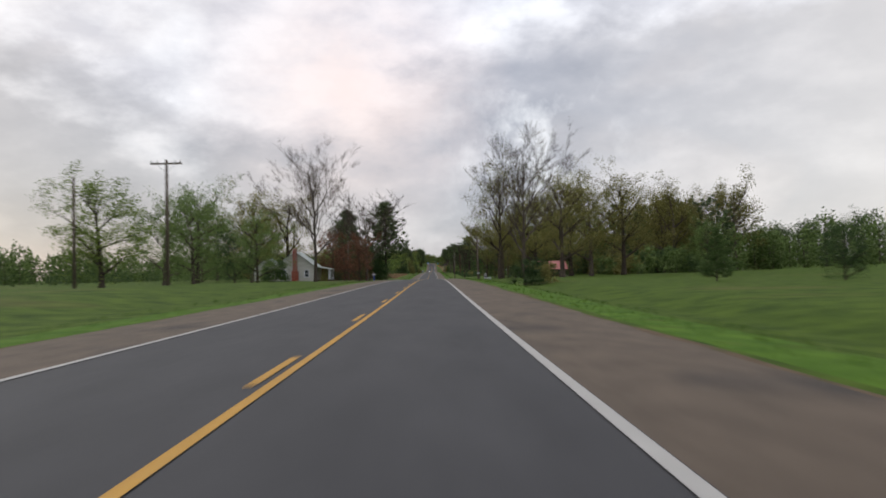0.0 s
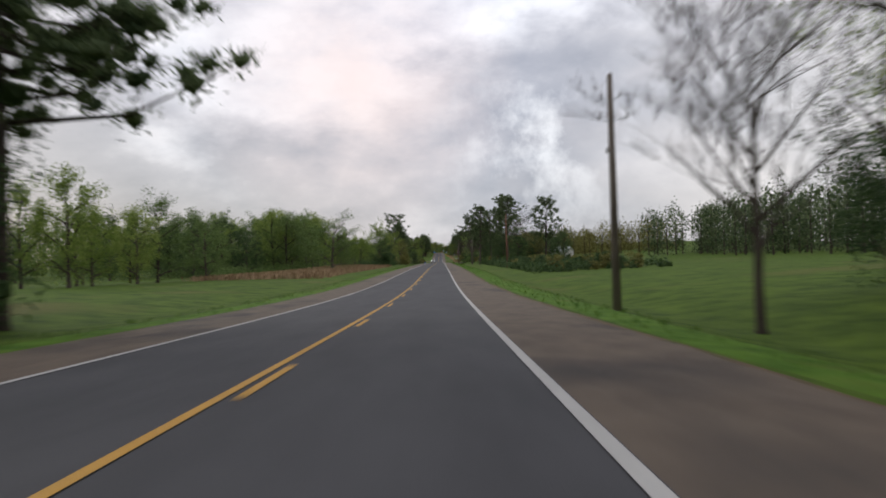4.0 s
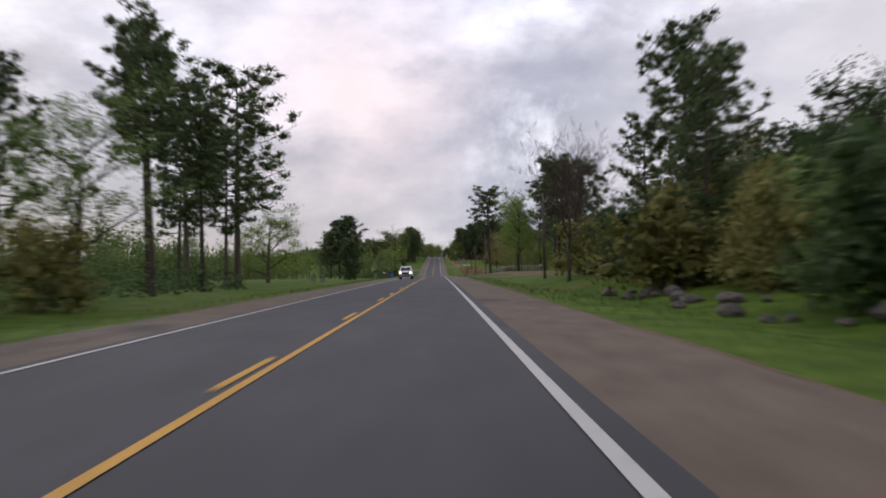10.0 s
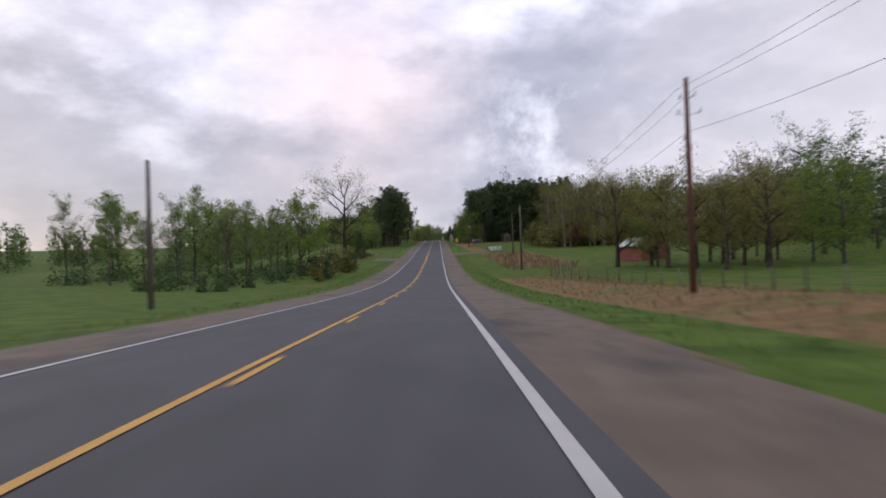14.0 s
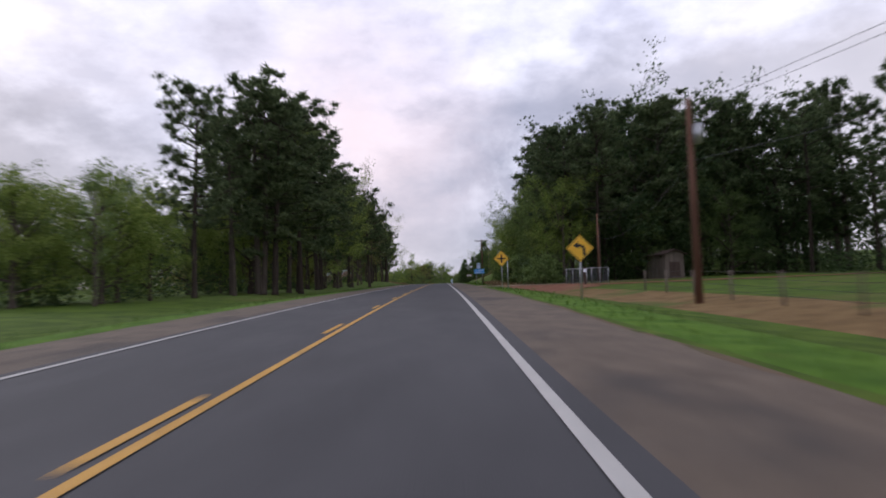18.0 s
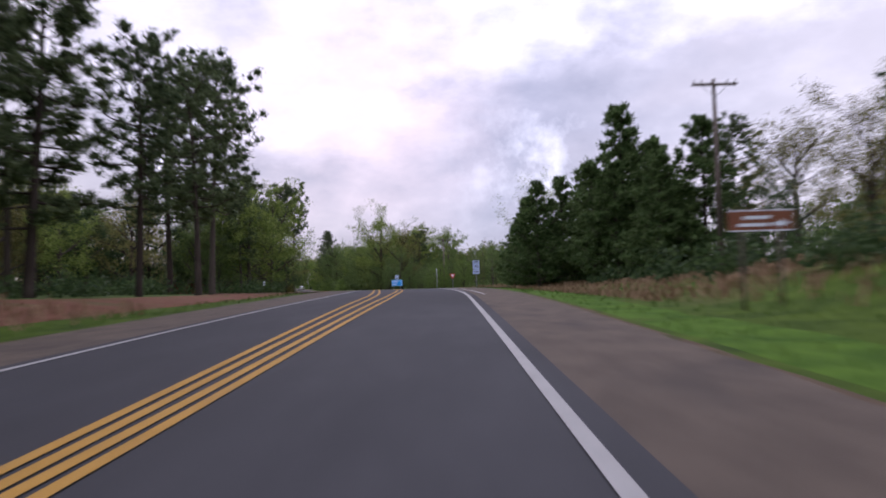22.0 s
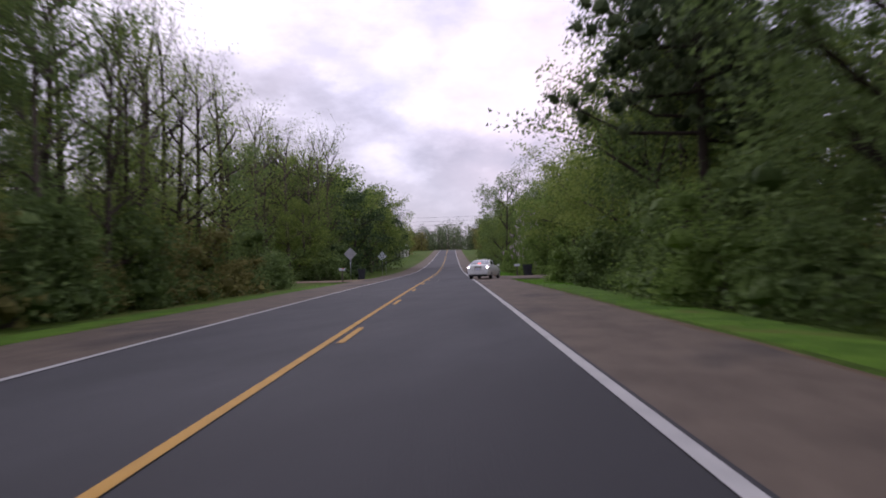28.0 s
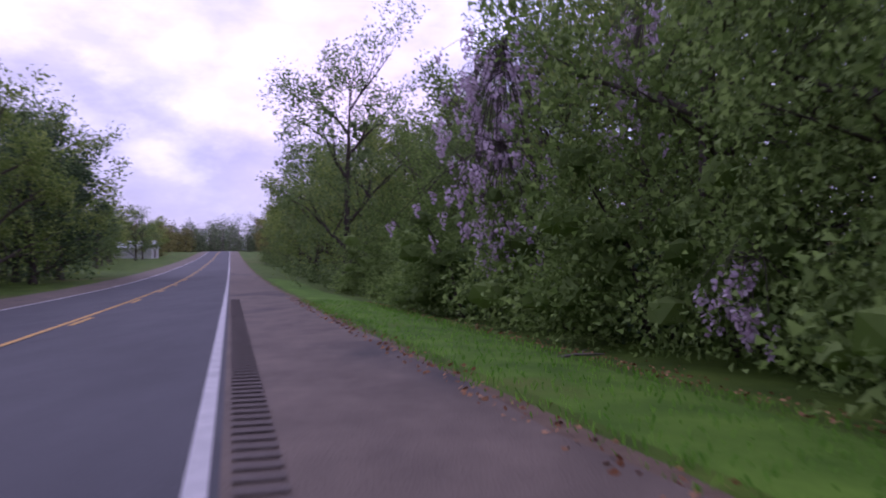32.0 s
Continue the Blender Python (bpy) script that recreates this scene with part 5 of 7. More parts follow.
tufts(STRAW, ((330, 480, -13.5, -32, 4.5, 0.35, 0.8), (790, 884, 11, 19, 6, 0.08, 0.3), (976, 1002, -14, -21, 8, 0.3, 0.8), (905, 1000, 13.5, 24, 3.0, 0.3, 0.9), (1107, 1140, 10.5, 14.5, 3.0, 0.3, 0.7), (1225, 1268, 11.5, 16, 3.0, 0.25, 0.6), (1262, 1317, 9.8, 17, 12, 0.12, 0.42), (1140, 1180, 11, 15, 6, 0.25, 0.6), (1240, 1262, -8, -13, 3.0, 0.25, 0.6), (1345, 1380, 20, 34, 2.0, 0.3, 0.8)), 63, "broom_sedge", "standing orange-brown dry broom grass")
tufts(VERGE, ((-10, 1400, 6.9, 9.6, 5, 0.08, 0.2), (-10, 1400, -6.9, -9.6, 4, 0.08, 0.2), (500, 620, 9.6, 16, 3, 0.08, 0.2), (1170, 1262, 9.6, 18, 4, 0.1, 0.25)), 164, "roadside_grass", "uneven tufts of roadside grass on the verges")
tufts(BLADE, ((1545, 1610, 6.4, 9.8, 60, 0.04, 0.13), (1380, 1545, 6.5, 8.0, 8, 0.04, 0.11), (1545, 1600, -6.6, -8.6, 14, 0.04, 0.11)), 64, "verge_grass", "short green grass blades along the verges")


def wisteria(s, o, low, high, spread, count, seed):
    """Hanging lilac blossom over the branches of its host trees."""
    r, rng = random.Random(seed), np.random.default_rng(seed)
    root = thing("wisteria", "lilac wisteria blossom hanging through the trees", "wisteria", "wisteria vines")
    cs, ds = [], []
    vine = Build()
    base = ground_at(s, o + 1.2)
    top = ground_at(s, o, high)
    vine.tube([base, base.lerp(top, 0.4) + Vector((0.5, 0.2, 0)), top], [0.06, 0.045, 0.02], 6)
    for i in range(count):
        p = ground_at(s + r.gauss(0, spread), o + r.gauss(0, spread * 0.5) - 0.4, r.uniform(low, high))
        vine.tube([p, top.lerp(p, 0.6) + Vector((0, 0, 0.4)), top], [0.008, 0.012, 0.015], 3, False)
        n = 26
        u = rng.uniform(0, 1, n)
        a = rng.uniform(0, 6.283, n)
        w = 0.13 * (1.1 - u)
        cs.append(np.stack((p.x + np.cos(a) * w, p.y + np.sin(a) * w, p.z - u * r.uniform(0.35, 0.65)), 1))
        ds.append(np.stack((np.cos(a), np.sin(a), -np.ones(n)), 1))
    part("vine", vine.mesh("vine", BARK), root)
    part("blossom", card_mesh("blossom", np.concatenate(cs), np.concatenate(ds), 0.13, 0.09, BLOSSOM, rng), root)


wisteria(1600, 11.6, 1.9, 5.4, 1.5, 64, 71)
wisteria(1601.5, 12.2, 4.0, 8.6, 1.7, 80, 72)
wisteria(1604, 13.2, 6.0, 9.5, 1.3, 45, 73)
plant("green", 1628, 10.8, 16, 1.0, 1, 0.75)
plant("bare", 1608, 17.5, 13, 0.4, 0, 0.9)
wisteria(1595, 13.5, 4.5, 7.5, 1.0, 30, 74)
wisteria(1589.0, 12.0, 0.9, 1.9, 0.5, 14, 75)
undergrowth(LEAF_DARK, ((1405, 1563, -11, -15, 2.4, 1.2, 3.2), (1579, 1600, -10, -14, 2.2, 1.2, 3.2), (1440, 1556, 11, 15, 2.4, 1.2, 3.4)), 67, size=0.2, cards=90)
undergrowth(LEAF_GREEN, ((1405, 1563, -9.3, -12, 2.4, 0.8, 2.4), (1579, 1600, -9.4, -13, 2.4, 0.8, 2.4), (1418, 1442, 12, 15, 2.0, 0.8, 2.8), (1440, 1556, 9.2, 12, 2.0, 0.8, 2.8)), 68, size=0.18, cards=110)
undergrowth(LEAF_FRESH, ((1579, 1626, 10.6, 14, 2.2, 0.8, 2.8),), 65, size=0.13, cards=190)
undergrowth(LEAF_DARK, ((1579, 1626, 12.2, 15, 2.0, 1.5, 4.0),), 66, size=0.15, cards=170)

# ---- materials of things ----
WOOD = material("weathered_wood", (0.09, 0.07, 0.055), (0.19, 0.155, 0.125), 0.9, 2, 8, 0.6, 20, stretch=(1, 1, 0.2), per_object=0.4)
RED_WOOD = material("treated_pole_wood", (0.11, 0.055, 0.035), (0.2, 0.10, 0.065), 0.9, 2, 8, 0.6, 20, stretch=(1, 1, 0.2), per_object=0.3)
STEEL = material("galvanised_steel", (0.32, 0.33, 0.34), (0.48, 0.49, 0.50), 0.45, 3, 6, metal=0.8)
WIRE = material("cable", (0.05, 0.05, 0.055), (0.09, 0.09, 0.1), 0.6, 1)
CERAMIC = material("insulator_glaze", (0.25, 0.24, 0.24), (0.4, 0.38, 0.37), 0.25, 4)
SIGN_YELLOW = material("yellow_sign_sheeting", (0.78, 0.43, 0.03), (0.90, 0.52, 0.05), 0.45, 1.5)
# White plates and writing, with blue light thrown back painted into the base colour.
SIGN_LIT = material("blue_lit_white_sheeting", (0.55, 0.68, 0.95), (0.64, 0.76, 0.98), 0.4, 1.5)
SIGN_WHITE = material("white_sign_sheeting", (0.78, 0.82, 0.90), (0.86, 0.89, 0.95), 0.4, 1.5)
# Green guide sign panel: the blue light thrown back is put into its colour.
SIGN_GREEN_LIT_BLUE = material("blue_sign_sheeting", (0.02, 0.33, 0.82), (0.04, 0.40, 0.90), 0.4, 1.0)
SIGN_BROWN = material("brown_sign_sheeting", (0.20, 0.075, 0.04), (0.28, 0.11, 0.06), 0.45, 1.5)
SIGN_RED = material("red_sign_sheeting", (0.55, 0.05, 0.05), (0.68, 0.08, 0.08), 0.4, 1.5)
SIGN_BLACK = material("black_sign_film", (0.015, 0.015, 0.016), (0.03, 0.03, 0.03), 0.5, 2)
SIGN_GREY = material("bare_sign_back", (0.26, 0.26, 0.27), (0.38, 0.38, 0.39), 0.5, 2, metal=0.5)
SIDING = material("white_siding", (0.40, 0.39, 0.36), (0.54, 0.53, 0.49), 0.8, 1.2, 7, 0.25, 12, stretch=(0.3, 0.3, 3), stain=(0.4, 0.38, 0.33), stain_scale=0.5, stain_from=0.6)
TIN = material("pale_tin_roof", (0.36, 0.40, 0.37), (0.52, 0.55, 0.52), 0.55, 1.0, 7, stain=(0.32, 0.28, 0.22), stain_scale=0.4, stain_from=0.62, metal=0.2)
RED_TIN = material("red_tin_roof", (0.34, 0.10, 0.09), (0.46, 0.16, 0.15), 0.5, 1.0, 7, stain=(0.28, 0.12, 0.10), stain_scale=0.4)
BRICK = material("red_brick", (0.24, 0.055, 0.035), (0.36, 0.10, 0.065), 0.9, 3.5, 7, 0.4, 10, per_object=0.5)
MORTAR = material("grey_mortar", (0.25, 0.23, 0.2), (0.35, 0.32, 0.29), 0.95, 4)
DARK_BOARD = material("dark_boards", (0.045, 0.03, 0.024), (0.10, 0.07, 0.055), 0.9, 2, 7, 0.4, 15, stretch=(3, 3, 0.3))
RED_BOARD = material("faded_red_boards", (0.20, 0.055, 0.04), (0.30, 0.09, 0.07), 0.9, 2, 7, 0.4, 15, stretch=(3, 3, 0.3))
CONCRETE = material("pale_concrete", (0.34, 0.31, 0.27), (0.48, 0.45, 0.40), 0.9, 2, 8, 0.4, 20, stain=(0.22, 0.19, 0.16), stain_scale=0.8)
CAR_WHITE = material("white_car_paint", (0.70, 0.70, 0.68), (0.78, 0.78, 0.76), 0.3, 0.6, 3, spec=0.5, coat=0.8)
CAR_SILVER = material("silver_car_paint", (0.40, 0.40, 0.39), (0.50, 0.50, 0.49), 0.35, 0.6, 3, metal=0.35, spec=0.5, coat=0.8)
GLASS = material("tinted_car_glass", (0.012, 0.014, 0.016), (0.03, 0.033, 0.036), 0.08, 0.5, spec=0.6)
# The sky's reflection in the rear window is put into this paler base colour.
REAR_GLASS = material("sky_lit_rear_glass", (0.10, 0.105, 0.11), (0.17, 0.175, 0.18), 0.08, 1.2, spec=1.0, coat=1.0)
RUBBER = material("tyre_rubber", (0.012, 0.012, 0.012), (0.03, 0.03, 0.03), 0.9, 6)
ALLOY = material("alloy_rim", (0.35, 0.35, 0.36), (0.5, 0.5, 0.51), 0.35, 4, metal=0.8)
TRIM = material("black_trim", (0.018, 0.018, 0.018), (0.035, 0.035, 0.035), 0.6, 4)
CHROME = material("chrome_trim", (0.6, 0.6, 0.6), (0.75, 0.75, 0.75), 0.15, 3, metal=1.0)
LAMP_RED = glow("lit_tail_lamp", (1.0, 0.10, 0.06), 1.6)
LAMP_WHITE = glow("lit_lamp", (1.0, 0.97, 0.95), 5.0)
LENS_RED = material("red_lamp_lens", (0.35, 0.02, 0.015), (0.45, 0.03, 0.02), 0.2, 3, spec=0.5)
PLATE = material("plate_sheeting", (0.6, 0.62, 0.66), (0.7, 0.72, 0.75), 0.5, 2)
BIN_BLACK = material("black_bin_plastic", (0.015, 0.016, 0.02), (0.035, 0.037, 0.045), 0.6, 3)
BIN_BLUE = material("blue_bin_plastic", (0.02, 0.09, 0.36), (0.04, 0.14, 0.48), 0.55, 3)
BOX_METAL = material("mailbox_metal", (0.36, 0.37, 0.39), (0.52, 0.53, 0.55), 0.4, 3, metal=0.4)
WINDOW = material("dark_window_glass", (0.02, 0.022, 0.026), (0.05, 0.055, 0.06), 0.1, 0.5, spec=0.6)
BLUE_PAINT = material("blue_paint", (0.05, 0.09, 0.40), (0.08, 0.14, 0.5), 0.5, 3)
ROCK = material("grey_rock", (0.06, 0.052, 0.045), (0.15, 0.132, 0.115), 0.95, 3, 8, 0.7, 12)
# Pinkish wall colour of the cabin among the pines.
STRIPE_RED = material("lamp_lit_pane", (0.55, 0.30, 0.28), (0.65, 0.36, 0.34), 0.4, 1)


def box_part(name, size, at, mat, parent, label="", bevel=0.0, turn=None):
    b = Build()
    b.box(size, (0, 0, 0), None)
    me = b.mesh(name, mat)
    if bevel:
        bm = bmesh.new()
        bm.from_mesh(me)
        bmesh.ops.bevel(bm, geom=bm.edges[:], offset=bevel, segments=2, affect="EDGES")
        bm.to_mesh(me)
        bm.free()
    ob = part(name, me, parent, label)
    ob.matrix_basis = Matrix.Translation(at) @ (turn or Matrix.Identity(4))
    return ob


def tube_part(name, points, radii, mat, parent, sides=8, label=""):
    b = Build()
    b.tube(points, radii if hasattr(radii, "__len__") else [radii] * len(points), sides)
    return part(name, b.mesh(name, mat, True), parent, label)


def plate_part(name, outline, thick, mat, parent, y=0.0, label=""):
    """A flat plate in the x, z plane, extruded back from y."""
    b = Build()
    n = len(outline)
    b.v = [(x, y, z) for x, z in outline] + [(x, y + thick, z) for x, z in outline]
    b.f = [tuple(range(n)), tuple(range(2 * n - 1, n - 1, -1))] + [(i, n + i, n + (i + 1) % n, (i + 1) % n) for i in range(n)]
    return part(name, b.mesh(name, mat), parent, label)


def rounded(w, h, cx=0.0, cz=0.0, r=0.05, n=4):
    pts = []
    for sx, sz, a0 in ((1, 1, 0), (-1, 1, 90), (-1, -1, 180), (1, -1, 270)):
        for i in range(n + 1):
            a = radians(a0 + 90 * i / n)
            pts.append((cx + sx * (w / 2 - r) + r * math.cos(a), cz + sz * (h / 2 - r) + r * math.sin(a)))
    return pts


def text_part(name, body, size, at, mat, parent, label=""):
    cu = bpy.data.curves.new(name, "FONT")
    cu.body, cu.size, cu.align_x, cu.align_y, cu.extrude = body, size, "CENTER", "CENTER", 0.003
    tmp = bpy.data.objects.new(name, cu)
    scene.collection.objects.link(tmp)
    me = bpy.data.meshes.new_from_object(tmp.evaluated_get(bpy.context.evaluated_depsgraph_get()))
    bpy.data.objects.remove(tmp)
    me.materials.clear()
    me.materials.append(mat)
    ob = part(name, me, parent, label)
    ob.matrix_basis = Matrix.Translation(at) @ pose(0, 0, 0, 90, 0, 0)
    return ob


def stand(root, s, o, turn=0.0, up=0.0, on_road=False):
    """Sets a thing down at s, o, facing back along the road, turned by so many degrees."""
    p = road(s, o, up) if on_road else ground_at(s, o, up)
    root.matrix_basis = Matrix.Translation(p) @ pose(0, 0, 0, 0, 0, math.degrees(heading(s)) + turn)
    return root


# ---- utility poles and lines ----
def utility_pole(s, o, h, style, lean=0.0, mat=None, lamp=False):
    root = thing("utility_pole", {"plain": "tall weathered wooden utility pole with insulators", "cross": "wooden utility pole with a single crossarm", "double": "wooden utility pole with two braced side arms", "bare": "plain brown wooden utility pole"}[style], "utility pole", "utility poles")
    tube_part("pole", [(0, 0, -0.4), (0, 0, h * 0.5), (0, 0, h)], [0.17, 0.14, 0.10], mat or WOOD, root, 10)
    if style == "cross":
        box_part("crossarm", (2.6, 0.12, 0.14), (0, -0.14, h - 0.35), WOOD, root)
        for x in (-1.2, -0.75, 0.75, 1.2):
            tube_part("insulator", [(x, -0.14, h - 0.28), (x, -0.14, h - 0.06)], [0.05, 0.03], CERAMIC, root)
        for x in (-1, 1):
            tube_part("brace", [(x * 0.8, -0.15, h - 0.38), (0, -0.13, h - 1.1)], 0.02, STEEL, root, 5)
    elif style == "double":
        for z in (h - 0.35, h - 1.5):
            box_part("side_arm", (2.3, 0.12, 0.14), (-1.0, -0.14, z), WOOD, root)
            for x in (-2.0, -1.1):
                tube_part("insulator", [(x, -0.14, z + 0.07), (x, -0.14, z + 0.28)], [0.05, 0.03], CERAMIC, root)
        for x in (-0.75, -1.5):
            tube_part("tie_rod", [(x, -0.14, h - 0.4), (x, -0.14, h - 1.45)], 0.015, STEEL, root, 5)
        tube_part("brace", [(-1.3, -0.15, h - 1.55), (0, -0.13, h - 2.9)], 0.04, WOOD, root, 5)
    elif style == "plain":
        for z, x in ((h - 0.9, 0.35), (h - 1.0, -0.35), (h - 1.7, 0.6), (h - 1.75, -0.45), (h - 3.0, -0.2)):
            tube_part("bracket", [(0, -0.05, z - 0.1), (x, -0.1, z)], 0.02, STEEL, root, 5)
            tube_part("insulator", [(x, -0.1, z - 0.02), (x, -0.1, z + 0.2)], [0.05, 0.03], CERAMIC, root, 6)
    if lamp:
        tube_part("transformer", [(0.28, -0.1, h - 1.9), (0.28, -0.1, h - 1.1)], 0.2, STEEL, root, 12)
    stand(root, s, o)
    root.matrix_basis = root.matrix_basis @ pose(0, 0, 0, 0, lean, 0)
    return root


POLES = ((376, 15, 10.2, "plain"), (484, 12.7, 9.2, "plain"), (548, 9.6, 7.8, "bare"), (650, 14.2, 9.4, "plain"), (762.8, 14.5, 10.2, "double"), (826, 14.9, 10.4, "plain"), (905, 15, 9.5, "bare"), (965, 19.5, 9.5, "bare"), (1045, 12.8, 8.4, "bare"), (1106, 21, 8.0, "bare"), (1167, 10.4, 8.8, "cross"), (1252, 20.4, 10.0, "cross"), (1278, 18.4, 11.2, "cross"))
for row in POLES:
    utility_pole(*row, lamp=row[0] in (1045,), mat=RED_WOOD if row[0] in (1106, 376, 826, 1045, 1167) else None)
utility_pole(71, -30, 10, "bare")
utility_pole(66, -20, 10.5, "cross")
utility_pole(168, 11.6, 11.6, "cross")
utility_pole(178, -17, 9, "bare")
utility_pole(831.6, -13.1, 8.2, "bare")
utility_pole(1396, 21.5, 11, "cross")
utility_pole(255, 9.0, 9, "plain")


def cable(a, b, sag, group="overhead cables"):
    pts = []
    for i in range(13):
        t = i / 12
        p = a.lerp(b, t)
        p.z -= sag * 4 * t * (1 - t)
        pts.append(p)
    bd = Build()
    bd.tube(pts, [0.009] * 13, 4, False)
    return tagged(new("overhead_cable", bd.mesh("overhead_cable", WIRE)), "thin dark overhead cable strung between poles", "cable", group)


for (s0, o0, h0, k0), (s1, o1, h1, k1) in zip(POLES[:-1], POLES[1:]):
    if s0 in (376, 484, 548, 1252):
        continue
    for dx, dz in ((-0.45, 0.5), (0.45, 0.5), (0.0, 2.6)):
        cable(ground_at(s0, o0 + dx, h0 - dz), ground_at(s1, o1 + dx, h1 - dz), 1.0 + (s1 - s0) * 0.006)
for k in range(3):
    cable(road(1592, -34, 7.0 - 0.45 * k), road(1588, 36, 6.9 - 0.45 * k), 0.35)


# ---- road signs ----
def diamond_sign(s, o, kind, size=0.92, up=1.75, turn=0.0):
    names = {"curve": "yellow diamond warning sign with a black curved arrow", "crossroad": "yellow diamond warning sign with a black cross", "back": "bare grey back of a diamond road sign on a steel post", "frame": "pale diamond sign with a grey square outline"}
    root = thing("warning_sign", names[kind], "road sign", "diamond road signs")
    d = size * 0.707
    cz = up + d
    face = {"back": SIGN_GREY, "frame": SIGN_WHITE}.get(kind, SIGN_YELLOW)
    plate_part("panel", [(0, cz - d), (d, cz), (0, cz + d), (-d, cz)], 0.012, face, root, -0.05)
    tube_part("post", [(0, 0, -0.3), (0, 0, cz + 0.25)], 0.035, STEEL, root, 6)
    if kind != "back":
        rim = 0.05
        for i in range(4):
            a, b = [(0, -d), (d, 0), (0, d), (-d, 0)][i], [(d, 0), (0, d), (-d, 0), (0, -d)][i]
            q = 0.93
            plate_part("border", [(a[0] * q, cz + a[1] * q), (b[0] * q, cz + b[1] * q), (b[0] * (q - 0.05), cz + b[1] * (q - 0.05)), (a[0] * (q - 0.05), cz + a[1] * (q - 0.05))], 0.003, SIGN_BLACK if kind != "frame" else SIGN_GREY, root, -0.054)
    if kind == "crossroad":
        plate_part("upright_bar", rounded(0.13, 0.72, 0, cz, 0.01), 0.004, SIGN_BLACK, root, -0.056)
        plate_part("cross_bar", rounded(0.72, 0.13, 0, cz, 0.01), 0.004, SIGN_BLACK, root, -0.061)
        tube_part("post", [(0.5, 0.1, -0.3), (0.5, 0.1, up + 0.6)], 0.035, STEEL, root, 6)
    elif kind == "curve":
        pts = [(0.14, -0.36), (0.26, -0.36), (0.24, 0.02), (0.12, 0.16), (-0.08, 0.2), (-0.08, 0.3), (-0.32, 0.13), (-0.08, -0.03), (-0.08, 0.08), (0.06, 0.05), (0.12, -0.04)]
        plate_part("arrow", [(x, cz + z) for x, z in pts], 0.004, SIGN_BLACK, root, -0.056)
    elif kind == "frame":
        for x, z, w, h in ((0, 0.2, 0.46, 0.06), (0, -0.2, 0.46, 0.06), (-0.2, 0, 0.06, 0.34), (0.2, 0, 0.06, 0.34)):
            plate_part("outline_bar", rounded(w, h, x, cz + z, 0.01), 0.004, SIGN_BLACK, root, -0.056 - abs(x) * 0.01)
        tube_part("post", [(0.55, 0.1, -0.3), (0.55, 0.1, up + 0.4)], 0.035, STEEL, root, 6)
    return stand(root, s, o, turn)


diamond_sign(1050, 9.0, "curve", 0.92, 1.75)
diamond_sign(1080, 7.6, "crossroad", 0.95, 1.92)
diamond_sign(1579, -8.1, "back", 0.92, 2.0)
diamond_sign(1617, -8.3, "frame", 1.0, 2.0)


def guide_sign(s, o, width, height, up, lines, crest, label, turn=0.0):
    root = thing("guide_sign", label, "road sign", "guide signs")
    for x in (-0.3 * width, 0.3 * width):
        tube_part("post", [(x, 0.06, -0.3), (x, 0.06, up + height)], 0.05, STEEL, root, 8)
    panel = plate_part("panel", rounded(width, height, 0, up + height / 2, 0.08), 0.02, SIGN_GREEN_LIT_BLUE, root, 0.0)
    b = Build()
    for w, h, x, z in ((width - 0.06, 0.025, 0, up + 0.035), (width - 0.06, 0.025, 0, up + height - 0.035), (0.025, height - 0.1, -width / 2 + 0.035, up + height / 2), (0.025, height - 0.1, width / 2 - 0.035, up + height / 2)):
        b.box((w, 0.004, h), (x, -0.003, z))
    part("border", b.mesh("border", SIGN_LIT), panel)
    for x, z, w, h in lines:
        plate_part("line_of_writing", rounded(w, h, x, up + z, 0.03), 0.004, SIGN_LIT, panel, -0.005)
    z = up + height + 0.06
    for kind, w, h, words in crest:
        plate = plate_part("route_plate", rounded(w, h, crest_x, z + h / 2, 0.05), 0.015, SIGN_LIT, root, 0.0)
        if words:
            text_part("lettering", words, h * 0.62, (crest_x, -0.005, z + h / 2), SIGN_BLACK, plate)
        else:
            plate_part("line_of_writing", rounded(w * 0.66, h * 0.3, crest_x, z + h / 2, 0.02), 0.003, SIGN_BLACK, plate, -0.004)
        tube_part("post", [(crest_x, 0.06, z - 0.3), (crest_x, 0.06, z + h)], 0.03, STEEL, root, 6)
        z += h + 0.03
    return stand(root, s, o, turn)


crest_x = -0.1
guide_sign(1151, 9.0, 1.75, 0.82, 1.85, ((-0.52, 0.55, 0.16, 0.22), (0.22, 0.56, 0.98, 0.16), (-0.12, 0.24, 1.1, 0.16), (0.64, 0.24, 0.22, 0.14)), (("shield", 0.62, 0.5, "35"), ("plate", 0.6, 0.42, "JCT")), "blue-lit guide sign with a route 35 plate on steel posts")
crest_x = 0.0
guide_sign(1387, 9.6, 2.15, 1.2, 1.35, ((-0.3, 0.95, 1.35, 0.16), (-0.42, 0.6, 1.1, 0.16), (-0.5, 0.25, 0.95, 0.16), (0.85, 0.95, 0.26, 0.14), (0.85, 0.6, 0.26, 0.14), (0.85, 0.25, 0.26, 0.14)), (("shield", 0.62, 0.55, ""), ("plate", 0.6, 0.28, "")), "blue-lit distance sign with three lines of white writing")


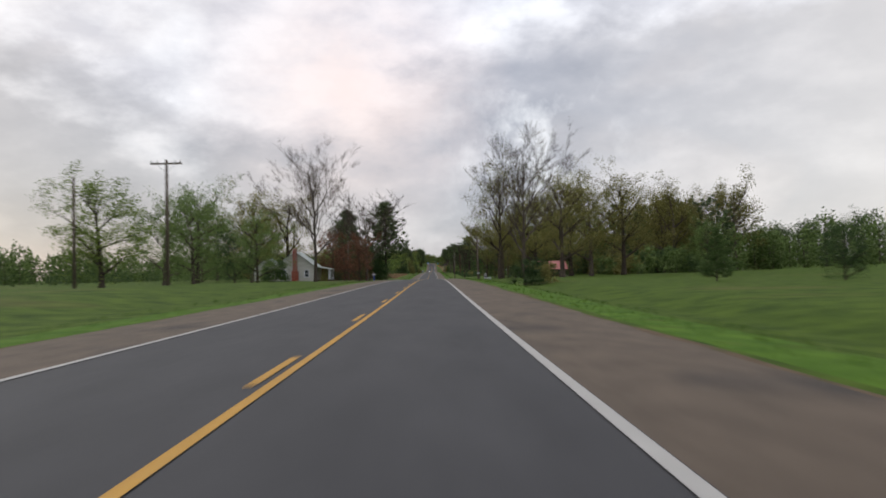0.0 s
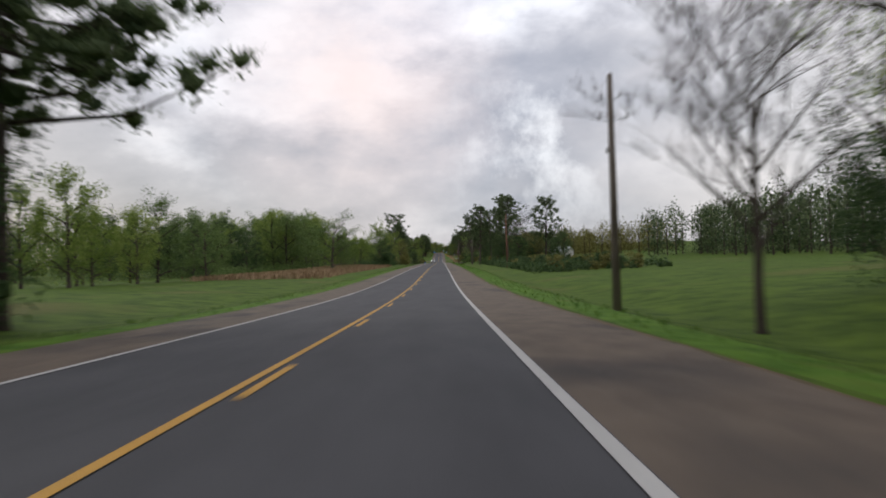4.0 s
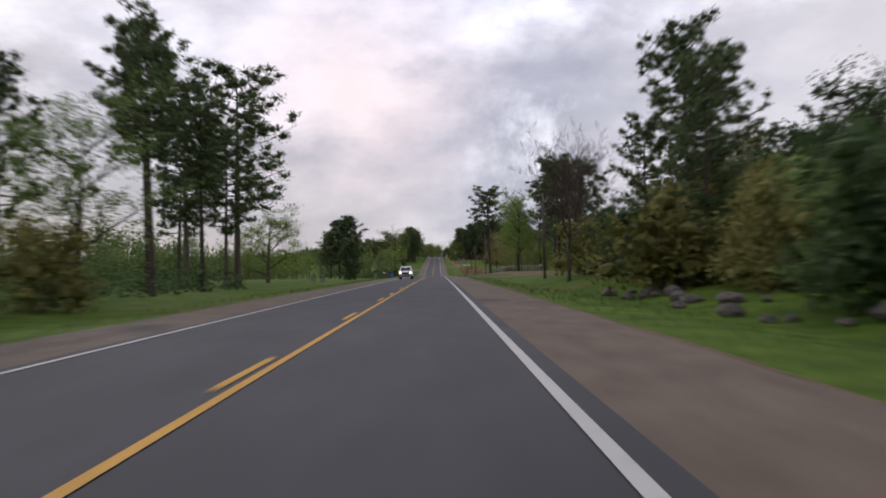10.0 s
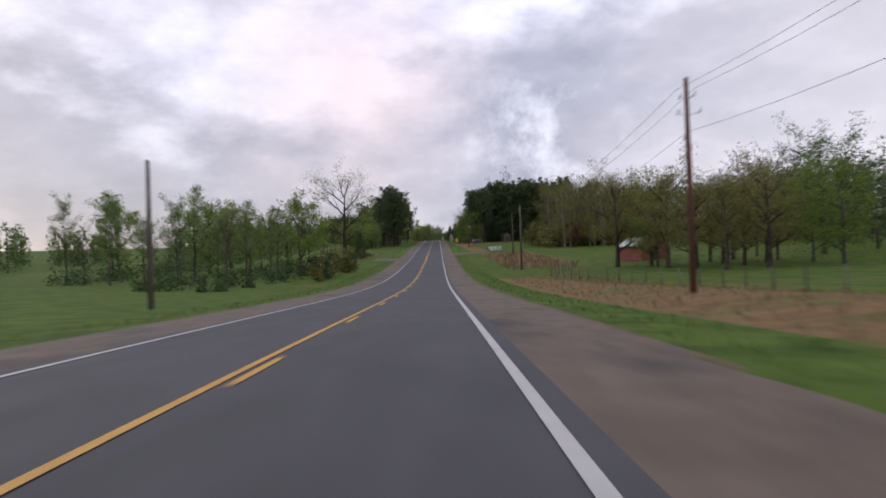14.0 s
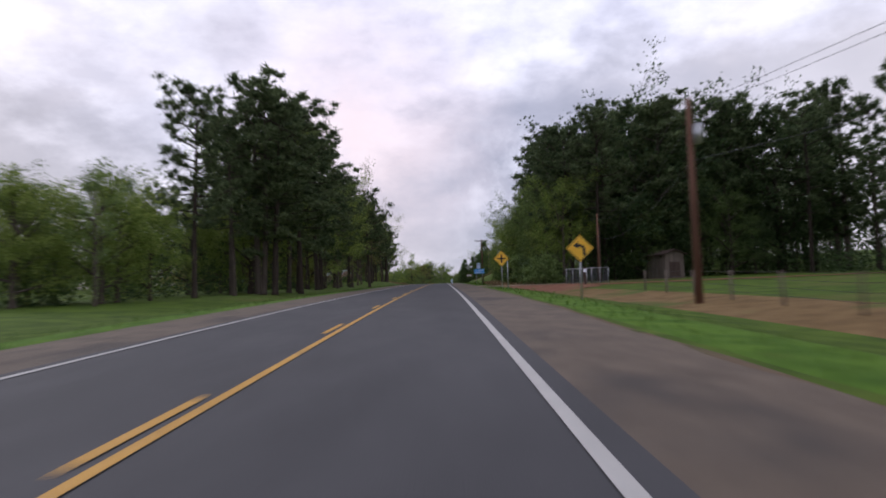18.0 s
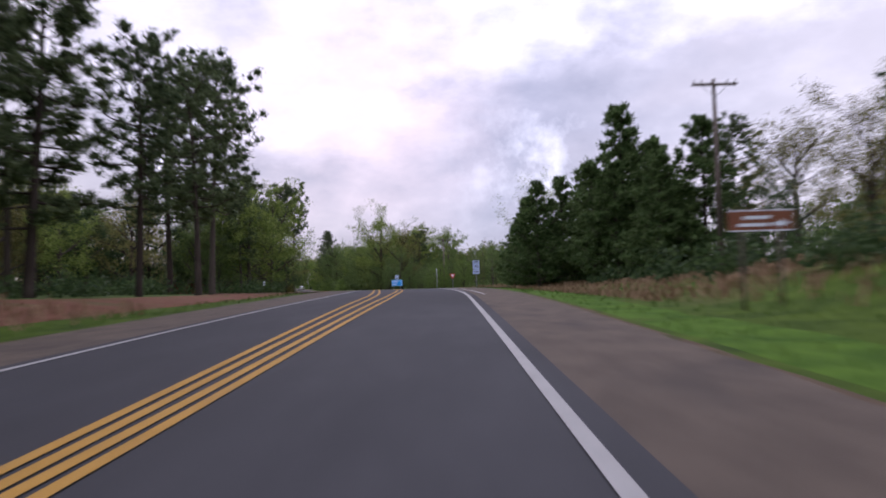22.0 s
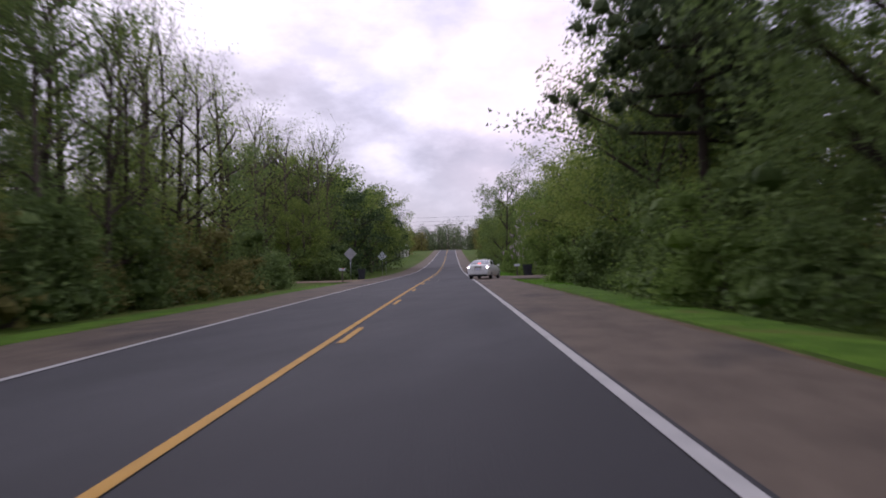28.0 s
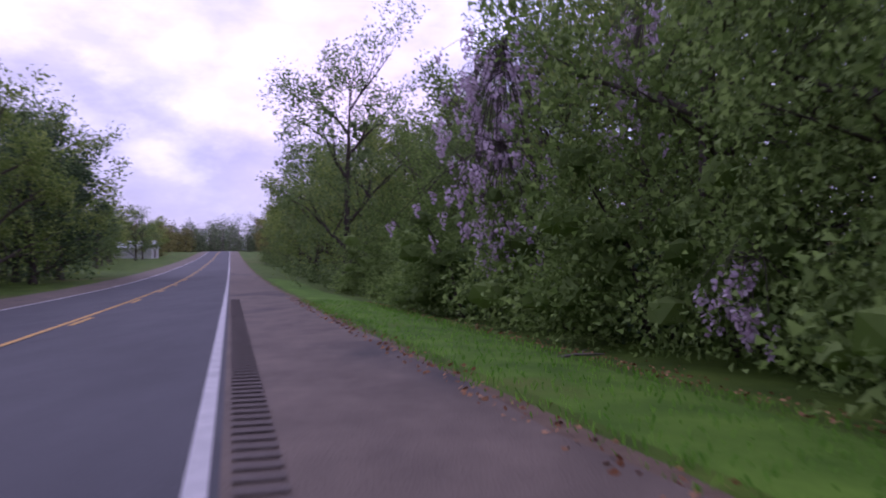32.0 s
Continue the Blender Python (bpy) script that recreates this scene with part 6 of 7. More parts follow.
def route_marker(s, o):
    root = thing("route_marker", "stack of white route plates with the number 35 and an arrow", "road sign")
    tube_part("post", [(0, 0.05, -0.3), (0, 0.05, 3.3)], 0.04, STEEL, root, 6)
    top = plate_part("plate", rounded(0.78, 0.36, 0, 3.1, 0.05), 0.015, SIGN_LIT, root, -0.02)
    plate_part("line_of_writing", rounded(0.5, 0.12, 0, 3.1, 0.02), 0.003, SIGN_BLACK, top, -0.024)
    mid = plate_part("plate", rounded(0.78, 0.68, 0, 2.56, 0.06), 0.015, SIGN_LIT, root, -0.02)
    text_part("lettering", "35", 0.5, (0, -0.026, 2.56), SIGN_BLACK, mid)
    low = plate_part("plate", rounded(0.78, 0.5, 0, 1.93, 0.05), 0.015, SIGN_LIT, root, -0.02)
    plate_part("arrow", [(-0.24, 1.89), (0.06, 1.89), (0.06, 1.8), (0.26, 1.93), (0.06, 2.06), (0.06, 1.97), (-0.24, 1.97)], 0.003, SIGN_BLACK, low, -0.024)
    return stand(root, s, o, -6)


route_marker(1326, 10.2)


def yield_sign(s, o):
    root = thing("yield_sign", "red and white triangular yield sign on a thin post", "road sign")
    tube_part("post", [(0, 0.04, -0.3), (0, 0.04, 2.6)], 0.03, STEEL, root, 6)
    plate_part("panel", [(-0.48, 2.7), (0.48, 2.7), (0, 1.87)][::-1], 0.012, SIGN_RED, root, -0.02)
    plate_part("white_field", [(-0.24, 2.56), (0.24, 2.56), (0, 2.14)][::-1], 0.003, SIGN_WHITE, root, -0.024)
    return stand(root, s, o, -8)


yield_sign(1356.5, 13)
marker = thing("delineator_post", "slim white marker post at the junction", "post")
tube_part("post", [(0, 0, -0.2), (0, 0, 3.2)], 0.04, BOX_METAL, marker, 8)
stand(marker, 1350, 9.2)


def brown_sign(s, o):
    root = thing("park_sign", "brown roadside sign with white border and arrow", "road sign")
    for x in (-0.5, 0.5):
        tube_part("post", [(x, 0.05, -1.5), (x, 0.05, 1.3)], 0.045, WOOD, root, 6)
    plate_part("panel", rounded(1.7, 0.56, 0, 1.2, 0.04), 0.02, SIGN_BROWN, root, 0.0)
    b = Build()
    for z in (0.94, 1.46):
        b.box((1.66, 0.004, 0.03), (0, -0.003, z))
    part("border", b.mesh("border", SIGN_WHITE), root)
    plate_part("line_of_writing", rounded(0.7, 0.09, -0.1, 1.28, 0.02), 0.003, SIGN_WHITE, root, -0.004)
    plate_part("line_of_writing", rounded(0.8, 0.09, -0.2, 1.09, 0.02), 0.003, SIGN_WHITE, root, -0.004)
    plate_part("arrow", [(0.3, 1.06), (0.5, 1.06), (0.5, 1.0), (0.72, 1.12), (0.5, 1.24), (0.5, 1.16), (0.3, 1.16)], 0.003, SIGN_WHITE, root, -0.006)
    return stand(root, s, o, 0, 1.1)


brown_sign(1254, 10.8)
for s, o in ((1352, -16), (1362, -24)):
    small = thing("notice_board", "small white notice on a post by the trees", "sign")
    tube_part("post", [(0, 0.03, -0.2), (0, 0.03, 1.6)], 0.03, WOOD, small, 6)
    plate_part("panel", rounded(0.35, 0.6, 0, 1.6, 0.02), 0.012, SIGN_WHITE, small, -0.01)
    stand(small, s, o)


# ---- mailboxes, bins, litter ----
def mailbox(s, o, turn=90, h=1.05, mat=None, post=None, label="pale grey metal mailbox on a wooden post"):
    root = thing("mailbox", label, "mailbox", "mailboxes")
    box_part("post", (0.1, 0.1, h + 0.3), (0, 0, (h - 0.3) / 2), post or WOOD, root)
    b = Build()
    n, w, l = 8, 0.17, 0.5
    ring = [(-w / 2, 0)] + [(-w / 2 * math.cos(math.pi * i / n), 0.14 + w / 2 * math.sin(math.pi * i / n)) for i in range(n + 1)] + [(w / 2, 0)]
    k = len(ring)
    b.v = [(x, -l / 2, h + z) for x, z in ring] + [(x, l / 2, h + z) for x, z in ring]
    b.f = [tuple(range(k)), tuple(range(2 * k - 1, k - 1, -1))] + [(i, k + i, k + (i + 1) % k, (i + 1) % k) for i in range(k)]
    body = part("body", b.mesh("body", mat or BOX_METAL), root)
    plate_part("door", [(x * 1.06, h + z * 1.03 - 0.004) for x, z in ring], 0.012, mat or BOX_METAL, body, -l / 2 - 0.014)
    box_part("flag", (0.008, 0.16, 0.06), (w / 2 + 0.01, 0.05, h + 0.2), SIGN_RED, root)
    return stand(root, s, o, turn)


mailbox(1576.5, 8.3, 70, 0.92, label="silver metal mailbox with a printed side on a dark post")
mailbox(1566.5, -7.2, -80, 1.0)
mailbox(725, -8.6, -90, 1.05)
mailbox(729, 24, 90, 1.1, label="white mailbox on a post by the fence")
mailbox(153, 10.8, 90, 1.0)
mailbox(137, -8.2, -90, 1.0, post=BLUE_PAINT, label="grey mailbox on a bright blue post")


def wheelie_bin(s, o, mat, label, turn=0.0, h=1.12):
    root = thing("wheelie_bin", label, "trash bin", "wheelie bins")
    b = Build()
    lo, hi = (0.24, 0.27), (0.30, 0.36)
    b.v = [(-lo[0], -lo[1], 0.06), (lo[0], -lo[1], 0.06), (lo[0], lo[1], 0.06), (-lo[0], lo[1], 0.06), (-hi[0], -hi[1], h - 0.1), (hi[0], -hi[1], h - 0.1), (hi[0], hi[1], h - 0.1), (-hi[0], hi[1], h - 0.1)]
    b.f = [(3, 2, 1, 0), (0, 1, 5, 4), (1, 2, 6, 5), (2, 3, 7, 6), (3, 0, 4, 7), (4, 5, 6, 7)]
    part("body", b.mesh("body", mat), root)
    box_part("lid", (0.66, 0.8, 0.07), (0, 0, h - 0.05), mat, root, bevel=0.02)
    tube_part("handle", [(-0.26, 0.42, h - 0.12), (0.26, 0.42, h - 0.12)], 0.02, mat, root, 6)
    for x in (-0.27, 0.27):
        tube_part("wheel", [(x - 0.03, 0.3, 0.12), (x + 0.03, 0.3, 0.12)], 0.12, RUBBER, root, 12)
    return stand(root, s, o, turn)


wheelie_bin(1578.5, -6.95, BIN_BLACK, "black plastic wheelie bin beside the driveway", 100)
wheelie_bin(1575.5, 9.2, BIN_BLACK, "black plastic wheelie bin beside the mailbox", -60)
wheelie_bin(743, -8.2, BIN_BLUE, "bright blue wheelie bin at the roadside", 90)


def rubble(name, s, o, size, mat, label, cat, seed, up=0.0, flat=0.7):
    r = random.Random(seed)
    bm = bmesh.new()
    bmesh.ops.create_icosphere(bm, subdivisions=2, radius=size)
    for v in bm.verts:
        v.co *= 1 + 0.35 * noise.noise(v.co * (1.6 / size) + Vector((seed, 0, 0)))
        v.co.z *= flat
    me = bpy.data.meshes.new(name)
    bm.to_mesh(me)
    bm.free()
    me.materials.append(mat)
    ob = tagged(new(name, me), label, cat, name + " pieces")
    ob.matrix_basis = Matrix.Translation(ground_at(s, o, size * flat * 0.55 + up)) @ pose(0, 0, 0, r.uniform(-8, 8), r.uniform(-8, 8), r.uniform(0, 360))
    return ob


rocks = random.Random(77)
for i in range(26):
    rubble("rock", rocks.uniform(580, 606), rocks.uniform(11.4, 13.8), rocks.uniform(0.18, 0.45), ROCK, "rough grey rock on the ditch bank", "rock", i)
rubble("plastic_bag", 744, 9.4, 0.22, SIGN_WHITE, "crumpled white plastic bag in the grass", "litter", 91, 0, 0.5)
rubble("plastic_bag", 742.6, 8.3, 0.12, SIGN_RED, "small crumpled red wrapper in the grass", "litter", 92, 0, 0.4)


# ---- fences and gates ----
def wire_fence(points, gap, h, label, strands=4):
    """Posts and wires along (s, o) corners."""
    root = thing("fence", label, "fence")
    line = []
    for (s0, o0), (s1, o1) in zip(points[:-1], points[1:]):
        n = max(1, int(math.hypot(s1 - s0, o1 - o0) / gap))
        line += [(s0 + (s1 - s0) * i / n, o0 + (o1 - o0) * i / n) for i in range(n)]
    line.append(points[-1])
    b = Build()
    b.tube([(0, 0, -0.3), (0.01, 0, h)], [0.06, 0.05], 6)
    me = b.mesh("post", WOOD, True)
    for s, o in line:
        p = part("post", me, root)
        p.matrix_basis = Matrix.Translation(ground_at(s, o)) @ pose(0, 0, 0, (s * 13) % 5 - 2.5, (s * 7) % 5 - 2.5, s * 40)
    for k in range(strands):
        b = Build()
        b.tube([ground_at(s, o, h * (0.3 + 0.65 * k / max(1, strands - 1))) for s, o in line], [0.008] * len(line), 3, False)
        part("wire", b.mesh("wire", WIRE), root)
    return root


wire_fence(((788, 18), (832, 18.5), (878, 15.5), (900, 22)), 3.2, 1.15, "wooden post and wire fence round a green field")
wire_fence(((1006, 19), (1034, 13.5), (1060, 14.5)), 5.0, 1.2, "weathered post and wire fence along a pasture")
wire_fence(((640, -34), (700, -34), (770, -40)), 4.0, 1.1, "old post and wire fence across the pasture")


def field_gate(s, o, turn, mat, label):
    root = thing("field_gate", label, "gate", "field gates")
    for x in (-1.9, 1.9):
        tube_part("gate_post", [(x, 0, -0.3), (x, 0, 1.45)], 0.09, WOOD, root, 8)
    for k in range(5):
        box_part("rail", (3.6, 0.04, 0.07), (0, 0, 0.25 + 0.24 * k), mat, root)
    for x in (-1.75, 0, 1.75):
        box_part("stile", (0.06, 0.05, 1.1), (x, 0.012, 0.75), mat, root)
    return stand(root, s, o, turn)


field_gate(1003, 18.2, 10, SIGN_WHITE, "white painted field gate standing closed")
field_gate(1245, 27, -10, STEEL, "grey steel field gate up on the bank")


def rail_pen(s, o):
    root = thing("rail_pen", "low weathered wooden rail pen at the field's edge", "fence")
    for x in (-1.6, 0, 1.6):
        for y in (0, 1.2):
            box_part("post", (0.12, 0.12, 1.2), (x, y, 0.45), WOOD, root)
    for y in (-0.08, 1.28):
        for z in (0.55, 0.9):
            box_part("rail", (3.5, 0.04, 0.14), (0, y, z), WOOD, root)
    return stand(root, s, o, 90)


rail_pen(675, -14)
rail_pen(775, -24)


def chain_link(name, label, corners, h):
    """Steel posts, top rails and diamond wire mesh between (s, o) corners."""
    root = thing(name, label, "fence")
    b = Build()
    b.tube([(0, 0, -0.3), (0, 0, h + 0.03)], [0.038, 0.034], 8)
    post = b.mesh("post", STEEL, True)
    for (s0, o0), (s1, o1) in zip(corners[:-1], corners[1:]):
        n = max(1, round(math.hypot(s1 - s0, o1 - o0) / 2.4))
        for i in range(n):
            lo = ground_at(s0 + (s1 - s0) * i / n, o0 + (o1 - o0) * i / n)
            hi = ground_at(s0 + (s1 - s0) * (i + 1) / n, o0 + (o1 - o0) * (i + 1) / n)
            part("post", post, root).matrix_basis = Matrix.Translation(lo)
            up = Vector((0, 0, h))
            tube_part("top_rail", [lo + up, hi + up], 0.026, STEEL, root, 6)
            b = Build()
            long = (hi - lo).length
            spot = lambda x, z: tuple(lo.lerp(hi, x / long) + Vector((0, 0, z)))
            steps = int((long + h) / 0.16)
            for k in range(1, steps):
                c = k * 0.16
                x0, x1 = max(0.0, c - h), min(long, c)
                for flip in (0, 1):
                    q = lambda x, z: spot(long - x if flip else x, z)
                    b.tube([q(x0, c - x0), q(x1, c - x1)], [0.005, 0.005], 3, False)
            part("wire_mesh", b.mesh("wire_mesh", WIRE), root)
    return root


chain_link("chain_link_pen", "grey chain-link pen with a pale top rail in the yard", ((1093.5, 17.2), (1100.7, 16.3), (1101.5, 18.4), (1094.5, 19.6), (1093.5, 17.2)), 1.6)
chain_link("chain_link_fence", "long chain-link fence with a pale top rail round a yard", ((763.5, 16.4), (747, 18.8), (728, 21.5), (718, 23)), 1.2)
meter = thing("meter_post", "dark wooden post with a small white meter box", "post")
box_part("post", (0.2, 0.2, 2.0), (0, 0, 0.7), DARK_BOARD, meter, bevel=0.02)
box_part("meter_box", (0.28, 0.14, 0.3), (-0.02, -0.172, 1.35), SIGN_WHITE, meter, bevel=0.03)
stand(meter, 1089, 16.2)


# ---- buildings ----
def gable_roof(root, name, w, d, wall, rise, mat, over=0.4, at=(0, 0, 0), ribs=0):
    """A pitched roof of real thickness with its ridge along y."""
    x0, y0, z0 = at
    out = None
    for side in (-1, 1):
        b = Build()
        e, r = Vector((x0 + side * (w / 2 + over), 0, z0 + wall - rise * over / (w / 2))), Vector((x0, 0, z0 + wall + rise))
        t = Vector((0, 0, 0.09))
        ya, yb = y0 - d / 2 - over, y0 + d / 2 + over
        p = [Vector((e.x, ya, e.z)), Vector((r.x, ya, r.z)), Vector((r.x, yb, r.z)), Vector((e.x, yb, e.z))]
        q = [v + t for v in p]
        b.v = [tuple(v) for v in p + q]
        b.f = [(3, 2, 1, 0), (4, 5, 6, 7), (0, 1, 5, 4), (1, 2, 6, 5), (2, 3, 7, 6), (3, 0, 4, 7)]
        out = part(name, b.mesh(name, mat), root)
        for k in range(ribs):
            y = ya + (yb - ya) * (k + 0.5) / ribs
            b = Build()
            b.tube([Vector((e.x, y, e.z + 0.1)), Vector((r.x, y, r.z + 0.1))], [0.025, 0.025], 4)
            part("seam", b.mesh("seam", mat), out)
    return out


def gable_walls(root, w, d, wall, rise, mat, at=(0, 0, 0), thick=0.15):
    x0, y0, z0 = at
    for y in (-1, 1):
        b = Build()
        ya = y0 + y * d / 2
        yb = ya - y * thick
        prof = [(-w / 2, -0.4), (w / 2, -0.4), (w / 2, wall), (0, wall + rise), (-w / 2, wall)]
        b.v = [(x0 + x, ya, z0 + z) for x, z in prof] + [(x0 + x, yb, z0 + z) for x, z in prof]
        b.f = [(0, 1, 2, 3, 4), (9, 8, 7, 6, 5)] + [(i, 5 + i, 5 + (i + 1) % 5, (i + 1) % 5) for i in range(5)]
        part("gable_wall", b.mesh("gable_wall", mat), root)
    for x in (-1, 1):
        box_part("side_wall", (thick, d - 2 * thick, wall + 0.4), (x0 + x * (w - thick) / 2, y0, z0 + wall / 2 - 0.2), mat, root)


def sash_window(root, at, w, h, axis="x", side=-1, frame_mat=None):
    """A window whose pane is set in a proud frame, on a wall facing along x or y."""
    turn = pose(0, 0, 0, 0, 0, 0 if axis == "y" else 90)
    b = Build()
    for sx, sz, bw, bh in ((0, h / 2, w + 0.16, 0.1), (0, -h / 2, w + 0.16, 0.1), (-w / 2, 0, 0.1, h), (w / 2, 0, 0.1, h), (0, 0, w, 0.06)):
        b.box((bw, 0.08, bh), (sx, 0, sz))
    f = part("window", b.mesh("window", frame_mat or SIGN_WHITE), root)
    f.matrix_basis = Matrix.Translation(at) @ turn
    pb = Build()
    pb.box((w, 0.03, h), (0, 0, 0))
    part("pane", pb.mesh("pane", WINDOW), f)
    return f


def white_house():
    root = thing("farmhouse", "white wooden farmhouse with a pale tin roof and brick chimney", "house")
    gable_walls(root, 8.6, 9, 3.1, 3.2, SIDING)
    gable_roof(root, "roof", 8.6, 9, 3.1, 3.2, TIN, 0.5, ribs=11)
    # a second, lower wing and a porch
    gable_walls(root, 6.0, 6, 2.8, 2.2, SIDING, (-6.5, 1.5, 0))
    gable_roof(root, "roof", 6.0, 6, 2.8, 2.2, TIN, 0.4, (-6.5, 1.5, 0), ribs=8)
    b = Build()
    b.box((3.2, 8, 0.12), (0, 0, 0))
    pr = part("porch_roof", b.mesh("porch_roof", TIN), root)
    pr.matrix_basis = Matrix.Translation((5.9, 0, 2.75)) @ pose(0, 0, 0, 0, 12, 0)
    box_part("porch_floor", (3.0, 8, 0.3), (5.8, 0, 0.05), DARK_BOARD, root)
    for y in (-3.7, -1.2, 1.2, 3.7):
        box_part("porch_post", (0.14, 0.14, 2.4), (7.1, y, 1.3), SIGN_WHITE, root)
    for x in (-2.4, 2.4):
        sash_window(root, (x, -4.54, 1.6), 0.9, 1.5, "y")
    for y in (-2.8, 0.0):
        sash_window(root, (-4.34, y, 1.6), 0.9, 1.5, "x")
    chimney = part("chimney", (lambda q: (q.box((1.5, 0.7, 2.4), (0, 0, 1.0)), q.box((0.95, 0.6, 5.4), (0, 0, 4.2)), q.mesh("chimney", MORTAR))[2])(Build()), root, "red brick chimney on the gable")
    chimney.matrix_basis = Matrix.Translation((0, -4.88, 0))
    bb = Build()
    bb.box((0.235, 0.02, 0.075), (0, 0, 0))
    brick = bb.mesh("brick", BRICK)
    z = -0.1
    row = 0
    while z < 6.85:
        wide = 1.5 if z < 2.16 else 0.95
        deep = 0.36 if z < 2.16 else 0.31
        n = int(wide / 0.25)
        for i in range(n):
            br = part("brick", brick, chimney)
            br.location = (-wide / 2 + 0.125 + (wide - 0.25) * (i + (0.2 if row % 2 else -0.0)) / max(1, n - 0.8), -deep, z)
        z += 0.092
        row += 1
    stand(root, 174.5, -27.5, 0)
    return root


white_house()


def store():
    root = thing("store", "small dark wooden roadside store with a red tin roof", "store")
    gable_walls(root, 8, 9, 2.7, 1.5, DARK_BOARD)
    gable_roof(root, "roof", 8, 9, 2.7, 1.5, RED_TIN, 0.7, ribs=12)
    b = Build()
    b.box((2.6, 9.8, 0.1), (0, 0, 0))
    pr = part("porch_roof", b.mesh("porch_roof", RED_TIN), root)
    pr.matrix_basis = Matrix.Translation((-5.4, 0, 2.45)) @ pose(0, 0, 0, 0, -14, 0)
    for y in (-4.2, -1.4, 1.4, 4.2):
        box_part("porch_post", (0.16, 0.16, 2.3), (-6.4, y, 1.1), WOOD, root)
    for y in (-2.8, 2.8):
        sash_window(root, (-4.05, y, 1.45), 1.3, 1.2, "x", frame_mat=WOOD)
    box_part("door", (0.06, 1.0, 2.05), (-4.04, 0.4, 1.02), RED_BOARD, root)
    box_part("strip_light", (0.12, 1.1, 0.08), (-5.2, -2.4, 2.3), LAMP_WHITE, root, "lit white strip light under the porch roof")
    stand(root, 204.5, 31, 90, -0.05)
    return root


store()


def gas_pump(s, o, turn=0.0):
    root = thing("gas_pump", "old grey fuel pump on a concrete base", "fuel pump", "fuel pumps")
    box_part("base", (0.75, 0.5, 0.14), (0, 0, 0.07), CONCRETE, root, bevel=0.02)
    box_part("cabinet", (0.62, 0.4, 1.25), (0, 0, 0.76), BOX_METAL, root, bevel=0.03)
    box_part("display", (0.46, 0.03, 0.3), (0, -0.21, 1.1), WINDOW, root)
    box_part("header", (0.68, 0.42, 0.3), (0, 0, 1.62), BOX_METAL, root, bevel=0.03)
    tube_part("hose", [(0.33, 0, 1.2), (0.48, -0.05, 0.9), (0.44, -0.05, 0.45), (0.34, 0, 0.9)], 0.025, TRIM, root, 6)
    return stand(root, s, o, turn, 0.14)


gas_pump(190.3, 14.6)
gas_pump(198.5, 23.6)
gas_pump(197.8, 24.8)
island = thing("pump_island", "long pale concrete pump island on the forecourt", "concrete island", kind="structure")
box_part("kerb", (4, 1.4, 0.16), (0, 0, 0.06), CONCRETE, island, bevel=0.04)
stand(island, 198.2, 24.2, 0, 0.05)
for s, o in ((243.5, 18.6), (243.8, 19.5)):
    board = thing("price_board", "small white notice board at the forecourt's edge", "sign", "notice boards")
    tube_part("post", [(0, 0.03, -0.2), (0, 0.03, 0.5)], 0.03, WOOD, board, 6)
    plate_part("panel", rounded(0.7, 0.5, 0, 0.55, 0.02), 0.02, SIGN_WHITE, board, -0.01)
    stand(board, s, o)


def shed(s, o, turn, w, d, wall, rise, mat, roof, label, name="shed"):
    root = thing(name, label, "shed")
    gable_walls(root, w, d, wall, rise, mat)
    gable_roof(root, "roof", w, d, wall, rise, roof, 0.35, ribs=6)
    box_part("door", (1.4, 0.05, 1.9), (0, -d / 2 - 0.03, 0.95), DARK_BOARD, root)
    return stand(root, s, o, turn)


shed(912, 35, 20, 5, 6, 2.4, 1.4, RED_BOARD, TIN, "faded red board shed at the field's edge")
shed(1262, -31, 60, 6, 8, 2.6, 1.5, STRIPE_RED, TIN, "low pinkish cabin among the pines", "cabin")
shed(1112, 30.5, 15, 2.6, 4.2, 2.9, 0.5, WOOD, DARK_BOARD, "tall narrow shed of weathered brown boards in the yard")
shed(1376, -26, 70, 6, 8, 2.4, 1.6, RED_BOARD, DARK_BOARD, "low brown cabin under the trees", "cabin")
shed(545, 50, 60, 8, 10, 2.8, 1.8, SIDING, TIN, "white house behind the roadside trees", "cottage")
shed(1790, -19, 80, 7, 9, 2.6, 1.7, SIDING, TIN, "pale house beside the road ahead", "cottage")


# ---- fallen wood and leaf litter on the last verge ----
stick = thing("fallen_branch", "small bare pale fallen branch lying in the grass", "branch")
tube_part("stem", [(-0.55, 0.05, 0.05), (-0.1, 0.0, 0.08), (0.3, -0.05, 0.06), (0.6, 0.02, 0.04)], [0.028, 0.026, 0.02, 0.012], PALE_BARK, stick, 6)
tube_part("twig", [(0.05, -0.01, 0.07), (0.25, 0.16, 0.12), (0.42, 0.2, 0.1)], [0.012, 0.009, 0.005], PALE_BARK, stick, 5)
stand(stick, 1590.3, 9.4, 20)


def leaf_litter(s0, s1, o0, o1, count, seed):
    rng = np.random.default_rng(seed)
    s, o = rng.uniform(s0, s1, count), o0 + (o1 - o0) * rng.beta(1.3, 2.2, count)
    c = np.array([tuple(road(a, b, 0.012 if b < HALF_PAVED else terrain(a, b) + 0.02)) for a, b in zip(s, o)])
    d = rng.normal(0, 1, (count, 3)) * np.array((1, 1, 0.12))
    return tagged(new("leaf_litter", card_mesh("leaf_litter", c, d * 3, 0.075, 0.045, LITTER, rng)), "scattered brown dead leaves along the pavement's edge", "leaf litter", kind="stuff")


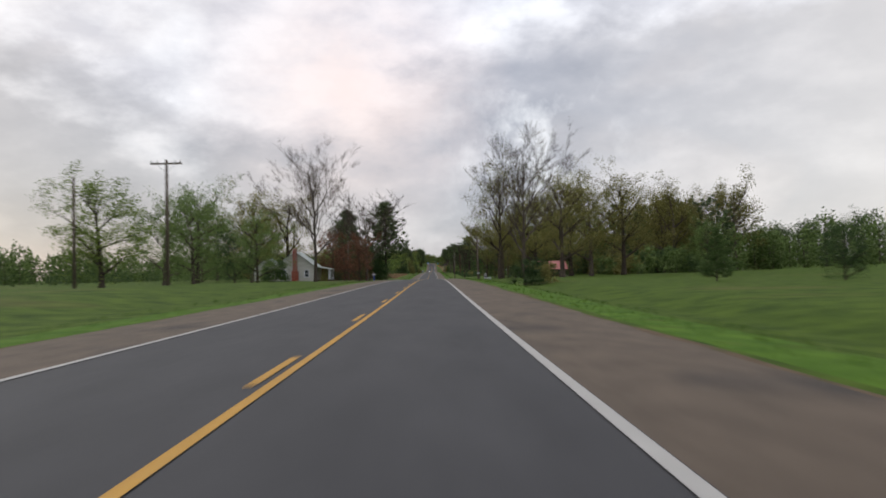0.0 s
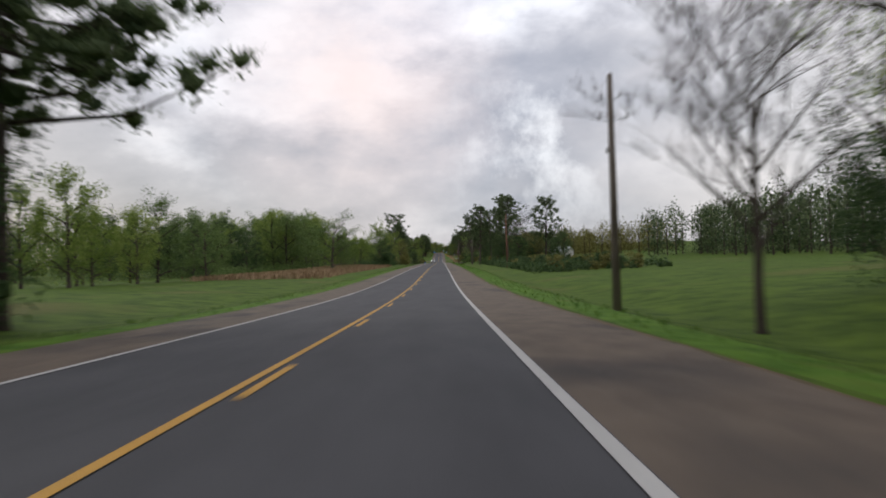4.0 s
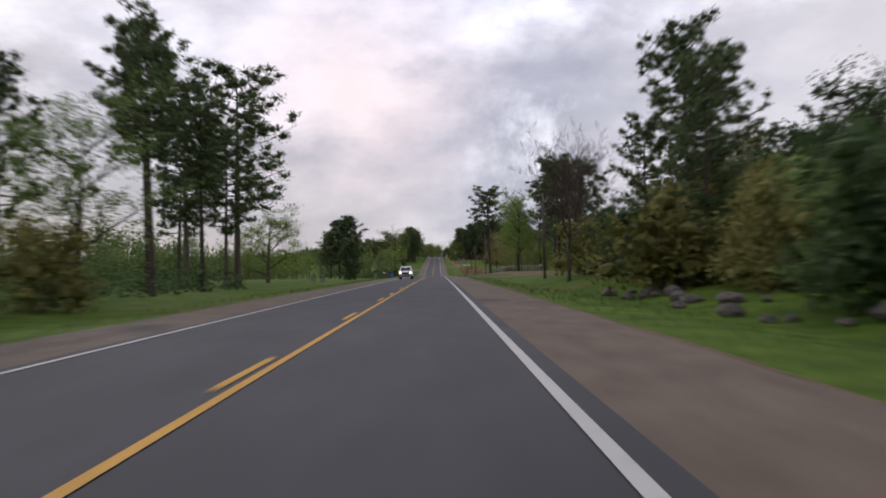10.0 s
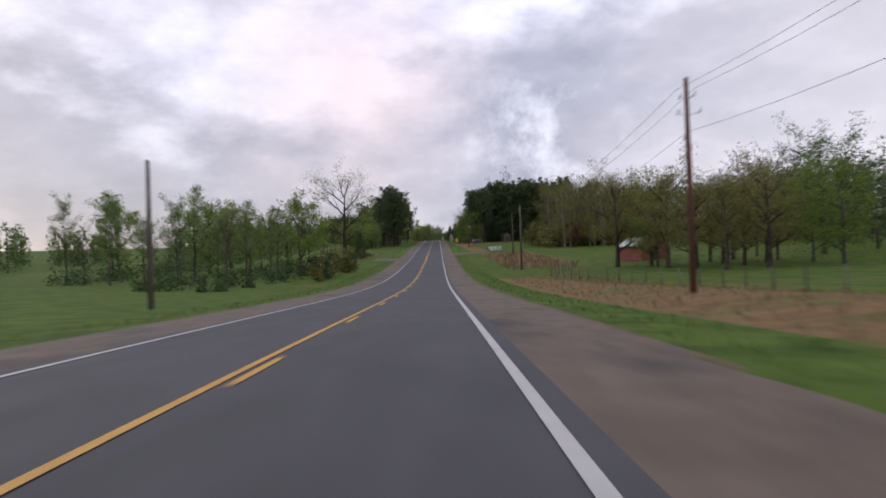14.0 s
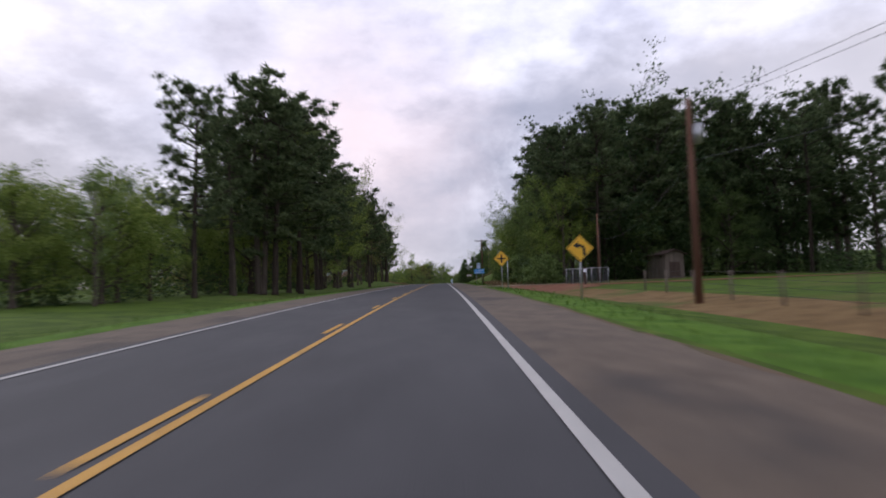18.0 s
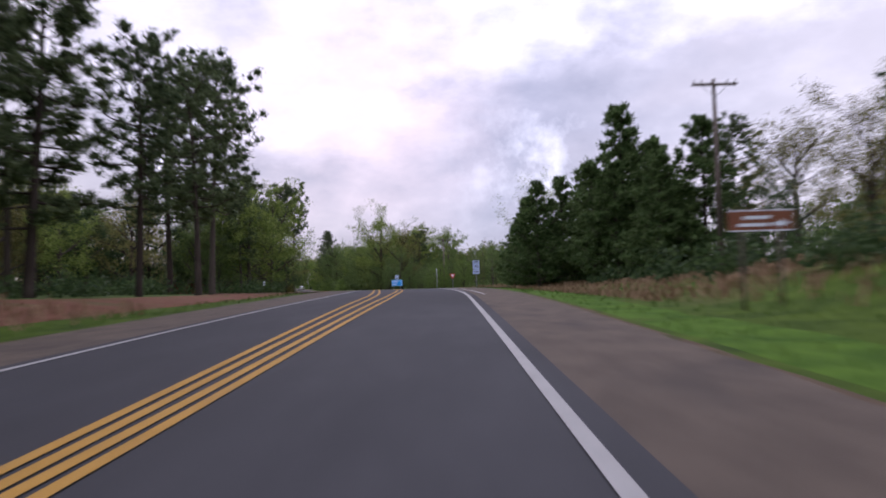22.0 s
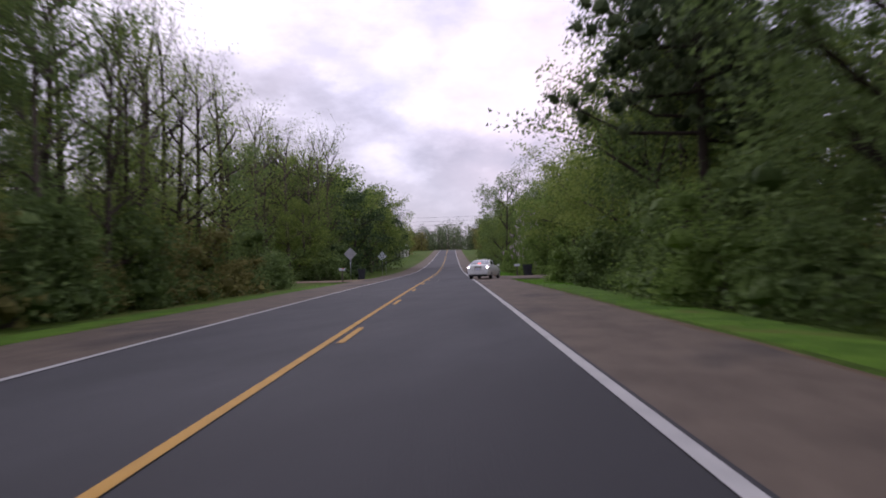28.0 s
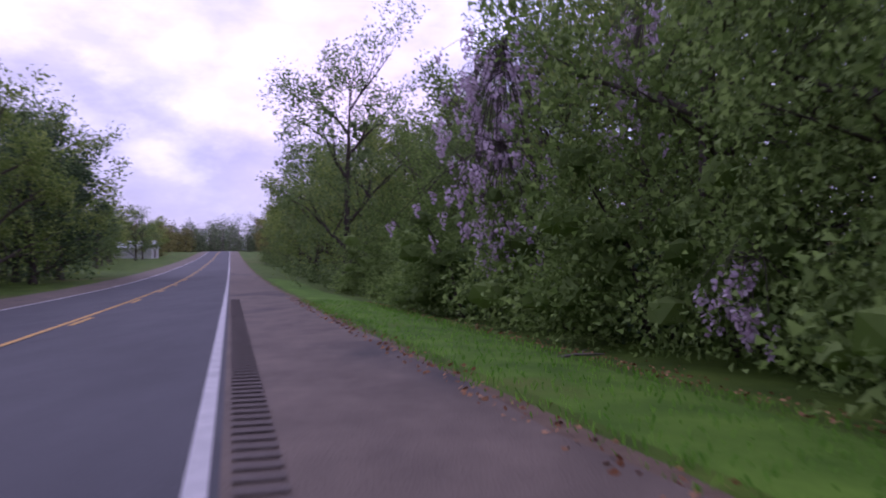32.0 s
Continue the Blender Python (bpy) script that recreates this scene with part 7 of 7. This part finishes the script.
LITTER = material("dead_leaves", (0.16, 0.07, 0.03), (0.36, 0.20, 0.10), 0.9, 2, 4, island=0.9, spec=0.1)
leaf_litter(1576, 1612, 6.1, 7.0, 600, 301)
leaf_litter(1576, 1612, 9.4, 11.6, 1000, 302)


# ---- the junction's kerbed island ----
def kerb_island():
    root = thing("traffic_island", "low kerbed island of pale concrete at the junction", "traffic island", kind="structure")
    pts = [(1344.8, 6.3), (1343.9, 7.6), (1343.4, 12), (1345.5, 22), (1347.2, 22), (1347.4, 11), (1348.8, 6.6)]
    b = Build()
    top = [road(s, o, terrain(s, max(o, 6.8)) * 0.5 + 0.13) for s, o in pts]
    low = [p - Vector((0, 0, 0.4)) for p in top]
    n = len(pts)
    b.v = [tuple(p) for p in top + low]
    b.f = [tuple(range(n))[::-1]] + [(i, (i + 1) % n, n + (i + 1) % n, n + i) for i in range(n)]
    part("kerb", b.mesh("kerb", CONCRETE_PAVE), root)
    mid = sum(top, Vector()) / n
    fill_top = [mid + (p - mid) * 0.84 + Vector((0, 0, 0.012)) for p in top]
    b = Build()
    b.v = [tuple(p) for p in fill_top] + [tuple(p - Vector((0, 0, 0.1))) for p in fill_top]
    b.f = [tuple(range(n))[::-1]] + [(i, (i + 1) % n, n + (i + 1) % n, n + i) for i in range(n)]
    part("soil_infill", b.mesh("soil_infill", FRINGE), root, "brown soil and grit inside the kerb")


kerb_island()

# ---- vehicles ----
def loft(sections, mat, name, smooth=True):
    """A skin through cross-sections of equal point count."""
    b = Build()
    n = len(sections[0])
    for sec in sections:
        b.v += [tuple(p) for p in sec]
    for i in range(len(sections) - 1):
        for j in range(n - 1):
            k = i * n + j
            b.f.append((k, k + n, k + n + 1, k + 1))
    b.f.append(tuple(range(n)))
    b.f.append(tuple(range((len(sections) - 1) * n, len(sections) * n))[::-1])
    me = b.mesh(name, mat, smooth)
    return me


def hull(profile, half):
    """Sections along y from (y, low, belt, half width share)."""
    out = []
    for y, low, belt, share in profile:
        w = half * share
        out.append([(-w * 0.86, y, low), (-w * 0.98, y, low + 0.10), (-w, y, low + (belt - low) * 0.5), (-w * 0.97, y, belt - 0.05), (-w * 0.90, y, belt),
                    (0, y, belt + 0.03), (w * 0.90, y, belt), (w * 0.97, y, belt - 0.05), (w, y, low + (belt - low) * 0.5), (w * 0.98, y, low + 0.10), (w * 0.86, y, low)])
    return out


def cabin(profile, half):
    out = []
    for y, base, top, share in profile:
        w0, w1 = half * 0.93, half * share
        out.append([(-w0, y, base), (-(w0 + w1) / 2, y, (base + top) / 2), (-w1, y, top - 0.05), (-w1 * 0.8, y, top), (0, y, top + 0.025), (w1 * 0.8, y, top), (w1, y, top - 0.05), ((w0 + w1) / 2, y, (base + top) / 2), (w0, y, base)])
    return out


def wheel(parent, x, y, r, wide):
    tyre = tube_part("wheel", [(x - wide / 2, y, r), (x - wide * 0.38, y, r), (x + wide * 0.38, y, r), (x + wide / 2, y, r)], [r * 0.9, r, r, r * 0.9], RUBBER, parent, 22)
    side = 1 if x > 0 else -1
    tube_part("rim", [(x + side * wide * 0.3, y, r), (x + side * (wide / 2 + 0.012), y, r)], [r * 0.62, r * 0.6], ALLOY, tyre, 16)


def pane(name, pts, mat, parent, out=(0, 0.01, 0), label=""):
    b = Build()
    o = Vector(out)
    n = len(pts)
    b.v = [tuple(Vector(p) + o) for p in pts] + [tuple(Vector(p) - o) for p in pts]
    b.f = [tuple(range(n)), tuple(range(2 * n - 1, n - 1, -1))] + [(i, n + i, n + (i + 1) % n, (i + 1) % n) for i in range(n)]
    return part(name, b.mesh(name, mat), parent, label)


def sedan(s, o, turn):
    root = thing("sedan", "white four-door sedan braking with its tail lamps lit", "car")
    body = part("body", loft(hull([(-2.40, 0.34, 0.96, 0.84), (-2.36, 0.29, 1.03, 0.92), (-2.26, 0.26, 1.09, 0.965), (-1.9, 0.24, 1.11, 0.99), (-0.9, 0.22, 1.05, 1.0), (0.6, 0.22, 0.99, 1.0), (1.5, 0.24, 0.92, 0.98), (2.1, 0.28, 0.78, 0.92), (2.36, 0.36, 0.62, 0.75)], 0.9), CAR_WHITE, "body"), root)
    part("roof", loft(cabin([(-1.82, 1.05, 1.13, 0.90), (-1.50, 1.05, 1.30, 0.80), (-1.10, 1.04, 1.44, 0.74), (-0.5, 1.0, 1.50, 0.71), (0.25, 0.98, 1.48, 0.70), (0.7, 0.96, 1.33, 0.74), (1.25, 0.9, 0.98, 0.86)], 0.9), CAR_WHITE, "roof"), root)
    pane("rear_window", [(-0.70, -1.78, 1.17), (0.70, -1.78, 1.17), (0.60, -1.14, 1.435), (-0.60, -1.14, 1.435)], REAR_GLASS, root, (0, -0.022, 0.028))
    pane("windscreen", [(0.66, 1.2, 1.0), (-0.66, 1.2, 1.0), (-0.58, 0.66, 1.36), (0.58, 0.66, 1.36)], GLASS, root, (0, 0.02, 0.02))
    for x in (-1, 1):
        for y0, y1, t0, t1 in ((-1.3, -0.35, 1.22, 1.40), (-0.25, 0.75, 1.40, 1.24)):
            pane("side_window", [(x * 0.80, y0, 1.07), (x * 0.79, y1, 1.03), (x * 0.69, y1 - 0.1, t1), (x * 0.69, y0 + 0.18, t0 + 0.12)], GLASS, root, (x * 0.02, 0, 0.006))
        for y in (-1.42, 1.42):
            wheel(root, x * 0.78, y, 0.32, 0.21)
        lamp = pane("tail_lamp", [(x * 0.87, -2.30, 0.78), (x * 0.60, -2.40, 0.79), (x * 0.63, -2.385, 0.90), (x * 0.72, -2.35, 1.03), (x * 0.85, -2.25, 1.06)], LENS_RED, root, (0, -0.022, 0))
        tube_part("bulb", [(x * 0.755, -2.34, 0.89), (x * 0.755, -2.412, 0.89)], [0.085, 0.075], LAMP_WHITE, lamp, 16)
        pane("head_lamp", [(x * 0.84, 2.1, 0.62), (x * 0.55, 2.28, 0.6), (x * 0.52, 2.26, 0.72), (x * 0.82, 2.04, 0.76)], CHROME, root, (0, 0.03, 0))
        box_part("mirror", (0.2, 0.12, 0.14), (x * 0.98, 0.72, 1.06), CAR_WHITE, root, bevel=0.03)
        tube_part("exhaust", [(x * 0.56, -2.2, 0.30), (x * 0.56, -2.47, 0.30)], [0.055, 0.055], TRIM, root, 12)
    box_part("rear_bumper", (1.66, 0.18, 0.32), (0, -2.36, 0.46), CAR_WHITE, root, bevel=0.07)
    box_part("lower_valance", (1.5, 0.14, 0.14), (0, -2.37, 0.25), TRIM, root, bevel=0.02)
    box_part("brake_lamp", (0.19, 0.05, 0.05), (0, -1.80, 1.20), LAMP_RED, root, "lit high brake lamp")
    box_part("trunk_trim", (0.66, 0.035, 0.045), (0, -2.415, 0.925), CHROME, root, bevel=0.012)
    box_part("plate_recess", (0.56, 0.008, 0.25), (0, -2.403, 0.775), CAR_SILVER, root)
    plate = box_part("number_plate", (0.38, 0.02, 0.18), (0, -2.414, 0.765), PLATE, root)
    box_part("plate_bar", (0.22, 0.006, 0.05), (0, -0.012, 0), BLUE_PAINT, plate)
    box_part("trunk_seam", (1.12, 0.008, 0.008), (0, -2.402, 0.625), TRIM, root)
    return stand(root, s, o, turn, 0.0, True)


sedan(1564.0, 4.65, -15)


def suv(s, o):
    root = thing("suv", "silver full-size suv with its head lamps lit", "car")
    part("body", loft(hull([(-2.6, 0.55, 1.05, 0.86), (-2.5, 0.4, 1.18, 0.96), (-1.6, 0.36, 1.20, 1.0), (0.8, 0.36, 1.18, 1.0), (1.8, 0.38, 1.14, 0.98), (2.4, 0.42, 1.06, 0.92), (2.58, 0.5, 0.92, 0.84)], 1.01), CAR_SILVER, "body"), root)
    part("roof", loft(cabin([(-2.5, 1.15, 1.25, 0.9), (-2.3, 1.16, 1.80, 0.78), (-1.0, 1.16, 1.90, 0.76), (0.4, 1.16, 1.87, 0.76), (0.8, 1.15, 1.74, 0.79), (1.35, 1.12, 1.2, 0.9)], 1.01), CAR_SILVER, "roof"), root)
    pane("windscreen", [(0.74, 1.3, 1.24), (-0.74, 1.3, 1.24), (-0.64, 0.78, 1.74), (0.64, 0.78, 1.74)], GLASS, root, (0, 0.02, 0.02))
    for x in (-1, 1):
        for y0, y1 in ((-2.2, -1.3), (-1.2, -0.25), (-0.15, 0.75)):
            pane("side_window", [(x * 0.90, y0, 1.24), (x * 0.90, y1, 1.24), (x * 0.79, y1 - 0.12, 1.76), (x * 0.79, y0 + 0.05, 1.76)], GLASS, root, (x * 0.02, 0, 0.006))
        for y in (-1.6, 1.55):
            wheel(root, x * 0.86, y, 0.40, 0.27)
        lamp = pane("head_lamp", [(x * 0.88, 2.42, 0.86), (x * 0.56, 2.56, 0.86), (x * 0.54, 2.53, 1.02), (x * 0.87, 2.38, 1.04)], CHROME, root, (0, 0.03, 0))
        tube_part("bulb", [(x * 0.73, 2.50, 0.94), (x * 0.73, 2.58, 0.94)], [0.10, 0.09], LAMP_WHITE, lamp, 12)
        box_part("mirror", (0.24, 0.14, 0.2), (x * 1.1, 0.9, 1.26), CAR_SILVER, root, bevel=0.04)
        tube_part("roof_rail", [(x * 0.68, -1.9, 1.93), (x * 0.68, 0.2, 1.94)], 0.02, CHROME, root, 6)
    box_part("grille", (1.02, 0.06, 0.3), (0, 2.565, 0.86), TRIM, root, bevel=0.02)
    box_part("front_bumper", (1.86, 0.24, 0.26), (0, 2.52, 0.52), CAR_SILVER, root, bevel=0.06)
    box_part("lower_grille", (1.1, 0.05, 0.12), (0, 2.64, 0.46), TRIM, root)
    return stand(root, s, o, 180, 0.0, True)


suv(679.7, -2.3)

# ---- the whole place in the drive's unit ----
for ob in scene.objects:
    if ob.parent is None and ob is not cam:
        ob.matrix_basis = Matrix.Scale(UNIT, 4) @ ob.matrix_basis
